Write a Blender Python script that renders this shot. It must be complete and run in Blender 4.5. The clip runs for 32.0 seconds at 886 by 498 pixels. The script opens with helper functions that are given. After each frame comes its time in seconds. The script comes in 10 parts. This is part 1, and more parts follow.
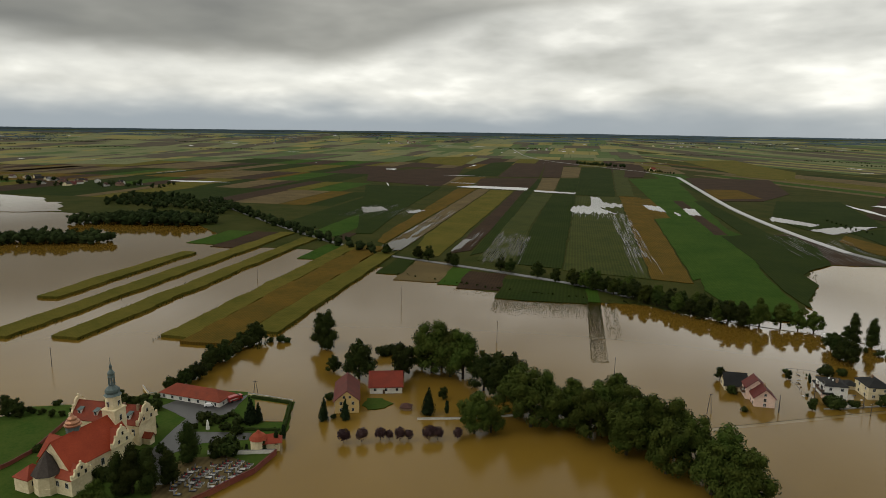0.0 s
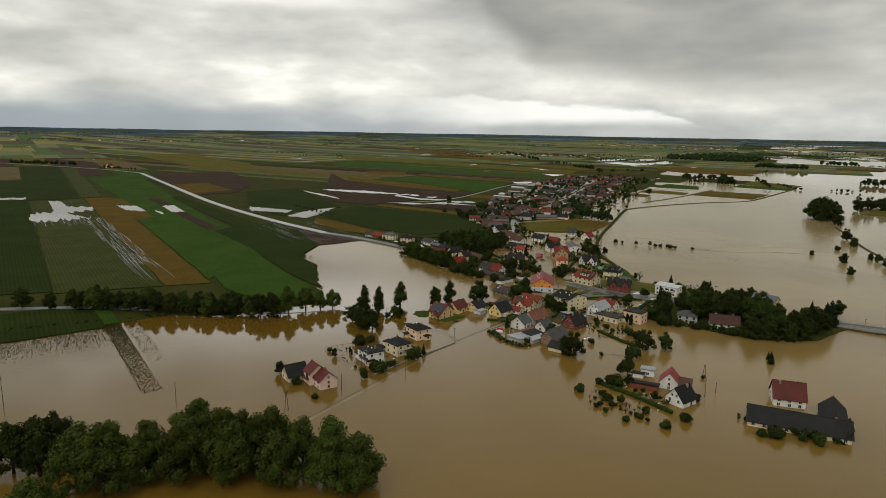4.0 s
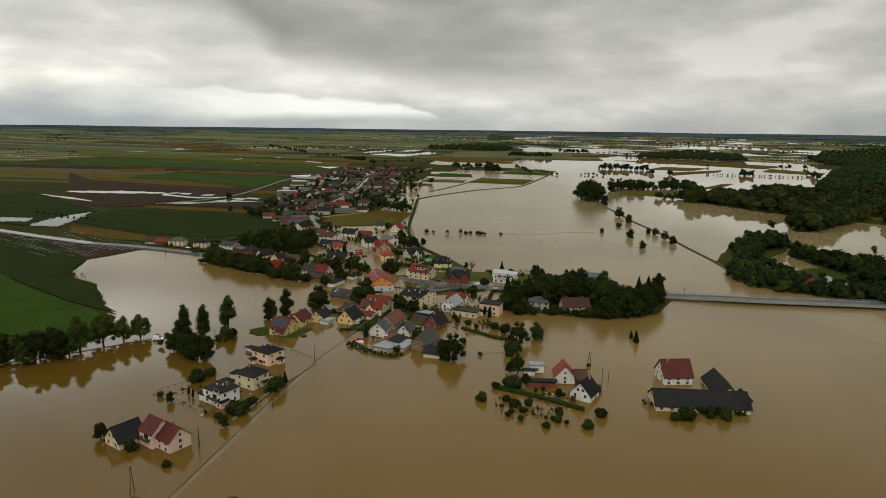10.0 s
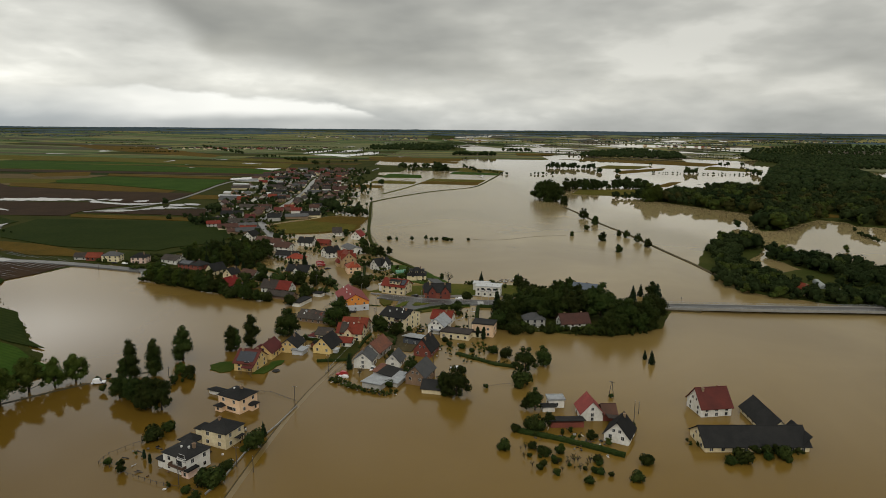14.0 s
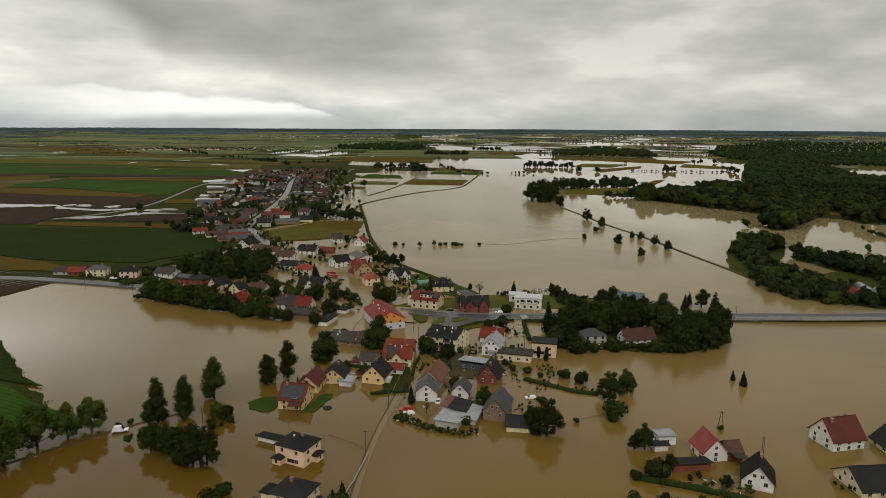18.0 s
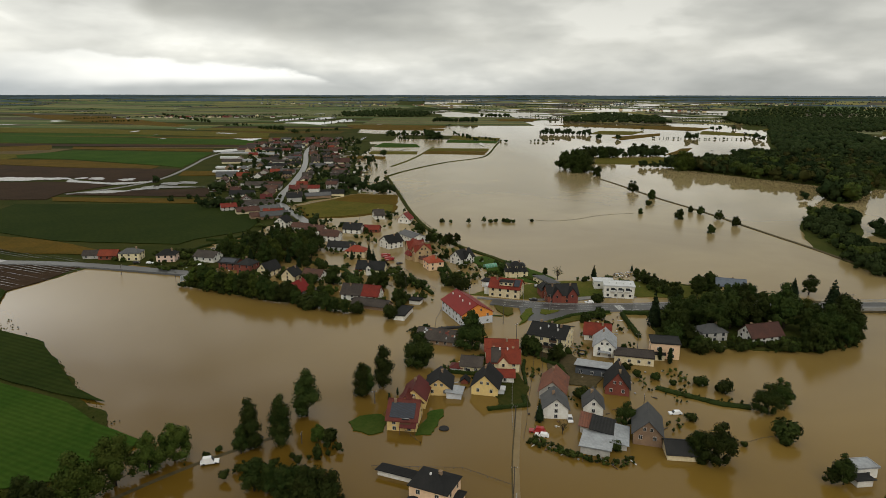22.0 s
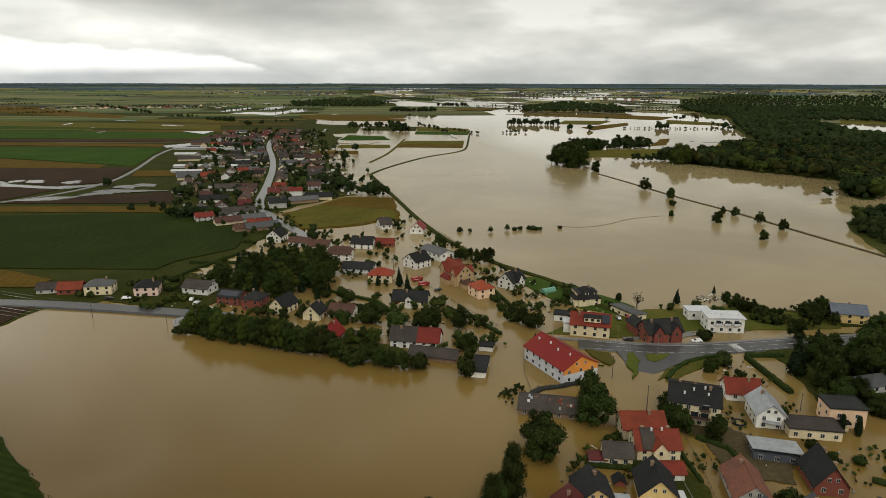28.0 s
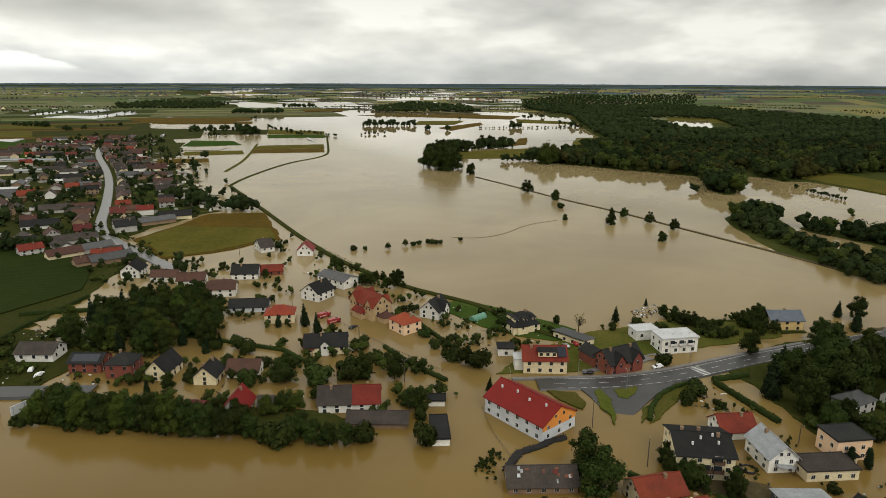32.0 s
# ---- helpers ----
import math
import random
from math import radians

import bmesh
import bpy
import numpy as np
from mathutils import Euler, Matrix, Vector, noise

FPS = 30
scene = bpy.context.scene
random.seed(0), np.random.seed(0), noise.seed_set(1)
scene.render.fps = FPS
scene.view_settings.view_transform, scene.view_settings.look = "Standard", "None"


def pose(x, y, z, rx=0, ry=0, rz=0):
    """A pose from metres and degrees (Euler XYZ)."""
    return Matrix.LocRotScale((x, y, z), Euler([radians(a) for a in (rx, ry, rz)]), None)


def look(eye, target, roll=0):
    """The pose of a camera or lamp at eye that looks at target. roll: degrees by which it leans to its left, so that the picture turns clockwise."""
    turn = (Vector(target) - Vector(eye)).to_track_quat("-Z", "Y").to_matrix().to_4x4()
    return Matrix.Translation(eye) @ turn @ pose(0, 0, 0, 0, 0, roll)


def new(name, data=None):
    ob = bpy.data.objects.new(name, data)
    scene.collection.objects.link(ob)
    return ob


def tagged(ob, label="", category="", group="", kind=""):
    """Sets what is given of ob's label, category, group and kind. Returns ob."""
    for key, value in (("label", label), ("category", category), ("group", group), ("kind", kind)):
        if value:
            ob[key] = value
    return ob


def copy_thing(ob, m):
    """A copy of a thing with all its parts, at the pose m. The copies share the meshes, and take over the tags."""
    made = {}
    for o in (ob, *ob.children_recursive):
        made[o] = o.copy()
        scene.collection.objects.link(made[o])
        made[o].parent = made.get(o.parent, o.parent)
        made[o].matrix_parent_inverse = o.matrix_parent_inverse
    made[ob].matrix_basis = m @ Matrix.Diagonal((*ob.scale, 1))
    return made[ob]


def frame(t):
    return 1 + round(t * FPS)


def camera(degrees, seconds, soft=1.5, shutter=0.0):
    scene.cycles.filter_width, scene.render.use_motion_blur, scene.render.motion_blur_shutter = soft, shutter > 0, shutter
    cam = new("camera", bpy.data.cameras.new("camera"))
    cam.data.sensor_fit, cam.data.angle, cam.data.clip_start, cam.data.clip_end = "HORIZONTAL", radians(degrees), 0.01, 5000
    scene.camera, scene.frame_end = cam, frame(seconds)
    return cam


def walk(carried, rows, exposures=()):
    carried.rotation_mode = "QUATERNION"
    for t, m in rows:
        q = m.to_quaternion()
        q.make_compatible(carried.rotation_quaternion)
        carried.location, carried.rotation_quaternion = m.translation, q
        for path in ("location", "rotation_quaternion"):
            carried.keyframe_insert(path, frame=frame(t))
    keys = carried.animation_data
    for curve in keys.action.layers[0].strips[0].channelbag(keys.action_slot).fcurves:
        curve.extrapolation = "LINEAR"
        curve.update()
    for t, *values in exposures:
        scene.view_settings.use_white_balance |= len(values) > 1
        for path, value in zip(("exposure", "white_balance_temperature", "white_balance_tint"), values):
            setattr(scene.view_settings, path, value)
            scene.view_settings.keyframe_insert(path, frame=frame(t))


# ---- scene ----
cam = camera(69.1, 32.0, 0.85)
# seconds, eye x, y, z, yaw, pitch, roll
ROWS = [
    (0.0, 9.45, 16.70, 110.29, 11.52, -10.57, -0.79),
    (0.5, 4.40, 18.39, 110.38, 4.12, -10.56, -0.84),
    (1.0, -0.32, 20.47, 110.56, -3.10, -10.56, -0.91),
    (1.5, -4.43, 23.06, 110.76, -10.03, -10.57, -0.94),
    (2.0, -7.98, 25.89, 111.01, -16.85, -10.57, -0.96),
    (2.5, -11.12, 28.80, 111.30, -23.23, -10.56, -0.96),
    (3.0, -14.40, 32.01, 111.54, -28.74, -10.54, -0.98),
    (3.5, -17.56, 36.30, 111.51, -32.09, -10.48, -0.98),
    (4.5, -22.15, 45.65, 110.75, -36.91, -10.42, -0.86),
    (5.5, -25.63, 55.28, 109.27, -41.66, -10.37, -0.73),
    (6.0, -26.84, 60.04, 107.90, -44.53, -10.42, -0.74),
    (6.5, -27.92, 65.01, 106.53, -47.35, -10.45, -0.70),
    (7.0, -28.51, 70.50, 105.81, -49.23, -10.50, -0.70),
    (7.5, -28.78, 76.36, 105.72, -50.40, -10.51, -0.70),
    (8.0, -28.96, 82.32, 105.70, -51.42, -10.53, -0.69),
    (8.5, -29.00, 88.52, 105.55, -52.42, -10.56, -0.67),
    (9.0, -28.50, 94.54, 105.43, -53.52, -10.62, -0.70),
    (9.5, -26.80, 100.16, 105.32, -54.86, -10.67, -0.73),
    (10.0, -24.21, 105.41, 105.22, -55.97, -10.72, -0.72),
    (10.5, -20.93, 110.18, 105.24, -56.65, -10.73, -0.71),
    (11.0, -17.14, 114.53, 105.30, -57.35, -10.73, -0.70),
    (11.5, -13.55, 119.06, 105.39, -58.01, -10.74, -0.74),
    (12.0, -10.54, 124.16, 105.47, -58.69, -10.75, -0.73),
    (12.5, -8.07, 129.79, 105.45, -59.58, -10.74, -0.67),
    (13.0, -6.02, 135.84, 105.35, -60.26, -10.74, -0.59),
    (13.5, -4.17, 142.19, 105.18, -60.89, -10.74, -0.56),
    (14.0, -2.51, 148.80, 104.97, -61.53, -10.72, -0.53),
    (14.5, -1.00, 155.57, 104.74, -62.15, -10.71, -0.52),
    (15.5, 1.80, 169.23, 104.29, -63.33, -10.74, -0.46),
    (16.5, 4.62, 183.06, 103.91, -64.45, -10.77, -0.39),
    (17.0, 6.18, 190.12, 103.84, -64.66, -10.74, -0.36),
    (17.5, 7.91, 197.22, 103.86, -64.87, -10.75, -0.33),
    (18.0, 9.64, 204.28, 103.91, -65.09, -10.77, -0.29),
    (18.5, 11.45, 211.30, 103.95, -65.22, -10.89, -0.27),
    (19.0, 13.27, 218.37, 104.00, -65.26, -11.07, -0.26),
    (19.5, 15.14, 225.55, 104.11, -65.36, -11.25, -0.23),
    (20.0, 17.08, 232.56, 104.22, -65.47, -11.40, -0.21),
    (20.5, 19.30, 239.66, 104.33, -65.48, -11.72, -0.18),
    (21.0, 21.80, 246.77, 104.42, -65.45, -12.45, -0.15),
    (21.5, 24.18, 253.97, 104.48, -65.44, -13.16, -0.14),
    (22.0, 26.73, 261.18, 104.52, -65.42, -13.67, -0.11),
    (22.5, 29.31, 268.57, 104.54, -65.49, -14.02, -0.09),
    (23.0, 32.17, 275.85, 104.57, -65.75, -14.36, -0.06),
    (23.5, 35.60, 282.72, 104.59, -66.18, -14.55, -0.07),
    (24.0, 39.48, 289.21, 104.61, -66.66, -14.58, -0.05),
    (24.5, 43.68, 295.29, 104.68, -67.20, -14.59, -0.03),
    (25.0, 47.92, 301.29, 104.78, -67.79, -14.61, -0.03),
    (25.5, 51.90, 307.47, 104.89, -68.19, -14.60, -0.05),
    (26.5, 59.19, 320.35, 105.16, -69.01, -14.60, -0.06),
    (27.5, 66.54, 333.19, 105.43, -69.86, -14.60, -0.08),
    (28.0, 70.65, 339.29, 105.52, -70.46, -14.65, -0.11),
    (28.5, 75.30, 344.66, 105.56, -72.05, -14.67, -0.11),
    (29.0, 80.16, 350.01, 105.67, -73.21, -14.67, -0.11),
    (29.5, 84.71, 355.30, 105.76, -74.75, -14.65, -0.11),
    (30.0, 89.25, 360.74, 105.95, -77.17, -14.61, -0.13),
    (30.5, 93.73, 366.07, 106.08, -79.11, -14.60, -0.16),
    (31.0, 98.49, 371.73, 106.13, -80.81, -14.60, -0.18),
    (31.5, 103.44, 376.93, 105.99, -82.57, -14.61, -0.22),
    (32.0, 108.53, 381.94, 105.78, -84.22, -14.62, -0.22),
]
EXPOSURE = [(0, 0.0), (3, -0.03), (7, -0.07), (11, -0.08), (19, 0.0), (22, 0.09), (24, 0.15), (28, 0.2), (32, 0.36)]
walk(cam, [(t, pose(x, y, z, 90 + pitch, roll, yaw)) for t, x, y, z, yaw, pitch, roll in ROWS], EXPOSURE)

# ---- world and light ----
world = bpy.data.worlds.new("overcast_sky")
scene.world = world
world.use_nodes = True


def node(tree, kind, values=(), **props):
    n = tree.nodes.new(kind)
    for k, v in props.items():
        if k == "operation":
            n.operation = v
        elif k == "data_type":
            n.data_type = v
        elif k == "blend_type":
            n.blend_type = v
        elif k == "bands_direction":
            n.bands_direction = v
        elif k == "sky_type":
            n.sky_type = v
        elif k == "sun_disc":
            n.sun_disc = v
        elif k == "sun_elevation":
            n.sun_elevation = v
        elif k == "sun_rotation":
            n.sun_rotation = v
    for i, v in values:
        n.inputs[i].default_value = v
    return n


def build_sky():
    """A layered overcast: bright lumpy cloud near the horizon, a heavy grey deck hanging over it, blue-grey rain haze in the north-west."""
    t = world.node_tree
    t.nodes.clear()
    ln = t.links.new

    def op(kind, a, b=0.0, c=None):
        n = node(t, "ShaderNodeMath", operation=kind)
        for i, v in enumerate((a, b, c)):
            if isinstance(v, (int, float)):
                n.inputs[i].default_value = v
            elif v is not None:
                ln(v, n.inputs[i])
        return n.outputs[0]

    def step(x, lo, hi):
        n = t.nodes.new("ShaderNodeMapRange")
        n.interpolation_type = "SMOOTHSTEP"
        n.inputs[1].default_value, n.inputs[2].default_value = lo, hi
        ln(x, n.inputs[0])
        return n.outputs[0]

    def ramp(x, stops):
        n = node(t, "ShaderNodeValToRGB")
        e = n.color_ramp.elements
        e[0].position, e[1].position = stops[0][0], stops[-1][0]
        for k, (p, c) in enumerate(stops):
            q = e[0] if k == 0 else e[-1] if k == len(stops) - 1 else e.new(p)
            q.color = (*c, 1) if isinstance(c, tuple) else (c, c, c, 1)
        ln(x, n.inputs[0])
        return n.outputs[0]

    def blend(f, a, b, how="MIX"):
        n = node(t, "ShaderNodeMix", data_type="RGBA", blend_type=how)
        for i, v in ((0, f), (6, a), (7, b)):
            if isinstance(v, (int, float)):
                n.inputs[i].default_value = v
            elif isinstance(v, tuple):
                n.inputs[i].default_value = (*v, 1)
            else:
                ln(v, n.inputs[i])
        return n.outputs[2]

    co = node(t, "ShaderNodeTexCoord")
    sep = node(t, "ShaderNodeSeparateXYZ")
    ln(co.outputs["Generated"], sep.inputs[0])
    x, y, up = sep.outputs[0], sep.outputs[1], op("MAXIMUM", sep.outputs[2], 0.0)
    # bearing from 130 degrees east of north (0) to 60 west of it (1)
    bearing = op("MULTIPLY_ADD", op("ARCTAN2", op("MULTIPLY", x, -1.0), y), 180 / math.pi / 190, 130 / 190)
    flat = node(t, "ShaderNodeCombineXYZ")
    ln(op("MULTIPLY", x, 2.4), flat.inputs[0]), ln(op("MULTIPLY", y, 2.4), flat.inputs[1]), ln(op("MULTIPLY", up, 7.5), flat.inputs[2])

    def cloud(scale, detail, rough, warp):
        n = node(t, "ShaderNodeTexNoise", [("Scale", scale), ("Detail", detail), ("Roughness", rough), ("Distortion", warp)])
        ln(flat.outputs[0], n.inputs["Vector"])
        return n.outputs[0]

    big, mid, fine = cloud(1.0, 2.0, 0.45, 0.0), cloud(2.8, 3.0, 0.46, 0.0), cloud(8.0, 5.0, 0.5, 0.2)
    lumps = op("ADD", op("MULTIPLY", big, 0.36), op("ADD", op("MULTIPLY", mid, 0.50), op("MULTIPLY", fine, 0.14)))
    deck = ramp(lumps, [(0.36, (0.47, 0.47, 0.428)), (0.455, (0.60, 0.598, 0.55)), (0.53, (0.71, 0.705, 0.645)), (0.62, (0.95, 0.938, 0.86))])
    glow = ramp(up, [(0.0, 0.88), (0.03, 1.06), (0.07, 1.12), (0.12, 0.98), (0.2, 1.0), (0.34, 1.25), (0.6, 1.05), (1.0, 1.0)])
    deck = blend(1.0, deck, glow, "MULTIPLY")
    side = ramp(bearing, [(0.0, 0.64), (0.16, 0.70), (0.3, 0.88), (0.42, 1.0), (1.0, 1.02)])
    deck = blend(1.0, deck, side, "MULTIPLY")
    # the grey deck: the height of its lower edge round the horizon, and how heavy it hangs
    edge = ramp(bearing, [(0.0, 0.06), (0.16, 0.054), (0.3, 0.052), (0.395, 0.060), (0.46, 0.088), (0.485, 0.135), (0.55, 0.175), (0.63, 0.198), (0.70, 0.170), (0.75, 0.125), (0.80, 0.092), (1.0, 0.082)])
    weight = ramp(bearing, [(0.0, 0.15), (0.22, 0.28), (0.3, 0.4), (0.37, 0.76), (0.47, 0.92), (0.58, 0.85), (0.68, 0.7), (0.78, 0.9), (1.0, 1.0)])
    lower = op("SUBTRACT", op("ADD", up, op("ADD", op("MULTIPLY_ADD", big, 0.09, -0.045), op("MULTIPLY_ADD", mid, 0.07, -0.035))), edge)
    hang = op("MULTIPLY", op("MULTIPLY", step(lower, -0.012, 0.03), weight), op("SUBTRACT", 1.0, step(up, 0.19, 0.28)))
    slate = ramp(op("ADD", op("MULTIPLY", mid, 0.6), op("MULTIPLY", big, 0.4)), [(0.36, (0.27, 0.27, 0.246)), (0.5, (0.335, 0.333, 0.297)), (0.64, (0.43, 0.425, 0.378))])
    slate = blend(1.0, slate, ramp(bearing, [(0.3, 1.0), (0.62, 1.0), (0.8, 0.72), (1.0, 0.66)]), "MULTIPLY")
    # the deck opens to bright cloud above the north
    gap = op("MULTIPLY", ramp(bearing, [(0.46, 0.0), (0.50, 0.5), (0.53, 1.0), (0.60, 1.0), (0.66, 0.0)]), op("MULTIPLY", step(up, 0.16, 0.215), op("SUBTRACT", 1.0, step(up, 0.25, 0.37))))
    deck = blend(gap, deck, (1.95, 1.92, 1.78))
    sky_col = blend(hang, deck, slate)
    rain = op("MULTIPLY", op("SUBTRACT", 1.0, step(op("ADD", up, op("MULTIPLY_ADD", mid, 0.05, -0.025)), 0.008, 0.058)), ramp(bearing, [(0.0, 0.1), (0.3, 0.22), (0.45, 0.42), (0.56, 0.78), (0.7, 0.95), (1.0, 0.95)]))
    sky_col = blend(rain, sky_col, (0.31, 0.355, 0.39))
    # a bright streak of open sky under the deck, sharp above and sinking to the horizon in the east
    brim = ramp(bearing, [(0.36, 0.006), (0.379, 0.0105), (0.391, 0.0165), (0.404, 0.028), (0.415, 0.036), (0.45, 0.0415), (0.475, 0.047), (0.487, 0.053), (0.53, 0.049), (0.56, 0.03)])
    over = op("SUBTRACT", op("ADD", up, op("MULTIPLY_ADD", fine, 0.022, -0.011)), brim)
    streak = op("MULTIPLY", op("MULTIPLY", op("SUBTRACT", 1.0, step(over, -0.005, 0.003)), step(op("ADD", up, op("MULTIPLY_ADD", mid, 0.016, -0.008)), 0.004, 0.022)), ramp(bearing, [(0.36, 0.2), (0.39, 0.65), (0.41, 0.9), (0.46, 0.95), (0.485, 0.6), (0.52, 0.2), (0.56, 0.0)]))
    sky_col = blend(streak, sky_col, (0.98, 0.98, 0.925))
    clear = node(t, "ShaderNodeTexSky", sky_type="NISHITA", sun_disc=False, sun_elevation=radians(44), sun_rotation=radians(237))
    dim = blend(1.0, clear.outputs[0], (0.06, 0.06, 0.06), "MULTIPLY")
    bg = node(t, "ShaderNodeBackground", [("Strength", 1.12)])
    ln(blend(0.95, dim, sky_col), bg.inputs[0])
    ln(bg.outputs[0], node(t, "ShaderNodeOutputWorld").inputs[0])


build_sky()
sun = new("sun", bpy.data.lights.new("sun", "SUN"))
sun.data.energy, sun.data.angle, sun.data.color = 0.85, radians(35), (1.0, 0.95, 0.86)
sun.matrix_world = look((0, 0, 300), (70, 45, 220))


# ---- materials ----
def mat(name, col, col2=None, rough=0.8, grain=2.0, patch=0.12, bump=0.15, spread=0.0, metal=0.0, spec=0.4, bands=None, island=0.0):
    """A surface with fine grain and larger stains, laid out in world metres. spread: how far each object differs; bands: (axis, per metre, depth)."""
    m = bpy.data.materials.new(name)
    m.use_nodes = True
    t = m.node_tree
    ln = t.links.new
    b = t.nodes["Principled BSDF"]
    b.inputs["Roughness"].default_value, b.inputs["Metallic"].default_value, b.inputs["Specular IOR Level"].default_value = rough, metal, spec
    geo = node(t, "ShaderNodeNewGeometry")
    small = node(t, "ShaderNodeTexNoise", [("Scale", grain), ("Detail", 5.0), ("Roughness", 0.65)])
    large = node(t, "ShaderNodeTexNoise", [("Scale", patch), ("Detail", 4.0), ("Roughness", 0.6)])
    ln(geo.outputs["Position"], small.inputs["Vector"]), ln(geo.outputs["Position"], large.inputs["Vector"])
    second = col2 or tuple(c * 0.62 for c in col)
    mix = node(t, "ShaderNodeMix", [(6, (*col, 1)), (7, (*second, 1))], data_type="RGBA")
    stretch = node(t, "ShaderNodeMapRange", [(1, 0.38), (2, 0.62)])
    half = node(t, "ShaderNodeMix", [(0, 0.5)], data_type="FLOAT")
    ln(small.outputs[0], half.inputs[2]), ln(large.outputs[0], half.inputs[3])
    ln(half.outputs[0], stretch.inputs[0]), ln(stretch.outputs[0], mix.inputs[0])
    out = mix.outputs[2]
    if bands:
        wave = node(t, "ShaderNodeTexWave", [("Scale", bands[1] / 2), ("Distortion", 0.6), ("Detail", 1.0)], bands_direction=bands[0])
        ln(geo.outputs["Position"], wave.inputs["Vector"])
        dark = node(t, "ShaderNodeMix", [(7, (0.35, 0.33, 0.3, 1))], data_type="RGBA", blend_type="MULTIPLY")
        amount = node(t, "ShaderNodeMath", [(1, bands[2])], operation="MULTIPLY")
        ln(wave.outputs[1], amount.inputs[0]), ln(amount.outputs[0], dark.inputs[0]), ln(out, dark.inputs[6])
        out = dark.outputs[2]
    if spread or island:
        info = node(t, "ShaderNodeObjectInfo")
        rnd = geo.outputs["Random Per Island"] if island else info.outputs["Random"]
        amt = island or spread
        hsv = node(t, "ShaderNodeHueSaturation")
        val = node(t, "ShaderNodeMapRange", [(3, 1 - amt), (4, 1 + amt)])
        hue = node(t, "ShaderNodeMapRange", [(3, 0.5 - 0.05 * amt), (4, 0.5 + 0.05 * amt)])
        ln(rnd, val.inputs[0]), ln(rnd, hue.inputs[0])
        ln(val.outputs[0], hsv.inputs["Value"]), ln(hue.outputs[0], hsv.inputs["Hue"]), ln(out, hsv.inputs["Color"])
        out = hsv.outputs[0]
    ln(out, b.inputs["Base Color"])
    if bump:
        bp = node(t, "ShaderNodeBump", [("Strength", bump), ("Distance", 0.1)])
        ln(small.outputs[0], bp.inputs["Height"]), ln(bp.outputs[0], b.inputs["Normal"])
    return m


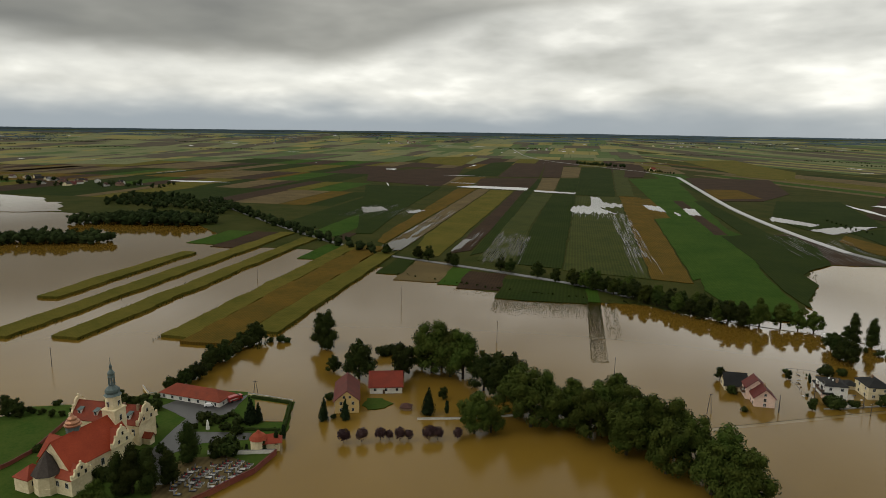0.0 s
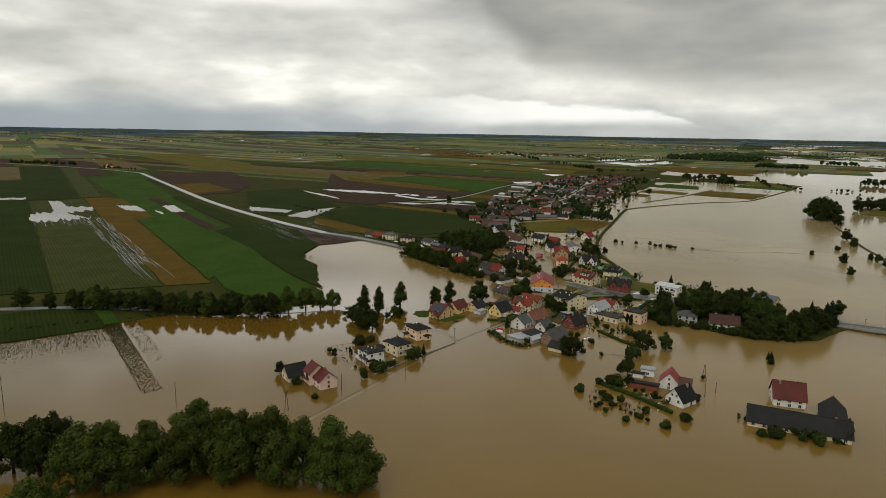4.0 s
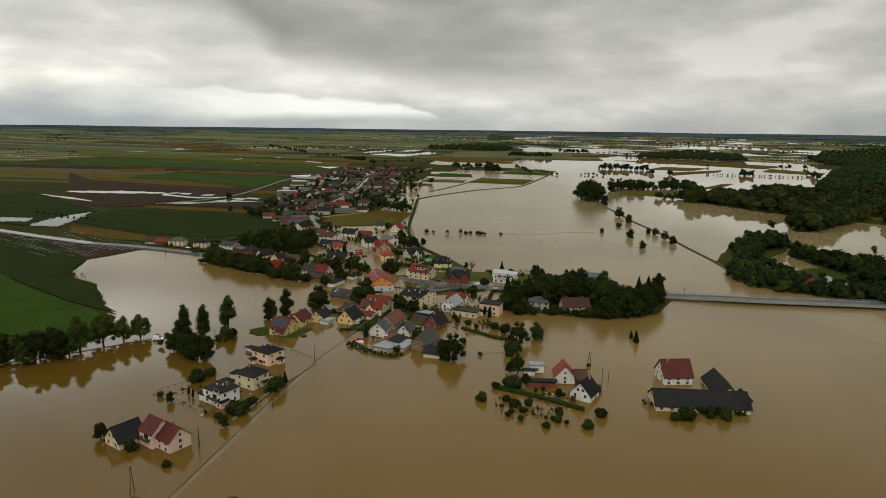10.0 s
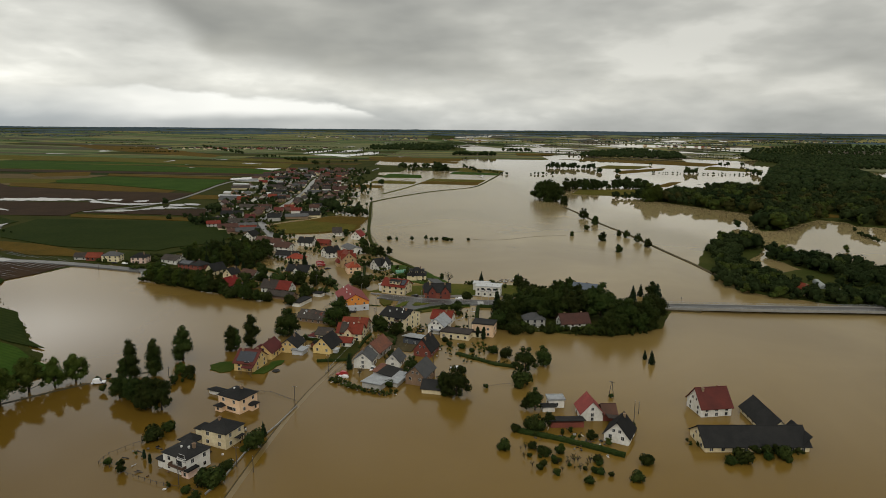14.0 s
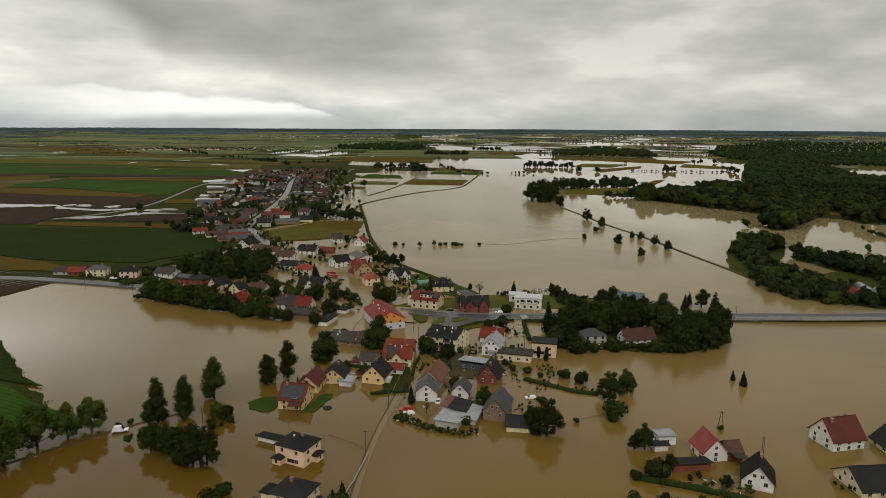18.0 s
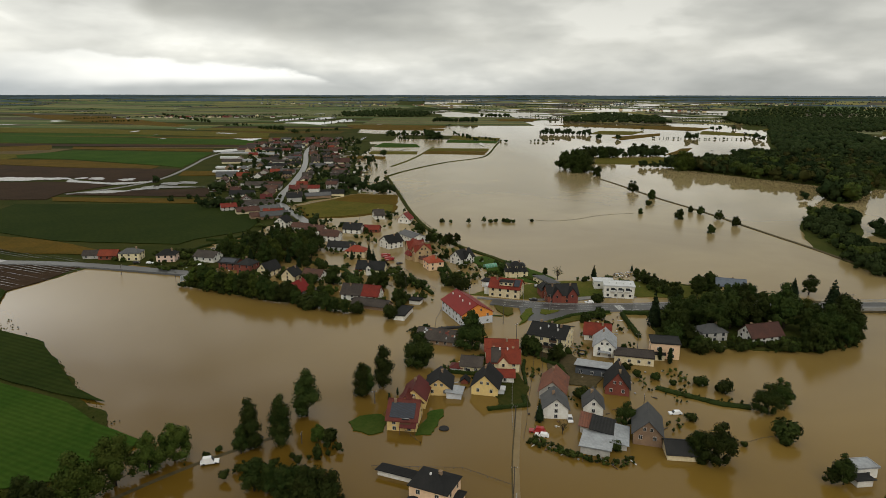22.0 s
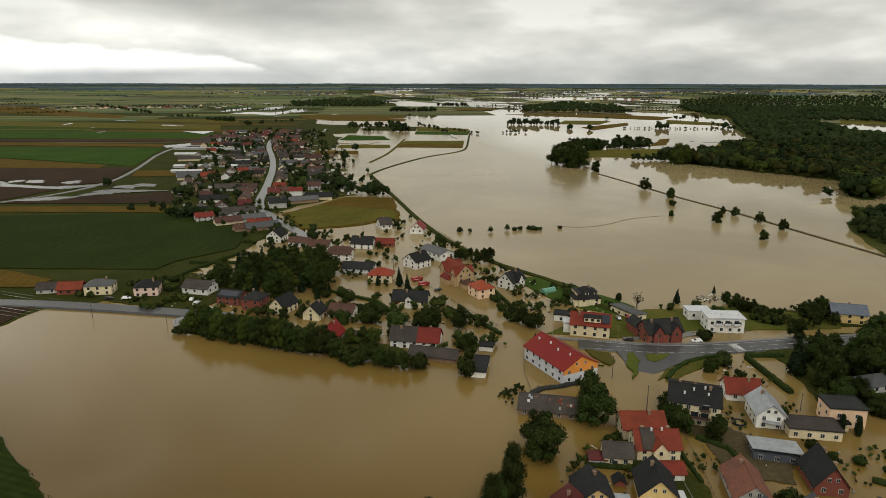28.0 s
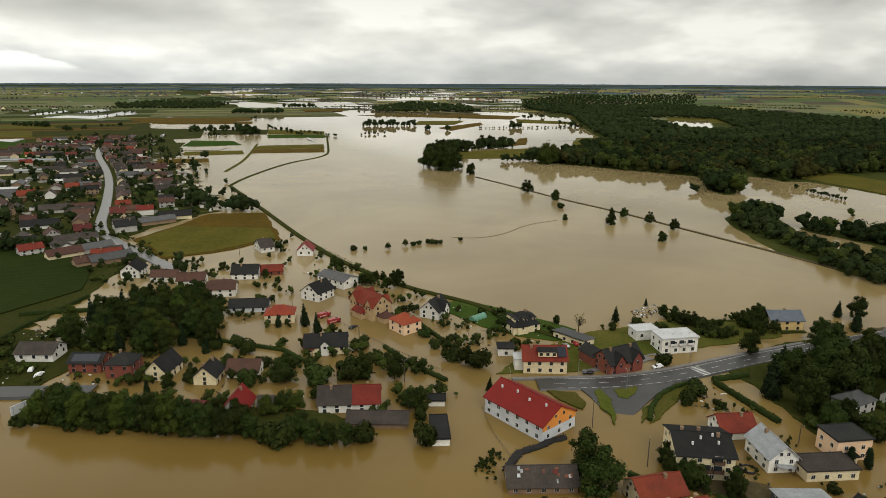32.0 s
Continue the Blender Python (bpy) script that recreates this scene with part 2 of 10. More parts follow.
def water_material(name="muddy_flood_water", clear=False):
    m = bpy.data.materials.new(name)
    m.use_nodes = True
    t = m.node_tree
    ln = t.links.new
    b = t.nodes["Principled BSDF"]
    b.inputs["Roughness"].default_value, b.inputs["IOR"].default_value = 0.18, 1.33 if clear else 1.29
    geo = node(t, "ShaderNodeNewGeometry")
    flow = node(t, "ShaderNodeTexNoise", [("Scale", 0.008), ("Detail", 5.0), ("Roughness", 0.55), ("Distortion", 0.8)])
    ln(geo.outputs["Position"], flow.inputs["Vector"])
    ramp = node(t, "ShaderNodeMapRange", [(1, 0.35), (2, 0.65)])
    ln(flow.outputs[0], ramp.inputs[0])
    # the current side has paler silt than the still west, sky reflection painted in
    sep = node(t, "ShaderNodeSeparateXYZ")
    ln(geo.outputs["Position"], sep.inputs[0])
    east = node(t, "ShaderNodeMapRange", [(1, 180.0), (2, 620.0)])
    ln(sep.outputs[0], east.inputs[0])
    mix = node(t, "ShaderNodeMix", [(6, (0.138, 0.081, 0.011, 1)), (7, (0.168, 0.101, 0.017, 1))], data_type="RGBA")
    pale = node(t, "ShaderNodeMix", [(6, (0.222, 0.170, 0.080, 1)), (7, (0.288, 0.226, 0.112, 1))], data_type="RGBA")
    silt = node(t, "ShaderNodeMix", data_type="RGBA")
    # the pool north of the drowned lane is darker and browner
    north = node(t, "ShaderNodeMapRange", [(1, 220.0), (2, 370.0), (3, 0.0), (4, 1.0)])
    brown = node(t, "ShaderNodeMix", [(7, (0.104, 0.060, 0.009, 1))], data_type="RGBA")
    west = node(t, "ShaderNodeMapRange", [(1, 190.0), (2, 265.0), (3, 1.0), (4, 0.0)])
    share = node(t, "ShaderNodeMath", operation="MULTIPLY")
    ln(sep.outputs[1], north.inputs[0]), ln(sep.outputs[0], west.inputs[0]), ln(north.outputs[0], share.inputs[0]), ln(west.outputs[0], share.inputs[1])
    ln(share.outputs[0], brown.inputs[0]), ln(mix.outputs[2], brown.inputs[6])
    ln(ramp.outputs[0], mix.inputs[0]), ln(ramp.outputs[0], pale.inputs[0]), ln(east.outputs[0], silt.inputs[0])
    ln(brown.outputs[2], silt.inputs[6]), ln(pale.outputs[2], silt.inputs[7]), ln(silt.outputs[2], b.inputs["Base Color"])
    if clear:
        b.inputs["Roughness"].default_value = 0.06
        b.inputs["Base Color"].default_value = (0.055, 0.048, 0.034, 1)
        t.links.remove(b.inputs["Base Color"].links[0])
    ripple = node(t, "ShaderNodeTexNoise", [("Scale", 0.45), ("Detail", 6.0), ("Roughness", 0.68)])
    ln(geo.outputs["Position"], ripple.inputs["Vector"])
    bp = node(t, "ShaderNodeBump", [("Strength", 0.1 if not clear else 0.03), ("Distance", 0.12)])
    ln(ripple.outputs[0], bp.inputs["Height"]), ln(bp.outputs[0], b.inputs["Normal"])
    if not clear:
        # behind the track bank the wind does not reach the water, and it lies as smooth as a mirror
        far = node(t, "ShaderNodeVectorMath", [(1, (0.551, -0.834, 0.0))], operation="DOT_PRODUCT")
        ln(geo.outputs["Position"], far.inputs[0])
        lee = node(t, "ShaderNodeMapRange", [(1, 112.0), (2, 122.0)])
        wood = node(t, "ShaderNodeMapRange", [(1, 430.0), (2, 500.0)])
        ln(far.outputs["Value"], lee.inputs[0]), ln(sep.outputs[0], wood.inputs[0])
        # past the end of the bank the ripples die away slowly
        past = node(t, "ShaderNodeMapRange", [(1, 760.0), (2, 880.0), (3, 1.0), (4, 0.0)])
        slow = node(t, "ShaderNodeMapRange", [(1, 90.0), (2, 215.0)])
        ln(sep.outputs[0], past.inputs[0]), ln(far.outputs["Value"], slow.inputs[0])
        bank = node(t, "ShaderNodeMath", operation="MULTIPLY")
        ln(lee.outputs[0], bank.inputs[0]), ln(past.outputs[0], bank.inputs[1])
        still = node(t, "ShaderNodeMath", operation="MAXIMUM")
        ln(bank.outputs[0], still.inputs[0]), ln(slow.outputs[0], still.inputs[1])
        calm = node(t, "ShaderNodeMath", operation="MULTIPLY")
        ln(still.outputs[0], calm.inputs[0]), ln(wood.outputs[0], calm.inputs[1])
        pool = node(t, "ShaderNodeMath", [(1, 0.85)], operation="MULTIPLY")
        ln(share.outputs[0], pool.inputs[0])
        smooth = node(t, "ShaderNodeMath", operation="MAXIMUM")
        ln(calm.outputs[0], smooth.inputs[0]), ln(pool.outputs[0], smooth.inputs[1])
        gloss = node(t, "ShaderNodeMapRange", [(3, 0.18), (4, 0.03)])
        waves = node(t, "ShaderNodeMapRange", [(3, 0.1), (4, 0.012)])
        ln(smooth.outputs[0], gloss.inputs[0]), ln(smooth.outputs[0], waves.inputs[0])
        ln(gloss.outputs[0], b.inputs["Roughness"]), ln(waves.outputs[0], bp.inputs["Strength"])
    return m


WATER = water_material()
RAIN = water_material("clear_rain_water", True)
MUD = mat("wet_mud", (0.042, 0.036, 0.016), (0.085, 0.064, 0.032), 0.9, 0.6, 0.05, spec=0.1)
GRASS = mat("wet_grass", (0.022, 0.032, 0.006), (0.046, 0.047, 0.012), 0.95, 0.6, 0.03, 0.5, spread=0.15, spec=0.02)
LAWN = mat("fresh_lawn", (0.026, 0.052, 0.008), (0.048, 0.066, 0.013), 0.95, 1.0, 0.08, 0.4, spread=0.12, spec=0.03)
MEADOW = mat("meadow", (0.045, 0.062, 0.009), (0.10, 0.086, 0.021), 0.95, 0.8, 0.03, 0.4, spread=0.2, spec=0.03)
FIELD_GREEN = mat("young_green_crop", (0.022, 0.052, 0.0065), (0.038, 0.070, 0.010), 0.95, 0.35, 0.02, 0.3, bands=("X", 0.3, 0.25), spec=0.02)
FIELD_DARK = mat("dark_green_crop", (0.015, 0.026, 0.005), (0.026, 0.037, 0.0075), 0.95, 0.35, 0.02, 0.3, bands=("X", 0.25, 0.35), spec=0.02)
FIELD_OLIVE = mat("olive_stubble", (0.066, 0.065, 0.011), (0.110, 0.092, 0.018), 0.95, 0.35, 0.03, 0.3, bands=("X", 0.35, 0.3), spec=0.02)
FIELD_MAIZE = mat("ripe_maize", (0.112, 0.068, 0.012), (0.070, 0.052, 0.010), 0.95, 0.4, 0.04, 0.6, bands=("X", 0.4, 0.35), spec=0.02)
FIELD_BROWN = mat("ploughed_soil", (0.046, 0.027, 0.014), (0.024, 0.015, 0.009), 0.9, 0.35, 0.03, 0.4, bands=("X", 0.3, 0.3), spec=0.04)
FIELD_PALE = mat("wet_stubble", (0.130, 0.098, 0.043), (0.070, 0.052, 0.026), 0.9, 0.35, 0.03, 0.3, bands=("X", 0.3, 0.3), spec=0.03)
# wet olive crop; the north's dimmer cloudy light is also put into its colour
FIELD_WET_SHADED = mat("shaded_wet_olive_crop", (0.026, 0.037, 0.006), (0.050, 0.055, 0.010), 0.9, 0.35, 0.03, 0.3, bands=("X", 0.25, 0.4), spec=0.04)
# far crops, paled and greyed in colour to stand in for distance haze
FAR_GREEN = mat("hazed_green_crop", (0.066, 0.096, 0.042), (0.094, 0.118, 0.055), 0.95, 0.1, 0.01, 0.0, spec=0.0)
FAR_MEADOW = mat("hazed_meadow", (0.110, 0.124, 0.064), (0.155, 0.155, 0.085), 0.95, 0.1, 0.01, 0.0, spec=0.0)
FAR_YELLOW = mat("hazed_ripe_crop", (0.200, 0.175, 0.070), (0.150, 0.140, 0.062), 0.95, 0.1, 0.01, 0.0, spec=0.0)
FAR_SOIL = mat("hazed_soil", (0.095, 0.082, 0.060), (0.068, 0.062, 0.048), 0.95, 0.1, 0.01, 0.0, spec=0.0)
FIELDS = [FIELD_GREEN, FIELD_DARK, FIELD_OLIVE, FIELD_MAIZE, FIELD_BROWN, FIELD_PALE]
ASPHALT = mat("wet_asphalt", (0.032, 0.032, 0.032), (0.05, 0.049, 0.047), 0.42, 3.0, 0.15, 0.1)
# wet asphalt with the reflected sky put into a pale base colour
SKY_PALED_ROAD = mat("sky_paled_wet_road", (0.15, 0.148, 0.145), (0.11, 0.108, 0.105), 0.3, 2.0, 0.15, 0.05)
PAVING = mat("grey_paving", (0.17, 0.16, 0.15), (0.11, 0.105, 0.10), 0.6, 2.0, 0.3, 0.1)
CONCRETE = mat("weathered_concrete", (0.30, 0.29, 0.27), (0.2, 0.19, 0.17), 0.8, 1.5, 0.2, 0.1)
PAINT_WHITE = mat("road_paint", (0.62, 0.62, 0.6), None, 0.6, 4.0, 1.0, 0.0)
BARK = mat("bark", (0.05, 0.038, 0.026), (0.025, 0.02, 0.015), 0.95, 6.0, 1.0, 0.6, spec=0.12)
LEAF = mat("broad_leaves", (0.013, 0.023, 0.005), (0.034, 0.043, 0.010), 0.75, 0.9, 0.25, 0.0, spread=0.35, spec=0.04)
LEAF_LIGHT = mat("light_leaves", (0.025, 0.041, 0.007), (0.056, 0.068, 0.013), 0.8, 0.9, 0.25, 0.0, spread=0.3, spec=0.04)
LEAF_DARK = mat("conifer_needles", (0.008, 0.016, 0.007), (0.018, 0.028, 0.010), 0.8, 0.8, 0.3, 0.0, spread=0.25, spec=0.04)
LEAF_RED = mat("purple_leaves", (0.03, 0.016, 0.018), (0.045, 0.024, 0.022), 0.7, 0.8, 0.3, 0.0, spread=0.2, spec=0.12)
HEDGE = mat("clipped_hedge", (0.013, 0.024, 0.005), (0.030, 0.042, 0.010), 0.85, 2.5, 0.4, 0.8, spread=0.15, spec=0.04)
WOODS = mat("far_woods", (0.011, 0.020, 0.007), (0.030, 0.041, 0.014), 0.9, 0.12, 0.012, 0.0, island=0.14, spec=0.02)
OLIVE_WOODS = mat("olive_woods", (0.024, 0.027, 0.007), (0.050, 0.047, 0.015), 0.9, 0.12, 0.012, 0.0, island=0.16, spec=0.02)
LEAF_ISLE = mat("shrub_leaves", (0.011, 0.019, 0.004), (0.030, 0.036, 0.008), 0.75, 0.9, 0.2, 0.0, island=0.22, spec=0.04)
LIGHT_ISLE = mat("fresh_shrub_leaves", (0.026, 0.044, 0.008), (0.055, 0.066, 0.015), 0.75, 0.9, 0.2, 0.0, island=0.22, spec=0.04)

TILE = ("Z", 6.0, 0.35)
ROOFS = {
    "red": mat("red_roof_tiles", (0.215, 0.036, 0.018), (0.125, 0.025, 0.015), 0.65, 3.0, 0.25, 0.3, bands=TILE, spec=0.15, spread=0.12),
    "nave": mat("deep_red_roof_tiles", (0.36, 0.060, 0.024), (0.27, 0.043, 0.018), 0.65, 3.0, 0.25, 0.3, bands=TILE, spec=0.15),
    "bright": mat("bright_red_metal_roof", (0.202, 0.012, 0.010), (0.158, 0.011, 0.009), 0.5, 2.0, 0.15, 0.1, bands=TILE, spec=0.15, spread=0.05),
    "orange": mat("orange_roof_tiles", (0.300, 0.060, 0.027), (0.220, 0.042, 0.021), 0.65, 3.0, 0.25, 0.3, bands=TILE, spec=0.15, spread=0.1),
    "brown": mat("brown_roof_tiles", (0.102, 0.047, 0.034), (0.060, 0.034, 0.027), 0.7, 3.0, 0.25, 0.3, bands=TILE, spec=0.15, spread=0.15),
    "maroon": mat("maroon_roof_tiles", (0.125, 0.027, 0.022), (0.078, 0.021, 0.018), 0.6, 3.0, 0.25, 0.3, bands=TILE, spec=0.15, spread=0.1),
    "rose": mat("faded_red_roof_tiles", (0.30, 0.070, 0.062), (0.20, 0.05, 0.045), 0.7, 2.0, 0.3, 0.2, bands=TILE, spec=0.1),
    "rust": mat("rusty_brown_roof_sheet", (0.22, 0.085, 0.05), (0.12, 0.06, 0.045), 0.7, 1.2, 0.22, 0.2, bands=TILE, spec=0.15),
}
ROOFS |= {
    "dark": mat("anthracite_roof_tiles", (0.020, 0.0205, 0.021), (0.031, 0.031, 0.030), 0.75, 3.0, 0.25, 0.3, bands=TILE, spec=0.05, spread=0.2),
    "grey": mat("grey_roof_sheet", (0.066, 0.069, 0.073), (0.099, 0.099, 0.099), 0.6, 2.0, 0.3, 0.2, bands=TILE, spec=0.15, spread=0.2),
    "metal": mat("pale_metal_sheet", (0.36, 0.385, 0.41), (0.24, 0.25, 0.26), 0.45, 0.8, 0.3, 0.1, bands=("X", 1.2, 0.3), metal=0.2),
    "white": mat("white_roof_sheet", (0.52, 0.53, 0.54), (0.40, 0.41, 0.41), 0.5, 1.0, 0.2, 0.1),
    "bluegrey": mat("blue_grey_roof_sheet", (0.085, 0.105, 0.135), (0.13, 0.15, 0.18), 0.5, 1.0, 0.3, 0.1, bands=TILE, spec=0.2),
    "eternit": mat("old_fibre_sheet", (0.072, 0.060, 0.052), (0.040, 0.034, 0.030), 0.85, 1.5, 0.2, 0.3, bands=TILE, spec=0.15, spread=0.15),
}
WALLS = {
    "white": mat("white_render", (0.76, 0.75, 0.71), (0.58, 0.56, 0.50), 0.85, 1.2, 0.25, 0.05, spec=0.2, spread=0.06),
    "cream": mat("cream_render", (0.72, 0.63, 0.42), (0.54, 0.45, 0.28), 0.85, 1.2, 0.25, 0.05, spec=0.2, spread=0.08),
    "peach": mat("peach_render", (0.78, 0.56, 0.37), (0.66, 0.46, 0.30), 0.85, 1.2, 0.25, 0.05, spec=0.2, spread=0.05),
    "pink": mat("pink_render", (0.74, 0.55, 0.45), (0.6, 0.44, 0.36), 0.85, 1.2, 0.25, 0.05, spec=0.2, spread=0.05),
    "yellow": mat("yellow_render", (0.70, 0.52, 0.22), (0.58, 0.42, 0.18), 0.85, 1.2, 0.25, 0.05, spec=0.2, spread=0.06),
    "orange": mat("orange_render", (0.72, 0.29, 0.06), (0.62, 0.24, 0.05), 0.85, 1.2, 0.25, 0.05, spec=0.2),
}
WALLS |= {
    "grey": mat("grey_render", (0.46, 0.44, 0.41), (0.32, 0.31, 0.28), 0.85, 1.2, 0.25, 0.05, spec=0.2, spread=0.1),
    "bluegrey": mat("blue_grey_render", (0.58, 0.60, 0.63), (0.46, 0.48, 0.51), 0.85, 1.2, 0.25, 0.05, spec=0.2),
    "slate": mat("dark_grey_cladding", (0.09, 0.10, 0.115), (0.06, 0.066, 0.075), 0.8, 1.2, 0.25, 0.05, spec=0.1),
    "brick": mat("red_brickwork", (0.24, 0.066, 0.040), (0.16, 0.048, 0.032), 0.9, 6.0, 0.4, 0.4, bands=("Z", 8.0, 0.2), spread=0.12),
    "ochre": mat("ochre_brickwork", (0.50, 0.36, 0.19), (0.36, 0.25, 0.14), 0.9, 5.0, 0.4, 0.3, bands=("Z", 8.0, 0.15), spec=0.2),
    "oldbrick": mat("weathered_brickwork", (0.30, 0.20, 0.12), (0.19, 0.13, 0.085), 0.9, 5.0, 0.4, 0.4, bands=("Z", 8.0, 0.2), spread=0.12),
}
FRAME = mat("white_window_frame", (0.72, 0.72, 0.70), None, 0.5, 3.0, 1.0, 0.0)
GLASS = mat("dark_window_glass", (0.03, 0.035, 0.04), (0.015, 0.018, 0.02), 0.08, 0.6, 0.3, 0.0, spec=0.6)
WOOD = mat("brown_wood", (0.11, 0.06, 0.03), (0.06, 0.035, 0.02), 0.8, 4.0, 0.5, 0.2, spread=0.2)
POLE = mat("weathered_pole_wood", (0.09, 0.075, 0.06), (0.05, 0.04, 0.035), 0.9, 4.0, 0.5, 0.2)
SOLAR = mat("solar_cells", (0.008, 0.011, 0.02), (0.015, 0.02, 0.035), 0.15, 2.0, 0.4, 0.0, spec=0.6, bands=("X", 1.0, 0.5))
STEEL = mat("galvanised_steel", (0.4, 0.42, 0.43), (0.3, 0.31, 0.32), 0.45, 2.0, 0.3, 0.0, metal=0.7)
CAR_WHITE = mat("white_car_paint", (0.75, 0.75, 0.75), (0.68, 0.68, 0.68), 0.25, 1.0, 0.3, 0.0, spec=0.6)
CAR_DARK = mat("black_car_paint", (0.02, 0.02, 0.022), None, 0.25, 1.0, 0.3, 0.0, spec=0.6)
CAR_RED = mat("red_car_paint", (0.30, 0.015, 0.014), (0.25, 0.014, 0.013), 0.3, 1.0, 0.3, 0.0, spec=0.6)
CAR_GREY = mat("silver_car_paint", (0.32, 0.33, 0.34), None, 0.3, 1.0, 0.3, 0.0, metal=0.5)
RUBBER = mat("tyre_rubber", (0.02, 0.02, 0.02), None, 0.9, 4.0, 1.0, 0.0)
COPPER = mat("patina_copper", (0.10, 0.14, 0.13), (0.06, 0.085, 0.085), 0.6, 2.0, 0.4, 0.1)
GILT = mat("copper_cap", (0.45, 0.22, 0.12), (0.3, 0.15, 0.09), 0.4, 2.0, 0.4, 0.0, metal=0.6)
SACKS = mat("black_sacks", (0.008, 0.008, 0.008), (0.02, 0.019, 0.018), 0.9, 3.0, 0.8, 0.5)
STONE = mat("grave_stone", (0.22, 0.22, 0.22), (0.10, 0.10, 0.11), 0.5, 3.0, 0.6, 0.1, spread=0.5)


# ---- building helpers ----
def link_mesh(name, bm, material, parent=None, label="", smooth=False):
    me = bpy.data.meshes.new(name)
    bm.to_mesh(me)
    bm.free()
    for m in material if isinstance(material, (list, tuple)) else [material]:
        me.materials.append(m)
    if smooth:
        me.polygons.foreach_set("use_smooth", [True] * len(me.polygons))
    ob = new(name, me)
    if parent:
        ob.parent = parent
    if label:
        ob["label"] = label
    return ob


def part(name, bm, material, parent, label=""):
    return link_mesh(name, bm, material, parent, label)


def put(name, me, parent, x=0, y=0, z=0, rz=0, s=(1, 1, 1), rx=0):
    ob = new(name, me)
    ob.parent = parent
    ob.matrix_basis = pose(x, y, z, rx, 0, rz) @ Matrix.Diagonal((*s, 1))
    return ob


def thing(name, x, y, z=0, rz=0, label="", category="", group="", kind=""):
    ob = new(name)
    ob.matrix_basis = pose(x, y, z, 0, 0, rz)
    return tagged(ob, label, category, group, kind)


def box(bm, x0, y0, z0, x1, y1, z1, mi=0):
    v = [bm.verts.new((x, y, z)) for z in (z0, z1) for x, y in ((x0, y0), (x1, y0), (x1, y1), (x0, y1))]
    for f in ((3, 2, 1, 0), (4, 5, 6, 7), (0, 1, 5, 4), (1, 2, 6, 5), (2, 3, 7, 6), (3, 0, 4, 7)):
        bm.faces.new([v[i] for i in f]).material_index = mi
    return v


def prism(bm, pts, z0, z1, mi=0):
    """Upright prism over a plan outline, counter-clockwise."""
    lo = [bm.verts.new((x, y, z0)) for x, y in pts]
    hi = [bm.verts.new((x, y, z1)) for x, y in pts]
    n = len(pts)
    bm.faces.new(hi).material_index = mi
    bm.faces.new(lo[::-1]).material_index = mi
    for i in range(n):
        bm.faces.new((lo[i], lo[(i + 1) % n], hi[(i + 1) % n], hi[i])).material_index = mi


def slab(bm, pts, thick, mi=0):
    """A plate: four or more 3D corners and their copy thick metres below."""
    top = [bm.verts.new(p) for p in pts]
    low = [bm.verts.new((p[0], p[1], p[2] - thick)) for p in pts]
    n = len(pts)
    bm.faces.new(top).material_index = mi
    bm.faces.new(low[::-1]).material_index = mi
    for i in range(n):
        bm.faces.new((low[i], low[(i + 1) % n], top[(i + 1) % n], top[i])).material_index = mi


def tube(bm, p, q, r0, r1, n=6, mi=0):
    p, q = Vector(p), Vector(q)
    d = (q - p).normalized()
    a = d.orthogonal().normalized()
    b = d.cross(a)
    lo = [bm.verts.new(p + r0 * (a * math.cos(k * math.tau / n) + b * math.sin(k * math.tau / n))) for k in range(n)]
    hi = [bm.verts.new(q + r1 * (a * math.cos(k * math.tau / n) + b * math.sin(k * math.tau / n))) for k in range(n)]
    for k in range(n):
        bm.faces.new((lo[k], lo[(k + 1) % n], hi[(k + 1) % n], hi[k])).material_index = mi
    bm.faces.new(hi).material_index = mi
    bm.faces.new(lo[::-1]).material_index = mi


def lathe(bm, rings, n=12, mi=0):
    """Rings of (radius, height) turned round the z axis."""
    rows = [[bm.verts.new((r * math.cos(k * math.tau / n), r * math.sin(k * math.tau / n), z)) for k in range(n)] for r, z in rings]
    for a, b in zip(rows, rows[1:]):
        for k in range(n):
            bm.faces.new((a[k], a[(k + 1) % n], b[(k + 1) % n], b[k])).material_index = mi
    bm.faces.new(rows[-1]).material_index = mi


def rise(x, y):
    """The far land climbs gently to the rim of the plain."""
    k = min(max((math.hypot(x - 150, y - 300) - 2000) / 2800, 0), 1)
    return 82 * k * k * (1.6 - 0.6 * k)


def ragged(pts, step, amp, seed):
    """A closed outline with points every step metres, pushed about by coarse and fine noise."""
    out = []
    small = step / 3
    for (ax, ay), (bx, by) in zip(pts, pts[1:] + pts[:1]):
        d = math.hypot(bx - ax, by - ay)
        n = max(1, int(d / (small if d < 400 else step)))
        for i in range(n):
            x, y = ax + (bx - ax) * i / n, ay + (by - ay) * i / n
            k = amp if i else amp * 0.5
            f = 0.45 * amp
            out.append((x + k * noise.noise((x / step / 2, y / step / 2, seed)) + f * noise.noise((x / small / 1.4, y / small / 1.4, seed + 3.1)),
                        y + k * noise.noise((x / step / 2, y / step / 2, seed + 7.3)) + f * noise.noise((x / small / 1.4, y / small / 1.4, seed + 5.7))))
    return out


def inside(x, y, pts):
    hit = False
    j = len(pts) - 1
    for i in range(len(pts)):
        (xi, yi), (xj, yj) = pts[i], pts[j]
        if (yi > y) != (yj > y) and x < (xj - xi) * (y - yi) / (yj - yi) + xi:
            hit = not hit
        j = i
    return hit


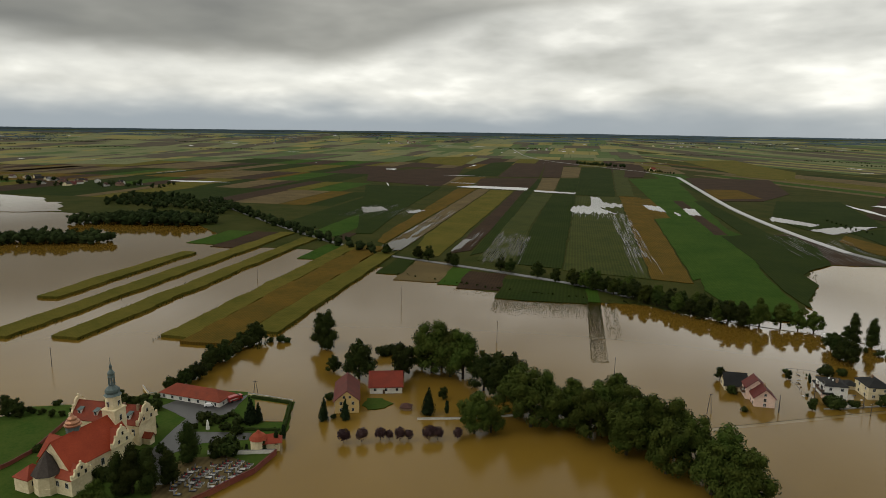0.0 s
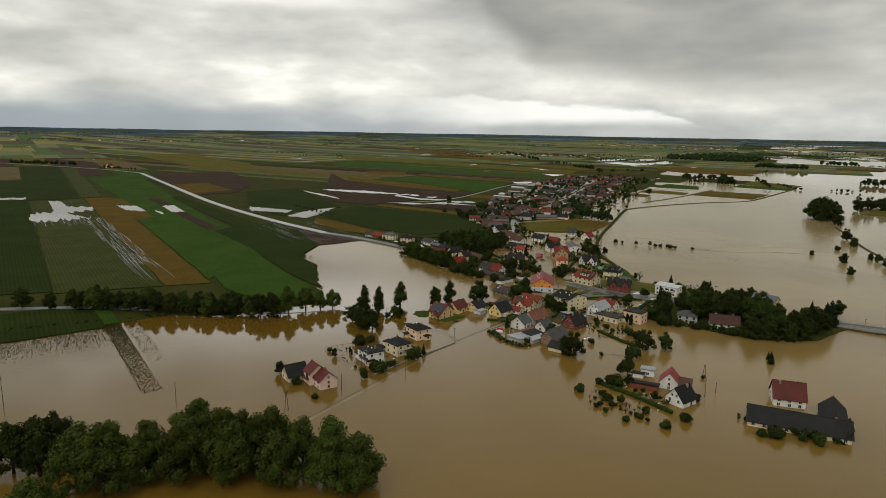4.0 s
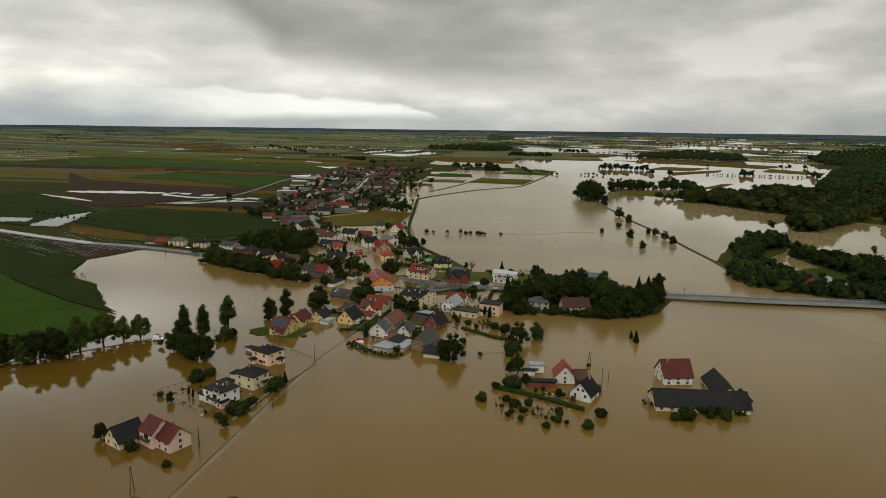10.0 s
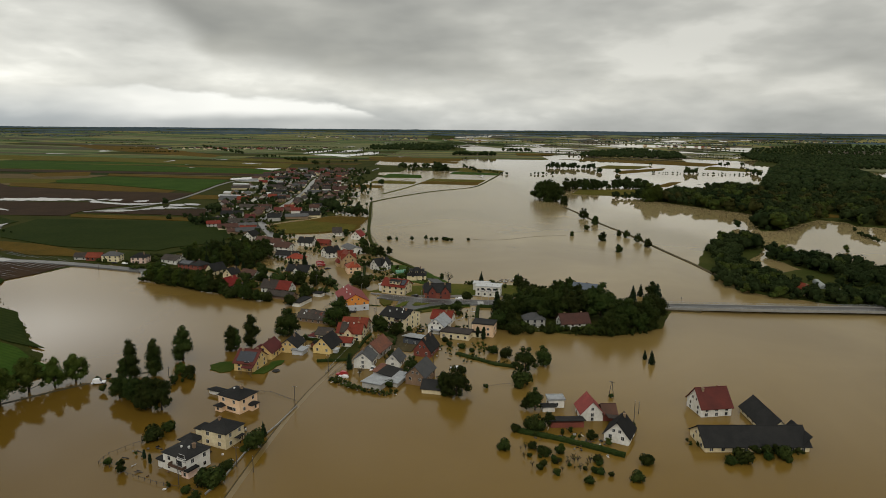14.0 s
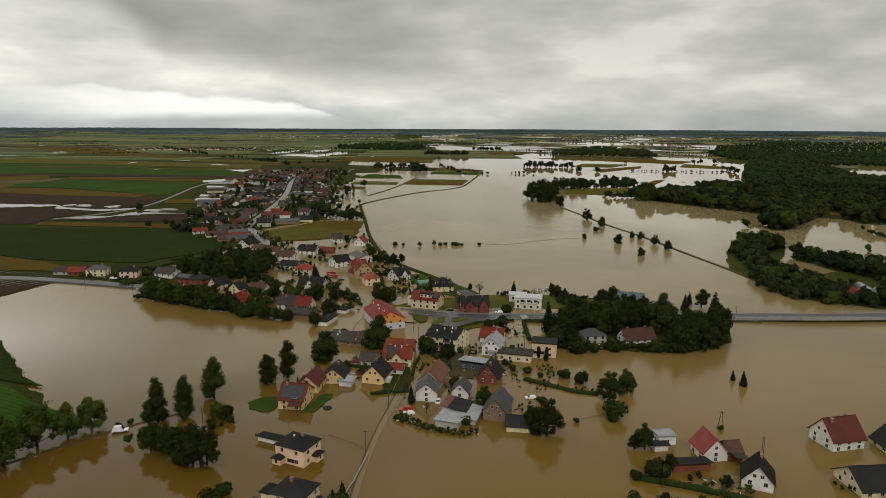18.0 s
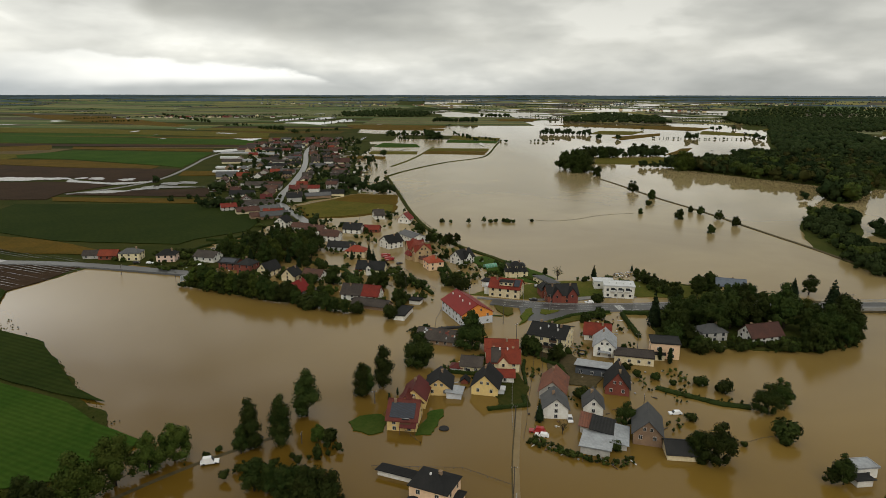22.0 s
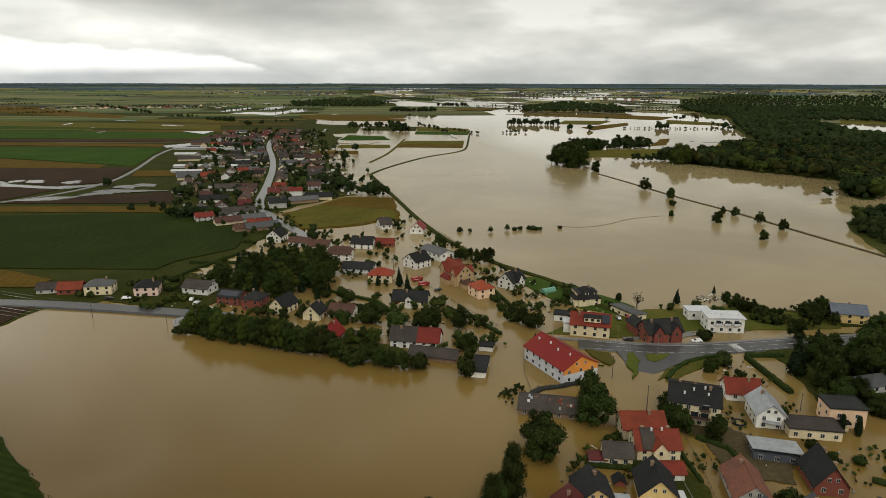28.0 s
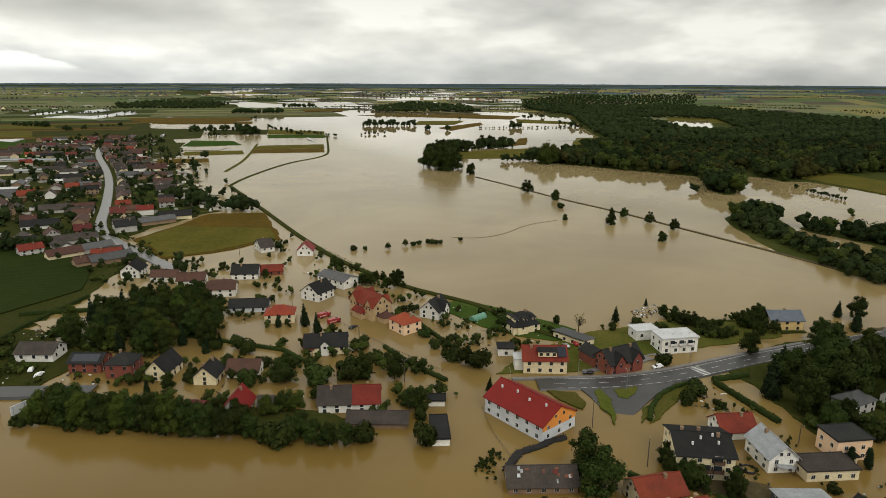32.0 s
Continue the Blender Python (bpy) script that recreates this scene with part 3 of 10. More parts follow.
def sheet(name, pts, z, thick, material, label="", category="", kind="structure", group=""):
    bm = bmesh.new()
    prism(bm, pts, z - thick, z)
    bmesh.ops.recalc_face_normals(bm, faces=bm.faces)
    return tagged(link_mesh(name, bm, material), label, category, group, kind)


def ribbon(name, line, width, z, material, thick=0.3, label="", category="", kind="structure", parent=None):
    """A strip of constant width along a line, smoothed."""
    pts = [Vector((*p, 0)) for p in line]
    for _ in range(2):
        pts = [pts[0]] + [q for a, b in zip(pts, pts[1:]) for q in (a * 0.75 + b * 0.25, a * 0.25 + b * 0.75)] + [pts[-1]]
    bm = bmesh.new()
    rows = []
    for i, p in enumerate(pts):
        d = (pts[min(i + 1, len(pts) - 1)] - pts[max(i - 1, 0)]).normalized()
        nrm = Vector((-d.y, d.x, 0)) * width / 2
        h = z + rise(p.x, p.y)
        rows.append([bm.verts.new((*(p + nrm).xy, h)), bm.verts.new((*(p - nrm).xy, h)), bm.verts.new((*(p - nrm * 1.15).xy, h - thick)), bm.verts.new((*(p + nrm * 1.15).xy, h - thick))])
    for a, b in zip(rows, rows[1:]):
        bm.faces.new((a[0], a[1], b[1], b[0]))
        bm.faces.new((a[1], a[2], b[2], b[1]))
        bm.faces.new((a[3], a[0], b[0], b[3]))
    bmesh.ops.recalc_face_normals(bm, faces=bm.faces)
    ob = link_mesh(name, bm, material, parent)
    return tagged(ob, label, category, "", "" if parent else kind)

# ---- ground, flood and fields ----
RNG0 = random.Random(3)


def polar(name, r0, r1, height, material, rings=46, spokes=240):
    bm = bmesh.new()
    rows = []
    for i in range(rings + 1):
        r = r0 + (r1 - r0) * (i / rings) ** 1.3
        row = []
        for k in range(spokes):
            a = k * math.tau / spokes
            x, y = 150 + r * math.cos(a), 300 + r * math.sin(a)
            row.append(bm.verts.new((x, y, height(x, y))))
        rows.append(row)
    for a, b in zip(rows, rows[1:]):
        for k in range(spokes):
            bm.faces.new((a[k], b[k], b[(k + 1) % spokes], a[(k + 1) % spokes]))
    bm.faces.new(rows[0])
    return link_mesh(name, bm, material)


FAR_FLOOD = [(900, 650), (1338, 731), (1475, 759), (2124, 1141), (3300, 1900), (4300, 2400), (4300, 350), (2421, 296), (1610, 255), (900, 400)]
tagged(polar("ground", 6, 4930, lambda x, y: rise(x, y) + (-1.0 if math.hypot(x - 150, y - 300) < 1990 or inside(x, y, FAR_FLOOD) else 0.2), GRASS),
       "wide green farmland plain reaching the horizon", "ground", kind="structure")
tagged(polar("flood_water", 6, 4300, lambda x, y: rise(x, y) - (0 if math.hypot(x - 150, y - 300) < 2100 or inside(x, y, FAR_FLOOD) else 0.3), WATER),
       "muddy brown flood water covering the valley", "water", kind="structure")


def arc(a0, a1, r, n):
    return [(150 + r * math.cos(radians(a0 + (a1 - a0) * i / n)), 300 + r * math.sin(radians(a0 + (a1 - a0) * i / n))) for i in range(n + 1)]


LAND_NORTH = [(118, 424), (136, 427), (149, 432), (155, 441), (162, 459), (168, 473), (176, 492), (184, 520), (190, 547), (202, 581), (214, 603), (234, 613), (281, 616), (293, 600), (342, 592), (395, 588), (436, 600), (462, 596), (500, 645), (545, 642),
              (600, 628), (613, 620), (626, 645), (690, 690), (770, 722), (817, 764), (960, 840), (1112, 908), (1270, 1010), (1425, 1122), (1700, 1300), (1860, 1390)]
LAND_NORTH += arc(33, 158, 2040, 34)
LAND_NORTH += [(-1200, 930), (-776, 850), (-640, 716), (-520, 700), (-405, 668), (-330, 600), (-318, 548), (-262, 560), (-220, 560), (-190, 575), (-160, 570), (-142, 505), (-118, 478), (-82, 462), (-42, 448), (15, 440), (60, 436), (92, 416)]
sheet("land_north", ragged(LAND_NORTH, 9, 4, 1.0), 0.2, 1.2, GRASS, "dry grassy farmland above the flood", "land")
LAND_SOUTH = [(450, 140), (454, 163), (467, 174), (485, 187), (528, 208), (578, 210), (614, 211), (634, 207), (664, 188), (660, 167), (620, 166), (545, 177), (524, 160), (530, 150), (553, 136), (578, 150), (592, 162), (604, 163), (613, 150), (600, 131), (586, 104), (578, 70), (604, 22), (680, 8), (764, 14), (850, 52), (845, 80), (872, 86), (881, 104), (878, 118), (830, 135), (756, 160), (749, 173), (766, 178), (800, 173), (871, 160), (892, 184), (913, 212), (921, 238), (950, 273), (972, 306), (990, 336), (1040, 318), (1132, 276), (1293, 199), (1432, 205), (1682, 207), (2299, 191), (2371, 268), (2746, 339)] + arc(-4, -60, 2040, 16) + [(700, -500), (520, -100), (452, 40), (446, 80)]
sheet("land_south", ragged(LAND_SOUTH, 9, 2.4, 2.0)[::-1], 0.2, 1.2, GRASS, "wooded land along the flooded river plain", "land")


def field(x0, x1, y0, y1, material, label, z=0.34, skew=0.0, amp=1.2, thick=0.3):
    """One crop strip: the skew moves its far end sideways."""
    pts = ragged([(x0, y0), (x1, y0), (x1 + skew, y1), (x0 + skew, y1)], 14, amp, x0 * 0.37)
    return sheet("field", pts, z + 0.012 * (x0 % 7), thick, material, label, "field", group="crop strips")


def lane_y(x):
    """The avenue's line across the plan."""
    line = [(-520, 887), (-408, 775), (-333, 703), (-242, 619), (-160, 556), (-114, 537), (-37, 508), (30, 474), (98, 412), (147, 396), (182, 378)]
    for (ax, ay), (bx, by) in zip(line, line[1:]):
        if ax <= x <= bx:
            return ay + (by - ay) * (x - ax) / (bx - ax)
    return line[0][1] if x < line[0][0] else line[-1][1]


# crops north of the avenue
PLOTS = []


def plot(material, label, pts, z=0.72):
    """One field with uneven edges, lying on the land."""
    c = sum(p[0] for p in pts) / len(pts), sum(p[1] for p in pts) / len(pts)
    PLOTS.append(pts)
    h = z + 0.003 * (len(PLOTS) % 40)
    ring = ragged(pts, 16, 1.6, c[0] * 0.013)
    if material == RAIN:
        # water creeps up the furrows
        area = abs(sum(a[0] * b[1] - b[0] * a[1] for a, b in zip(pts, pts[1:] + pts[:1]))) / 2
        k = min(22, 0.38 * area / (max(p[0] for p in pts) - min(p[0] for p in pts)))
        ring = [(x, y + k * noise.noise((x / 2.2, 1.0, c[1])) + 0.4 * k * noise.noise((x / 0.9, 4.0, c[1]))) for x, y in ragged(pts, 6, 1.2, 4.0)]
    bm = bmesh.new()
    top = [bm.verts.new((x, y, h + rise(x, y) * 1.002)) for x, y in ring]
    low = [bm.verts.new((v.co.x, v.co.y, v.co.z - 0.3)) for v in top]
    bm.faces.new(top)
    for k in range(len(top)):
        bm.faces.new((low[k - 1], low[k], top[k], top[k - 1]))
    bmesh.ops.triangulate(bm, faces=[f for f in bm.faces if len(f.verts) > 4])
    bmesh.ops.recalc_face_normals(bm, faces=bm.faces)
    return tagged(link_mesh("field" if material != RAIN else "puddle", bm, material), label, "field" if material != RAIN else "water", "crop strips" if material != RAIN else "", "structure")


plot(FIELD_DARK, "dark green wet crop field", [(-389, 1223), (-239, 1227), (-220, 877), (-196, 659), (-213, 655)])
plot(FIELD_MAIZE, "yellow-brown maize strip", [(-204, 1212), (-168, 1218), (-168, 606), (-177, 615), (-184, 656)])
plot(FIELD_PALE, "pale wet stubble strip", [(-166, 1207), (-143, 1205), (-142, 648), (-144, 572), (-165, 600)])
plot(FIELD_OLIVE, "olive crop field", [(-141, 1204), (-97, 1199), (-103, 558), (-129, 563), (-140, 662)])
plot(FIELD_BROWN, "brown ploughed strip", [(-95, 1199), (-73, 1196), (-80, 594), (-97, 573)])
plot(FIELD_DARK, "dark green crop strip", [(-80, 1505), (-61, 1503), (-66, 591), (-77, 569)])
plot(FIELD_WET_SHADED, "olive crop field streaked with water", [(-60, 1168), (-26, 1164), (-37, 771), (-37, 543), (-68, 550)])
plot(FIELD_DARK, "dark green wet crop field", [(-26, 1164), (14, 1159), (3, 534), (-36, 543), (-35, 749)])
plot(FIELD_WET_SHADED, "large olive crop field streaked with water", [(15, 1133), (85, 1151), (70, 514), (5, 528)])
plot(FIELD_MAIZE, "ripe yellow-brown maize strip", [(87, 1161), (122, 1146), (100, 507), (71, 514)])
plot(FIELD_MAIZE, "small brown maize patch", [(121, 1130), (143, 1127), (135, 882), (112, 873)])
plot(FIELD_GREEN, "fresh green crop field", [(135, 1585), (246, 1654), (212, 1163), (186, 807), (195, 748), (165, 584), (102, 518), (114, 873), (135, 889)])
plot(FIELD_BROWN, "dark soil strip", [(169, 1114), (184, 1112), (177, 756), (163, 753)])
plot(FIELD_DARK, "dark green crop strip", [(202, 1120), (220, 1134), (226, 760), (195, 757)])
plot(FIELD_DARK, "dark green crop field", [(32, 2033), (117, 2002), (80, 1151), (14, 1159)])
plot(FIELD_PALE, "pale stubble patch", [(-24, 2032), (29, 2033), (20, 1591), (-21, 1574)])
plot(FIELD_BROWN, "brown soil patch", [(-84, 2203), (-25, 2206), (-22, 1564), (-66, 1567)])
plot(FIELD_PALE, "pale soil patch", [(-63, 1548), (-22, 1546), (-26, 1191), (-58, 1195)])
plot(FIELD_DARK, "dark green crop patch", [(-21, 1545), (21, 1543), (14, 1175), (-23, 1190)])
plot(FIELD_BROWN, "striped ploughed field", [(-186, 2199), (-84, 2203), (-73, 1567), (-167, 1537)])
plot(FIELD_BROWN, "dark ploughed field", [(-198, 1472), (-71, 1530), (-73, 1241), (-181, 1265)])
plot(FIELD_DARK, "dark green crop field", [(-263, 1560), (-264, 2196), (-194, 2295), (-172, 1555)])
plot(FIELD_BROWN, "broad dark ploughed field", [(-511, 1620), (-308, 1886), (-261, 1517), (-244, 1243), (-419, 1320)])
plot(FIELD_OLIVE, "bright olive crop field", [(-501, 2102), (-541, 2482), (-374, 2622), (-326, 1954)])
plot(FIELD_WET_SHADED, "olive crop strip", [(119, 1956), (153, 1956), (113, 1174), (83, 1161)])
plot(FIELD_BROWN, "brown soil patch", [(149, 1911), (209, 1911), (175, 1657), (129, 1637)])
plot(FIELD_OLIVE, "bright olive crop field", [(410, 2655), (622, 2738), (635, 2043), (531, 1714), (440, 1769)])
plot(FIELD_BROWN, "dark ploughed field beyond the road", [(275, 1687), (467, 1680), (401, 1305), (315, 1150), (239, 1132)])
plot(FIELD_DARK, "dark green wet field beside the main road", [(338, 1161), (439, 1180), (384, 879), (277, 824), (264, 916)])
plot(FIELD_MAIZE, "maize patch beyond the road", [(260, 1356), (324, 1366), (326, 1197), (245, 1159)])
plot(RAIN, "rain water standing on a field", [(6, 913), (11, 982), (37, 997), (39, 1130), (53, 1129), (57, 1044), (85, 1040), (80, 999), (49, 976), (62, 927), (73, 919), (21, 901)], 0.9)
plot(RAIN, "rain water standing on a field", [(-211, 1240), (-188, 1277), (-77, 1266), (-74, 1207), (-177, 1230)], 0.9)
plot(RAIN, "rain water standing on a field", [(-62, 1223), (14, 1197), (13, 1170), (-59, 1189)], 0.9)
plot(RAIN, "rain water standing on a field", [(114, 1036), (137, 1015), (137, 944), (117, 973)], 0.9)
plot(RAIN, "rain water standing on a field", [(167, 998), (183, 1000), (179, 919), (164, 922)], 0.9)
plot(RAIN, "rain water standing on a field", [(-281, 875), (-255, 889), (-236, 855), (-257, 817)], 0.9)
plot(RAIN, "rain water standing on a field", [(-208, 850), (-196, 873), (-186, 859), (-197, 828)], 0.9)
plot(RAIN, "rain water standing on a field", [(-165, 588), (-162, 624), (-143, 651), (-142, 595), (-143, 572)], 0.9)
plot(RAIN, "rain water standing on a field", [(-98, 585), (-96, 650), (-88, 651), (-92, 596)], 0.9)
plot(RAIN, "rain water standing on a field", [(279, 824), (325, 861), (357, 856), (294, 792)], 0.9)
plot(RAIN, "rain water standing on a field", [(271, 941), (308, 874), (292, 853), (257, 896)], 0.9)
plot(FIELD_DARK, "dark green crop field running into the flood", [(228, 611), (202, 579), (191, 559), (190, 523), (180, 500), (167, 473), (163, 452), (160, 475), (162, 551), (168, 613), (168, 682), (168, 746), (215, 774), (246, 765), (247, 701)], 0.86)
plot(FIELD_GREEN, "green meadow strip running into the flood", [(164, 733), (167, 676), (166, 609), (160, 549), (158, 504), (157, 462), (152, 443), (150, 418), (137, 419), (125, 424), (114, 435), (104, 487), (114, 573)], 0.865)
# the long crops between the main road and the village
plot(FIELD_OLIVE, "long yellow crop strip", [(1148, 2503), (1313, 2052), (1389, 1382), (1251, 1274), (1170, 1834), (1025, 2253)])
plot(FIELD_GREEN, "long bright green crop strip", [(965, 2131), (1069, 1700), (1194, 1244), (1070, 1151), (932, 1515), (827, 1850)])
plot(FIELD_BROWN, "narrow dark soil strip", [(805, 1807), (923, 1504), (1060, 1143), (1017, 1127), (883, 1451), (766, 1726)])
plot(FIELD_MAIZE, "yellow-brown maize strip", [(876, 1441), (951, 1155), (913, 1120), (840, 1393)])
plot(FIELD_MAIZE, "short yellow maize strip", [(789, 1578), (886, 1517), (813, 1414), (747, 1473)])
plot(FIELD_GREEN, "bright green crop field", [(718, 1366), (820, 1366), (898, 1107), (702, 976), (709, 1021), (713, 1224), (689, 1318)])
plot(FIELD_MAIZE, "ripe yellow-brown maize field", [(643, 1380), (704, 1211), (703, 1019), (670, 1000), (636, 1121), (606, 1311)])
plot(FIELD_BROWN, "broad brown ploughed field", [(675, 1541), (601, 1300), (633, 1116), (689, 964), (591, 902), (551, 934), (563, 1023), (479, 1144)])
plot(FIELD_BROWN, "dark wet ploughed field", [(464, 1114), (533, 983), (535, 908), (476, 907), (436, 882), (394, 971)])
plot(FIELD_BROWN, "dark wet soil strip", [(518, 852), (566, 794), (519, 749), (466, 893)])
plot(FIELD_MAIZE, "yellow-brown maize strip", [(449, 891), (507, 744), (484, 728), (434, 868)])
plot(FIELD_DARK, "large dark green crop field", [(407, 882), (482, 727), (484, 657), (453, 625), (406, 600), (366, 615), (350, 613), (321, 699), (320, 729), (321, 822)])
plot(FIELD_MAIZE, "brown maize field edge", [(305, 791), (318, 726), (319, 696), (315, 651), (301, 649), (288, 682), (284, 748)])
plot(FIELD_MAIZE, "narrow yellow strip behind barns", [(675, 944), (710, 847), (674, 834), (632, 910)])
plot(FIELD_GREEN, "green meadow behind the village", [(1031, 1124), (1051, 1069), (950, 995), (928, 1054)])
plot(FIELD_MAIZE, "far yellow crop strip", [(1704, 2929), (1842, 2545), (1618, 1895), (1514, 1835), (1602, 2576)])
plot(FIELD_OLIVE, "far yellow-green crop strip", [(1502, 1734), (1555, 1456), (1458, 1375), (1417, 1671)])
plot(RAIN, "rain water lying along a dark field", [(558, 1015), (545, 982), (548, 931), (570, 903), (585, 896), (574, 884), (539, 905), (531, 979)], 0.9)
plot(RAIN, "rain water lying along a dark field", [(479, 1144), (523, 1095), (555, 1023), (554, 999), (507, 1053), (468, 1122)], 0.9)
plot(RAIN, "rain water lying along a farm track", [(512, 860), (555, 864), (570, 801), (543, 838), (522, 850)], 0.9)
plot(RAIN, "rain water lying along a farm track", [(476, 892), (505, 879), (515, 852), (490, 861)], 0.9)
plot(RAIN, "rain water behind the village", [(928, 1133), (986, 1120), (965, 1090), (926, 1086), (900, 1103)], 0.9)
plot(RAIN, "rain water behind the village", [(1183, 1314), (1219, 1264), (1150, 1236)], 0.9)
for streak in ([(1908, 1788), (2030, 1854), (2109, 1857), (2186, 1868), (2127, 1821), (1988, 1780)], [(1842, 1696), (1948, 1704), (1950, 1616), (2063, 1618), (1944, 1542), (1810, 1521), (1844, 1608)], [(2047, 1740), (2216, 1808), (2310, 1794), (2212, 1731), (2097, 1715)], [(1995, 1602), (2200, 1674), (2212, 1645), (2056, 1546), (1983, 1539)]):
    plot(RAIN, "shallow flood water streaking a far meadow", streak, 0.9)
plot(RAIN, "rain water by the farm track", [(343, 869), (373, 876), (364, 866), (326, 833)], 0.9)
for x0, x1, y1, m, what in ((-320, -262, 1150, FIELD_DARK, "dark green wet crop strip"), (-262, -225, 1000, FIELD_GREEN, "fresh green crop strip"), (-225, -212, 660, FIELD_BROWN, "dark ploughed soil strip")):
    field(x0, x1, lane_y((x0 + x1) / 2) + 14, y1, m, what)
# strips left standing in the flood south of the avenue
for x0, x1, y0, y1, m, what in ((-325, -311, 358, 516, FIELD_OLIVE, "narrow olive crop strip standing in flood water"), (-291, -275, 284, 640, FIELD_OLIVE, "long olive crop strip standing in flood water"),
                                (-254, -239, 292, 615, FIELD_OLIVE, "long olive crop strip standing in flood water"), (-200, -184, 306, 590, FIELD_OLIVE, "olive margin of a maize strip in flood water"),
                                (-184, -160, 300, 585, FIELD_MAIZE, "brown maize strip standing in flood water"), (-160, -143, 326, 560, FIELD_OLIVE, "olive margin of a maize strip in flood water"),
                                (-218, -200, 518, 588, FIELD_GREEN, "small green crop patch by the avenue"), (-136, -118, 482, 545, FIELD_DARK, "small dark crop patch by the avenue"),
                                (-118, -84, 464, 536, FIELD_PALE, "pale stubble patch by the avenue"), (-84, -68, 458, 516, FIELD_GREEN, "small green crop patch by the avenue"), (-68, -38, 450, 505, FIELD_BROWN, "brown soil patch by the avenue"),
                                (-38, 22, 430, 488, FIELD_DARK, "dark drowned crop patch by the avenue"), (22, 30, 436, 476, FIELD_GREEN, "small green crop patch by the avenue"),
                                (-350, -318, 560, 640, FIELD_GREEN, "green crop patch by the avenue"), (-318, -292, 548, 640, FIELD_BROWN, "brown soil patch by the avenue")):
    tall = 1.5 if "strip" in what and "patch" not in what or "margin" in what else 0.45
    field(x0, x1, y0, y1, m, what, tall, amp=2.4, thick=tall + 0.6)
# the fields behind the village
for pts, m, what in (([(214, 608), (280, 620), (268, 668), (252, 786), (212, 770)], FIELD_BROWN, "dark wet ploughed field beside the main road"), ([(466, 592), (484, 566), (526, 536), (612, 580), (600, 622), (512, 634)], FIELD_MAIZE, "brown maize field enclosed by flood water"), ([(880, 58), (862, 44), (768, 12), (850, -40), (930, -10)], FIELD_OLIVE, "olive meadow beside the flooded woods"), ([(942, 122), (946, 94), (919, 90), (904, 116)], FIELD_MAIZE, "small brown clearing in the forest"), ([(1880, 1463), (2068, 1388), (1873, 1293), (1728, 1359)], FIELD_MAIZE, "yellow field beyond the village"), ([(1664, 1270), (1775, 1206), (1779, 1057), (1686, 1020), (1641, 1184)], FIELD_MAIZE, "yellow field beyond the village")):
    sheet("field", ragged(pts, 12, 1.5 if "along the flood" in what else 3, 5.0), 0.68 if pts[0][0] > 700 else 0.5, 1.3, m, what, "field", group="crop strips")

FLOOD_STRIPS = [
    ([(1506, 911), (1478, 778), (1399, 753), (1389, 868)], FIELD_OLIVE, "olive crop strip between flood waters"),
    ([(1373, 863), (1384, 748), (1327, 732), (1302, 837)], FIELD_GREEN, "green crop strip between flood waters"),
    ([(1155, 795), (1192, 697), (1141, 681), (1102, 784)], FIELD_OLIVE, "olive crop strip between flood waters"),
    ([(1092, 782), (1131, 678), (1075, 662), (1046, 768)], FIELD_MAIZE, "brown crop strip between flood waters"),
    ([(1229, 952), (1230, 872), (1166, 832), (1123, 913)], FIELD_GREEN, "green meadow between flood waters"),
    ([(1047, 872), (1077, 792), (1034, 772), (1004, 851)], FIELD_OLIVE, "olive crop strip between flood waters"),
    ([(954, 861), (969, 796), (933, 780), (911, 840)], FIELD_MAIZE, "brown crop strip by the village"),
]
FLOOD_STRIPS += [
    ([(1481, 1032), (1506, 911), (1388, 870), (1363, 981)], GRASS, "grassy strip between flood waters"),
    ([(1489, 1175), (1512, 1062), (1286, 962), (1231, 1024)], GRASS, "grassy gardens at the end of the village"),
    ([(1177, 1011), (1189, 943), (1052, 886), (1020, 916)], GRASS, "grassy gardens at the end of the village"),
    ([(1892, 1410), (1937, 1119), (1819, 1079), (1666, 1314)], FIELD_MAIZE, "long yellow crop strip in the far flood"),
    ([(1091, 472), (1174, 348), (1147, 278), (1097, 278), (1037, 358), (1013, 461)], FIELD_OLIVE, "olive meadow beside the woods"),
    ([(1213, 376), (1356, 363), (1376, 346), (1244, 351)], FIELD_MAIZE, "small brown field wedge in the flood"),
    ([(1220, 277), (1386, 252), (1412, 182), (1292, 195)], FIELD_OLIVE, "olive field at the forest edge"),
    ([(2148, 860), (2250, 504), (2173, 349), (2005, 377), (2085, 658)], FIELD_MAIZE, "long yellow field in the far flood"),
    ([(1881, 625), (1901, 506), (1746, 519), (1730, 622)], FIELD_OLIVE, "olive field strip in the far flood"),
    ([(1628, 545), (1842, 457), (1750, 448), (1544, 509)], FIELD_MAIZE, "yellow field strip in the far flood"),
    ([(2013, 362), (1910, 219), (1815, 225), (1855, 360)], FIELD_OLIVE, "green field strip in the far flood"),
    ([(2466, 1152), (2568, 1000), (2375, 970), (2293, 1072)], FIELD_MAIZE, "yellow patch in the far flood"),
]
for pts, m, what in FLOOD_STRIPS:
    sheet("field", ragged(pts, 12, 2.0, 5.0), 0.55 + rise(*pts[0]) + 0.01 * (len(what) % 9), 0.9, m, what, "field", group="crop strips")

plot(FIELD_OLIVE, "olive crop in front of a brown maize field", [(470, 590), (486, 568), (526, 540), (556, 555), (553, 624), (513, 630)])

def radius(x, y):
    return math.hypot(x - 150, y - 300)


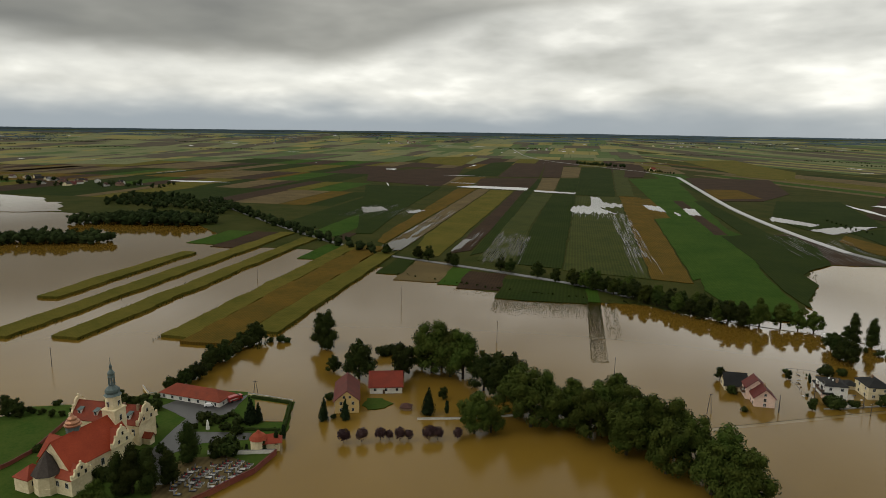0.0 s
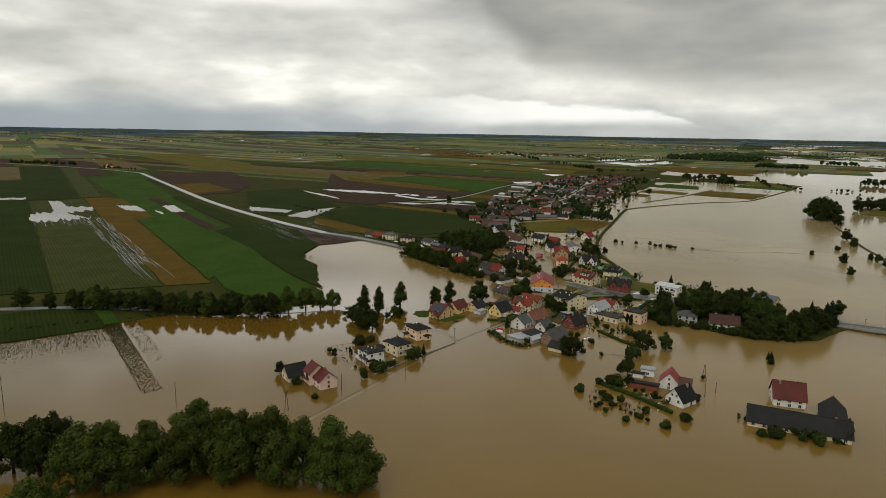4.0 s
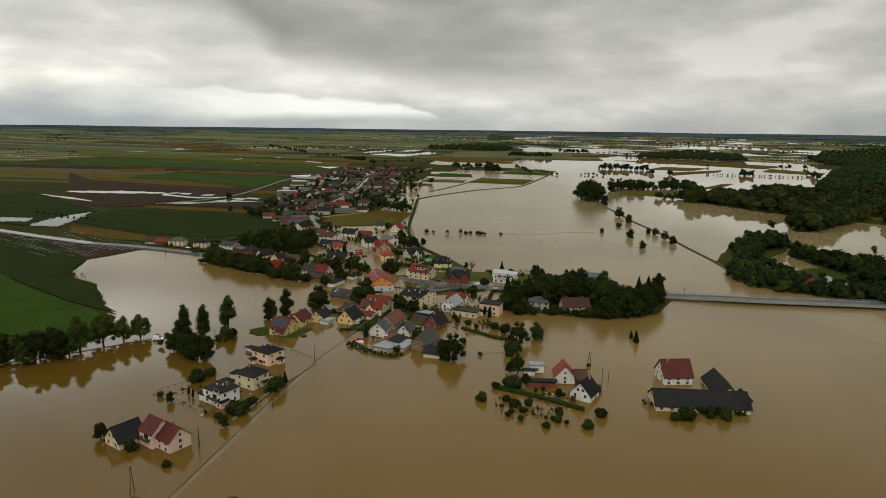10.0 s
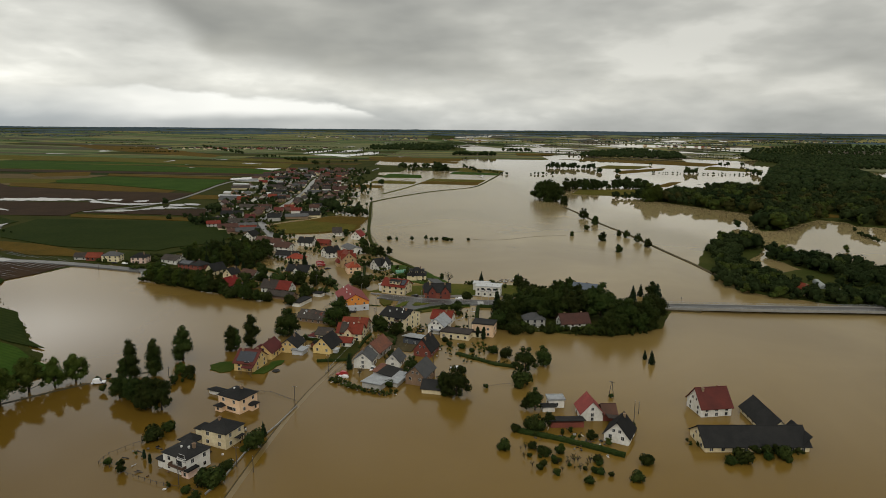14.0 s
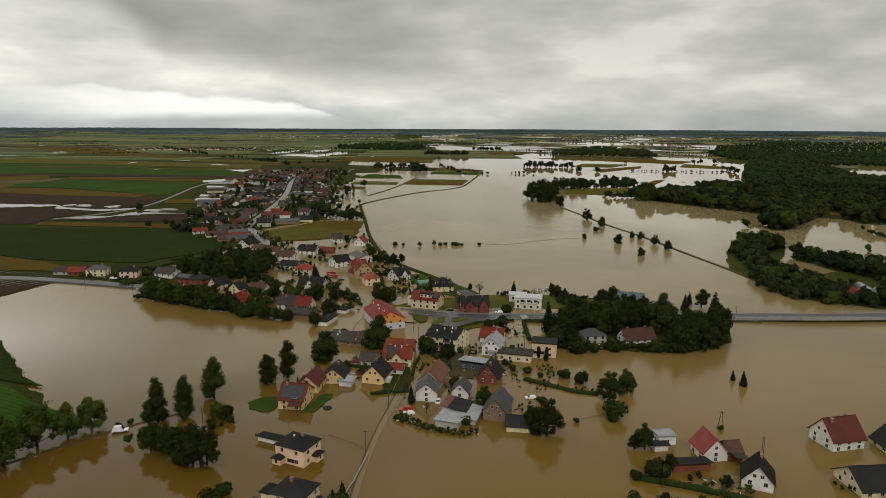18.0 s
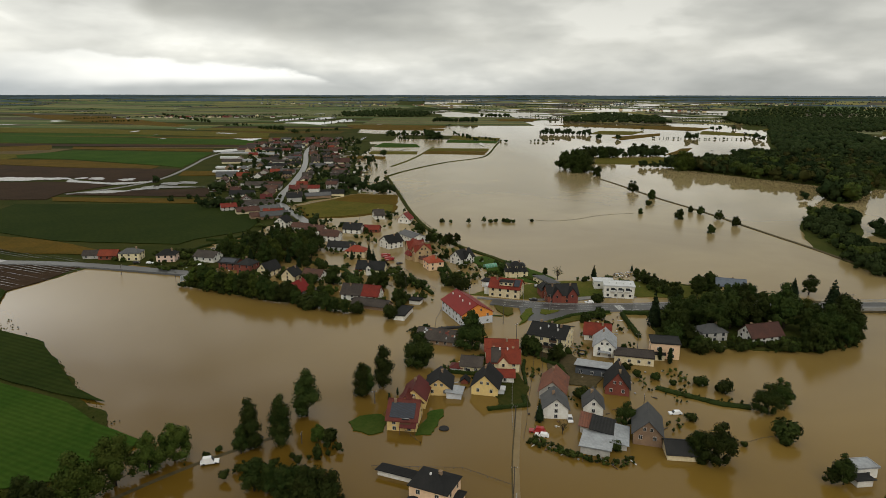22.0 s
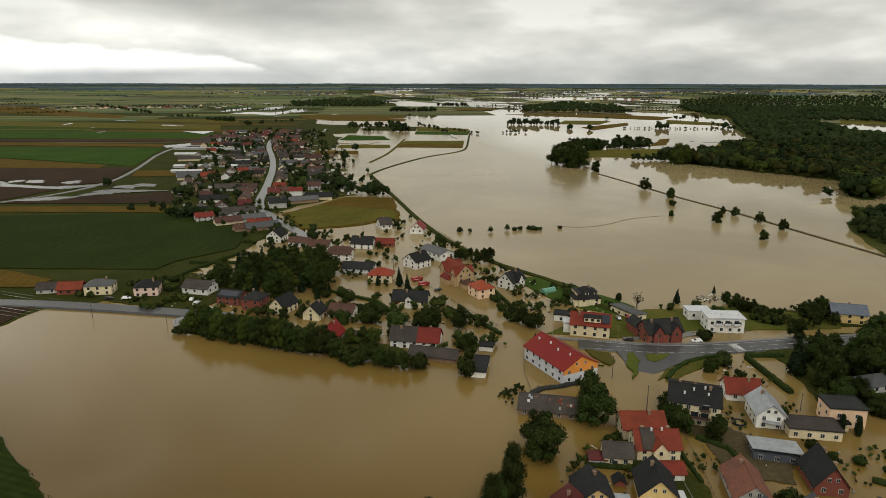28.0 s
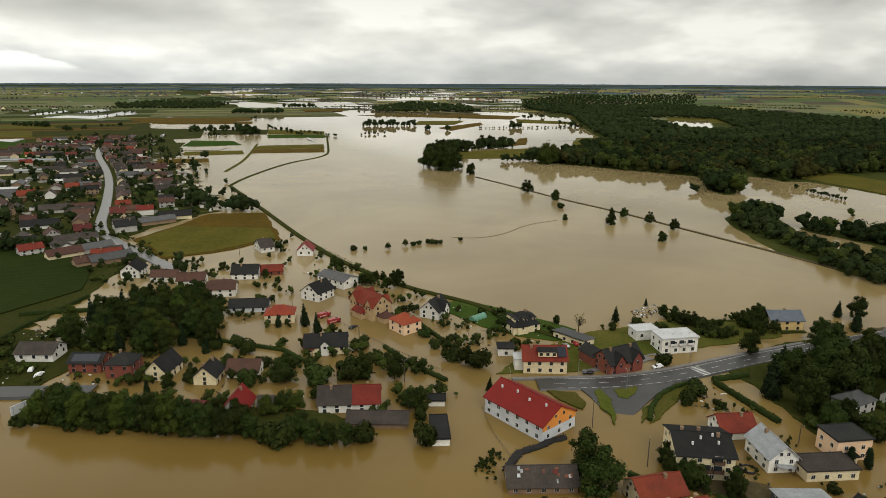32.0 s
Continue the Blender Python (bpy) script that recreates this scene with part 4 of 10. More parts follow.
def mosaic(name, u0, u1, v0, v1, turn, test, seed, step=(130, 360), wide=(14, 60), weights=(4, 2, 6, 5, 3, 4, 0)):
    """Many far crop strips in one mesh, each with its own crop."""
    rng = random.Random(seed)
    bm = bmesh.new()
    c, s = math.cos(radians(turn)), math.sin(radians(turn))
    v = v0
    while v < v1:
        dv = rng.uniform(*step)
        u = u0
        while u < u1:
            du = rng.uniform(*wide) * (1 + max(0, v / 2500))
            mid = (c * (u + du / 2) - s * (v + dv / 2), s * (u + du / 2) + c * (v + dv / 2))
            if test(*mid):
                q = []
                n = 1 + int(dv / 160)
                mi = rng.choices(range(7), weights)[0]
                # beyond about 2 km the strips take the colours paled for haze
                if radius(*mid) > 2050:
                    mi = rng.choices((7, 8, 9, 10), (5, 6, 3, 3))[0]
                rows = []
                for i in range(n + 1):
                    row = []
                    for uu in (u + 0.8, u + du - 0.8):
                        vv = v + dv * i / n
                        x, y = c * uu - s * vv, s * uu + c * vv
                        row.append(bm.verts.new((x, y, 0.36 + rise(x, y) * 1.001 + 0.03 * (mi + 1))))
                    rows.append(row)
                for a, b in zip(rows, rows[1:]):
                    bm.faces.new((a[0], a[1], b[1], b[0])).material_index = mi
            u += du
        v += dv
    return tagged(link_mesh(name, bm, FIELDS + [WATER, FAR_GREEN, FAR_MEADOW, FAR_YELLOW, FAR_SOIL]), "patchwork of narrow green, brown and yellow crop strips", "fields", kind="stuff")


STREET_LINE = [(462, 590), (511, 651), (545, 682), (631, 730), (800, 834), (1024, 1000), (1100, 1050)]
WET = [(640, 672), (752, 682), (880, 686), (965, 660), (1114, 672), (1380, 752), (1475, 772), (2000, 1120), (1500, 1180), (1180, 1010), (1050, 900), (820, 740), (700, 700)]


def street_gap(x, y):
    best = 1e9
    for (ax, ay), (bx, by) in zip(STREET_LINE, STREET_LINE[1:]):
        k = min(1, max(0, ((x - ax) * (bx - ax) + (y - ay) * (by - ay)) / ((bx - ax) ** 2 + (by - ay) ** 2)))
        best = min(best, math.hypot(x - ax - k * (bx - ax), y - ay - k * (by - ay)))
    return best


def north_far(x, y):
    if radius(x, y) > 4400 or inside(x, y, FAR_FLOOD):
        return False
    if radius(x, y) < 2000 and not inside(x, y, LAND_NORTH):
        return False
    if any(inside(x, y, p) for p in PLOTS) or -330 < x < 205 and y < 1180 or y < lane_y(x) + 30 and x < 150:
        return False
    if 155 < x < 300 and y < 1240:
        return False
    if 255 < x < 520 and y < 760 or street_gap(x, y) < 92 or inside(x, y, WET):
        return False
    return y > 0.35 * x + 200


# north strips lean to dark crop colours, which stand in for cloud shade
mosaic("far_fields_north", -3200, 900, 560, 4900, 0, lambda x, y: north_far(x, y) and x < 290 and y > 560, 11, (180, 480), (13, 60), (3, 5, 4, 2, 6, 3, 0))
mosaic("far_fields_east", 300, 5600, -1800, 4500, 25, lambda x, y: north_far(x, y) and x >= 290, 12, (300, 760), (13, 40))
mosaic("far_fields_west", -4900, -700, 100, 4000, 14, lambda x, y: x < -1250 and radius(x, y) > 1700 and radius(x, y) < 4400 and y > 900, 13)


def islands(name, spots, mats, label, category, z=0.42):
    """Many irregular low patches in one mesh: (x, y, length, width, turn, material)."""
    bm = bmesh.new()
    for x, y, l, w, a, mi in spots:
        c, sn = math.cos(a), math.sin(a)
        n = 9 if l < 40 else 18
        ring = []
        for i in range(n):
            q = i * math.tau / n
            r = 1 + 0.9 * noise.noise((x * 0.07 + 1.3 * math.cos(q), y * 0.07 + 1.3 * math.sin(q), 2.0))
            u, v = l / 2 * r * math.cos(q), w / 2 * r * math.sin(q)
            px, py = x + c * u - sn * v, y + sn * u + c * v
            ring.append(bm.verts.new((px, py, z + rise(px, py) * 1.001 + 0.03 * mi)))
        bm.faces.new(ring).material_index = mi
    return tagged(link_mesh(name, bm, mats), label, category, kind="stuff")


rng = random.Random(14)
spots = []
while len(spots) < 190:
    r, a = 2250 + 2000 * rng.random(), radians(rng.uniform(-2, 34))
    x, y = 150 + r * math.cos(a), 300 + r * math.sin(a)
    if inside(x, y, FAR_FLOOD) and noise.noise((x / 400, y / 260, 2.0)) > -0.12:
        spots.append((x, y, rng.uniform(40, 330), rng.uniform(12, 60) * (r / 2000) ** 1.5, radians(rng.uniform(20, 130)), rng.choice((0, 1, 2, 2, 3, 5, 5))))
for _ in range(120):
    r, a = rng.uniform(3000, 4500), radians(rng.uniform(-4, 36))
    x, y = 150 + r * math.cos(a), 300 + r * math.sin(a)
    if noise.noise((x / 500, y / 300, 7.0)) > -0.2:
        spots.append((x, y, rng.uniform(120, 620), rng.uniform(40, 130), radians(rng.uniform(60, 130)), rng.choice((0, 1, 1, 2, 2, 3))))
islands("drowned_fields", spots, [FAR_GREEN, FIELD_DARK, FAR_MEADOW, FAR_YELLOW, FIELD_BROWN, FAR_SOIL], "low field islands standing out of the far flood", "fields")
spots = []
while len(spots) < 230:
    r, a = 900 + 3500 * rng.random() ** 0.8, radians(rng.uniform(-20, 160))
    x, y = 150 + r * math.cos(a), 300 + r * math.sin(a)
    if not inside(x, y, FAR_FLOOD) and (y > 1250 or x > 600 or x < -700) and noise.noise((x / 500, y / 500, 6.0)) > (0.12 if a > 0.7 else -0.15):
        spots.append((x, y, rng.uniform(10, 90), rng.uniform(3, 16) * r / 2000, radians(rng.choice((90, 115, 0, 25)) + rng.uniform(-6, 6)), 0))
islands("field_ponds", spots, [RAIN], "rain water standing across the far fields", "water", 0.75)
for pts in (([(1975, 1), (2030, -180), (1702, -100), (1813, -29)], [(1605, 1243), (1689, 1121), (1688, 1009), (1525, 884), (1444, 955), (1509, 1183)], [(1123, 917), (1113, 855), (1119, 830), (1076, 830), (1071, 886)], [(1953, 1791), (2120, 1760), (2213, 1647), (1980, 1560), (1880, 1463), (1762, 1473), (1850, 1600)], [(1202, 1300), (1208, 1259), (1150, 1232), (1147, 1255)]) + ([(-801, 800), (-700, 800), (-633, 720), (-700, 690)],)):
    sheet("flooded_hollow", ragged(pts, 10, 6, 3.0), 0.5 + 0.0007 * (len(pts) * 5 + pts[0][0] % 23), 0.2, WATER, "flood water standing in a hollow", "water")


PUDDLES = []


def puddle(x, y, w, l, lean=0.0):
    n = 26
    pts = []
    for i in range(n):
        a = i * math.tau / n
        r = 1 + 0.55 * noise.noise((x * 0.11 + 1.7 * math.cos(a), y * 0.13 + 1.7 * math.sin(a), 4.0))
        u, v = w / 2 * r * math.cos(a), l / 2 * r * math.sin(a)
        pts.append((x + u + lean * v, y + v))
    PUDDLES.append(x)
    sheet("puddle", pts, 0.88 + 0.003 * (len(PUDDLES) % 12), 0.1, RAIN, "rain water standing on a field", "water")


for x, y, w, l in ((150, 930, 5, 50), (-725, 1179, 110, 26), (-214, 1331, 60, 8), (-163, 700, 4, 60), (-152, 700, 5, 90), (-255, 1545, 90, 6), (-480, 1716, 30, 40), (430, 1050, 12, 130)):
    puddle(x, y, w, l)
for ax, ay, bx, by, n in ((525, 1092, 579, 930, 6), (540, 870, 640, 815, 5)):
    for i in range(n):
        k = (i + 0.5) / n
        puddle(ax + (bx - ax) * k + RNG0.uniform(-8, 8), ay + (by - ay) * k + RNG0.uniform(-8, 8), RNG0.uniform(10, 24), RNG0.uniform(12, 30), 0.2)


def streaks(x0, x1, y0, y1, count, seed):
    """Water lying in the furrows, many slivers in one mesh."""
    rng = random.Random(seed)
    bm = bmesh.new()
    for _ in range(count):
        x, y, l, w = x0 + (x1 - x0) * round(rng.random() * 22) / 22 + rng.uniform(-0.3, 0.3), rng.uniform(y0, y1), rng.uniform(14, 70), rng.uniform(0.12, 0.45)
        if noise.noise((x / 9, y / 40, 3.0)) < -0.1:
            continue
        bm.faces.new([bm.verts.new(p) for p in ((x, y - l / 2, 0.92), (x + w / 2, y - l / 5, 0.92), (x + w / 2, y + l / 4, 0.92), (x, y + l / 2, 0.92), (x - w / 2, y + l / 5, 0.92), (x - w / 2, y - l / 4, 0.92))])
    tagged(link_mesh("furrow_water", bm, RAIN), "rain water glinting in the furrows", "water", kind="stuff")


streaks(60, 82, 560, 900, 420, 1)
streaks(8, 60, 870, 960, 160, 2)
streaks(-66, -32, 556, 690, 330, 3)
streaks(-164, -144, 600, 860, 130, 4)
streaks(215, 290, 630, 760, 160, 5)
streaks(-98, -82, 590, 700, 60, 6)
streaks(-280, -200, 800, 900, 90, 7)
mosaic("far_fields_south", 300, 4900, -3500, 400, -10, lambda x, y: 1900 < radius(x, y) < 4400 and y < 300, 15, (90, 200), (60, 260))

# ---- roads ----
MAIN = [(262, 1700), (246, 1250), (238, 1000), (250, 789), (266, 674), (279, 640), (288, 600), (297, 546), (305, 490), (313, 430), (320, 390), (322, 374), (323.5, 363), (325, 352), (327, 341), (330, 331), (334, 320.5), (340, 308.5), (346, 297.5), (352.5, 286.5), (361, 269), (368, 255), (378, 234), (388, 213)]
ribbon("main_road", [(322.6, 369)] + MAIN[12:], 8.2, 0.62, ASPHALT, 0.9, "wet grey asphalt main road", "road")
ribbon("main_road_north", MAIN[4:8] + [(300, 524)], 8.0, 0.98, ASPHALT, 0.9, "wet grey asphalt main road", "road")
# same asphalt road, paled in colour as if mirroring the sky
ribbon("main_road_far", MAIN[:5], 8.0, 0.97, SKY_PALED_ROAD, 0.9, "pale wet main road between the fields", "road")
ribbon("muddy_track", [(44, 462), (70, 437), (98, 412), (122, 404), (147, 396), (170, 384)], 1.6, 0.04, MUD, 0.8, "muddy end of the avenue just above the flood", "track")
ribbon("avenue_road", [(-520, 887), (-408, 775), (-333, 703), (-242, 619), (-160, 556), (-114, 537), (-37, 508), (30, 474), (52, 454)], 5.5, 0.66, ASPHALT, 0.9, "narrow wet asphalt road under an avenue of trees", "road")
ribbon("village_street", [(436, 560), (462, 590), (511, 651), (545, 682), (631, 730), (800, 834), (1024, 1000), (1200, 1090)], 7.5, 0.72, SKY_PALED_ROAD, 0.9, "wet asphalt village street", "road")
for line in ([(262, 1700), (200, 1900), (-150, 2500), (-300, 3300)],):
    ribbon("farm_track", line, 5.0, 0.9, PAVING, 0.5, "pale wet farm track between the fields", "track")
ribbon("dike", [(366, 356), (380, 374), (404, 392), (416, 412), (432, 438), (474, 481), (533, 525), (600, 570), (622, 585), (720, 652), (745, 668)], 3.2, 0.8, GRASS, 2.0, "grassy flood bank along the water", "dike")
ribbon("low_dike", [(745, 668), (790, 674), (860, 675), (940, 671), (996, 652), (1040, 648), (1090, 659), (1230, 700), (1375, 742)], 3.2, 0.5, GRASS, 1.2, "low grassy bank between two flood basins", "dike")
ribbon("field_track", [(847, 718), (964, 741), (1186, 811)], 4.0, 0.4, MEADOW, 1.0, "muddy field track between flood waters", "track")
ribbon("farm_lane", [(468, 896), (516, 885), (582, 893), (674, 945), (878, 1088), (1132, 1167)], 4.0, 0.95, PAVING, 0.6, "pale wet farm track between the fields", "track")
ribbon("drowned_bank", [(545, 419), (544, 400), (560, 382), (592, 367), (612, 342)], 0.8, 0.08, MUD, 0.5, "crest of a drowned field bank in the flood", "bank")
ribbon("far_causeway", [(492, 188), (527, 208), (574, 240), (651, 288), (706, 331), (781, 378), (840, 418)], 3.0, 0.35, MUD, 1.0, "low track bank across the flood", "causeway")
SILT = mat("shallow_silt", (0.165, 0.110, 0.035), (0.130, 0.083, 0.018), 0.3, 0.5, 0.2, 0.1, spec=0.4)
ribbon("drowned_lane", [(28, 240), (60, 257), (100, 275), (140, 293), (179, 309), (217, 320), (240, 327)], 2.2, 0.012, SILT, 0.3, "silt-covered lane just under the flood", "lane")
ribbon("drowned_kerb", [(60, 258), (100, 276), (140, 294), (179, 310), (217, 321), (240, 328)], 0.45, 0.02, MUD, 0.3, "pale kerb line of a drowned lane", "kerb")
for pts, m, what in ((([(298, 602), (300, 546), (346, 540), (352, 594)], GRASS, "grassy village ground by the main road"), ([(278, 538), (294, 545), (296, 440), (286, 424), (278, 470)], GRASS, "grassy bank under a tree belt"), ([(297, 284), (318, 222), (345, 202), (392, 205), (374, 262), (346, 300), (332, 292)], GRASS, "grassy island under a grove"), ([(364, 358), (378, 350), (400, 380), (412, 402), (404, 418), (392, 406), (376, 390), (368, 376)], LAWN, "green garden behind the flood bank"), ([(330, 384), (336, 352), (356, 320), (380, 262), (394, 262), (396, 300), (376, 345), (350, 372)], MEADOW, "trodden grass yards beside the main road"), ([(334, 351), (343, 356), (352, 340), (357, 330), (350, 322), (344, 330)], PAVING, "paved yard round the brick building"), ([(353, 362), (364, 346), (359, 341), (347, 355)], PAVING, "paved forecourt of the garages")) + (([(352, 325), (357, 328), (366, 306), (362, 302)], PAVING, "paved path before the white block"), ([(368, 335), (396, 300), (400, 250), (386, 250), (372, 300)], GRASS, "rough grass behind the white block"), ([(318, 366), (317.5, 356), (310, 353), (306, 355), (310, 360)], MEADOW, "grass verge of the road junction"), ([(319, 349), (321, 347), (314, 344), (305, 345), (297, 346), (304, 347), (312, 349)], MEADOW, "grass island of the road junction"), ([(321, 343), (325, 333.5), (318, 336), (315, 338), (316, 341)], MEADOW, "grass island of the road junction"), ([(299, 337), (309, 335), (320, 329), (328, 320), (333, 312), (331, 310), (325, 319), (317, 326), (308, 331), (299, 334)], MEADOW, "grass verge with a hedge"), ([(183, 364), (187, 368), (193, 366), (196, 361), (194, 357), (187, 355), (183, 358)], LAWN, "lawn rising from the flood")) + (([(189, 345), (191, 341), (197, 340.5), (204, 341.5), (207.5, 344), (205, 347), (197, 346)], LAWN, "lawn rising from the flood"), ([(244, 318), (262, 322), (268, 334), (274, 318), (262, 300), (246, 300)], MUD, "muddy garden ground"), ([(255, 350), (262, 345), (236, 322), (222, 318), (218, 326), (236, 340)], GRASS, "garden by the drowned lane"), ([(-70, 256), (-64, 258), (-58, 254), (-60, 249), (-66, 246), (-70, 249)], LAWN, "lawn in a flooded farmyard"))):
    c = sum(x for x, y in pts) / len(pts), sum(y for x, y in pts) / len(pts)
    pts = sorted(pts, key=lambda p: math.atan2(p[1] - c[1], p[0] - c[0]))
    sheet("garden_ground", ragged(pts, 3, 1.2, 8.0), (0.56 if "junction" in what else 0.3) + 0.004 * (len(pts)), 0.9, m, what, "ground")
bm = bmesh.new()
vs = [bm.verts.new((x, y, z)) for x, y, z in ((326, 355, 0.5), (321, 354, 0.5), (315, 351, 0.36), (308, 348.5, 0.12), (302, 347, -0.1), (294, 346, -0.5), (294, 340, -0.5), (302, 340.5, -0.1), (307, 336.5, 0.12), (313, 332.5, 0.3), (320, 327.5, 0.46), (329, 319, 0.5), (334, 326, 0.5))]
bm.faces.new(vs)
bmesh.ops.triangulate(bm, faces=bm.faces)
bmesh.ops.recalc_face_normals(bm, faces=bm.faces)
r = bmesh.ops.extrude_face_region(bm, geom=bm.faces[:])
bmesh.ops.translate(bm, vec=(0, 0, -0.4), verts=[v for v in r["geom"] if isinstance(v, bmesh.types.BMVert)])
bmesh.ops.recalc_face_normals(bm, faces=bm.faces)
tagged(link_mesh("junction_arm", bm, ASPHALT), "wet asphalt junction running down into the flood", "road", kind="structure")

# ---- kits: trees ----
TREES = {}
RNG = random.Random(5)


def crown(bm, lobes, count, size, rng, core=0.72, flat=0.0):
    """Leaf clumps scattered over lobes, round a darker inner mass."""
    total = sum(r * r for *_, r in lobes)
    for x, y, z, r in lobes:
        n = bmesh.ops.create_icosphere(bm, subdivisions=1 if r < 1.7 else 2, radius=r * core, matrix=Matrix.Translation((x, y, z)))
        for v in n["verts"]:
            v.co += Vector((v.co - Vector((x, y, z)))) * (0.35 * noise.noise(v.co * (1.6 / max(r, 0.4)) + Vector((r, 3, 7))))
        for _ in range(int(count * r * r / total)):
            d = Vector((rng.gauss(0, 1), rng.gauss(0, 1), rng.gauss(0, 1))).normalized()
            if d.z < -0.55 and rng.random() < 0.7:
                continue
            p = Vector((x, y, z)) + d * r * rng.uniform(0.7, 1.22)
            a = (d.orthogonal() + Vector((rng.uniform(-1, 1), rng.uniform(-1, 1), rng.uniform(-1, 1))) * 0.7).normalized()
            b = d.cross(a).normalized()
            k = size * rng.uniform(0.6, 1.4)
            w = d * k * rng.uniform(-0.5, 0.5)
            bm.faces.new([bm.verts.new(p + a * k), bm.verts.new(p + b * k * 0.8 + w), bm.verts.new(p - a * k), bm.verts.new(p - b * k * 0.8 + w)])


def tree_kind(kind, variant):
    rng = random.Random(hash_of(kind) * 31 + variant)
    bm, tr = bmesh.new(), bmesh.new()
    if kind in ("broad", "light"):
        lobes = [(0, 0, 6.4, 2.9)]
        for k in range(24):
            a, z = k * 2.4 + rng.random(), rng.uniform(1.9, 8.9)
            r = rng.uniform(1.6, 4.0) * (1 - 0.55 * max(0, (z - 6) / 4))
            lobes.append((r * math.cos(a), r * math.sin(a), z, rng.uniform(0.7, 1.75)))
        lobes += [(rng.uniform(-1.5, 1.5), rng.uniform(-1.5, 1.5), rng.uniform(9.3, 10.6), rng.uniform(0.9, 1.5)) for _ in range(3)]
        crown(bm, lobes, 6500 if kind == "light" else 4400, 0.22 if kind == "light" else 0.27, rng, 0.68)
        tube(tr, (0, 0, -1.2), (0.1, 0, 3.5), 0.38, 0.28), tube(tr, (0.1, 0, 3.4), (0, 0.2, 7.8), 0.28, 0.1)
        for x, y, z, r in lobes[1:9]:
            tube(tr, (0.1, 0, max(1.0, z - 2.2)), (x * 0.8, y * 0.8, z), 0.13, 0.05, 5)
    elif kind == "tall":
        lobes = []
        for k in range(15):
            z = 1.6 + k * 0.8
            w = 1.7 * math.sin(math.pi * min(1, 0.25 + 0.75 * (z / 14)) ** 0.8) + 0.3
            lobes.append((rng.uniform(-w, w), rng.uniform(-w, w), z + rng.uniform(-0.4, 0.4), rng.uniform(1.5, 2.3) * (1 - 0.35 * max(0, (z - 9) / 5))))
        crown(bm, lobes, 4200, 0.26, rng, 0.72)
        tube(tr, (0, 0, -1.2), (0, 0, 5), 0.4, 0.3), tube(tr, (0, 0, 5), (0, 0, 12), 0.3, 0.08)
        for x, y, z, r in lobes[2:10]:
            tube(tr, (0, 0, max(0.5, z - 1.5)), (x * 1.1, y * 1.1, z), 0.12, 0.05, 5)
    elif kind == "conifer":
        lobes = [(0.25 * rng.uniform(-1, 1), 0.25 * rng.uniform(-1, 1), 1.2 + k * 1.0, 2.0 * (1 - k / 9.5)) for k in range(9)]
        crown(bm, lobes, 1000, 0.36, rng, 0.7)
        tube(tr, (0, 0, -1.0), (0, 0, 9.5), 0.22, 0.04)
    elif kind == "column":
        lobes = [(0.1 * rng.uniform(-1, 1), 0.1 * rng.uniform(-1, 1), 0.7 + k * 0.6, 0.8 - 0.07 * abs(k - 2)) for k in range(8)]
        crown(bm, lobes, 700, 0.22, rng, 0.8)
        tube(tr, (0, 0, -0.8), (0, 0, 5), 0.12, 0.03)
    elif kind == "ball":
        lobes = [(0, 0, 2.0, 1.25), (0.5, 0.3, 1.7, 0.8), (-0.5, -0.2, 2.3, 0.8)]
        crown(bm, lobes, 650, 0.22, rng, 0.8)
        tube(tr, (0, 0, -0.8), (0, 0, 1.6), 0.09, 0.06)
    elif kind == "shrub":
        lobes = [(rng.uniform(-1.1, 1.1), rng.uniform(-1.1, 1.1), rng.uniform(0.5, 1.5), rng.uniform(0.7, 1.15)) for _ in range(5)]
        crown(bm, lobes, 700, 0.26, rng, 0.75)
        for x, y, z, r in lobes:
            tube(tr, (0, 0, -0.8), (x, y, z), 0.07, 0.03, 5)
    else:
        lobes = []
        for k in range(26):
            a, r = rng.uniform(0, math.tau), rng.uniform(0.8, 2.6)
            p = (0.3 * math.cos(a), 0.3 * math.sin(a), rng.uniform(2, 4.4))
            q = (r * math.cos(a), r * math.sin(a), p[2] + rng.uniform(0.8, 2.6))
            tube(tr, p, q, 0.09, 0.03, 4)
            for _ in range(2):
                tube(tr, q, (q[0] + rng.uniform(-0.9, 0.9), q[1] + rng.uniform(-0.9, 0.9), q[2] + rng.uniform(0.2, 1.1)), 0.04, 0.015, 3)
            lobes.append((*q, 0.35))
        tube(tr, (0, 0, -1), (0, 0, 4.6), 0.26, 0.12)
        crown(bm, lobes, 160, 0.16, rng, 0.2)
    return bm, tr


def hash_of(text):
    return sum(ord(c) * (i + 1) for i, c in enumerate(text))


TREE_LOOK = {
    "broad": (LEAF, 12.0, "dark green broadleaf tree", "tree"),
    "light": (LEAF_LIGHT, 12.0, "mid-green broadleaf tree", "tree"),
    "tall": (LEAF, 14.5, "tall narrow dark green tree", "tree"),
    "conifer": (LEAF_DARK, 10.0, "dark green pointed conifer", "tree"),
    "column": (LEAF_DARK, 5.6, "slim dark green thuja", "tree"),
    "ball": (LEAF_RED, 3.3, "small round purple-leaved tree", "tree"),
    "shrub": (LEAF, 2.6, "bushy green shrub", "shrub"),
    "bare": (LEAF_LIGHT, 6.6, "thin half-bare tree", "tree"),
}


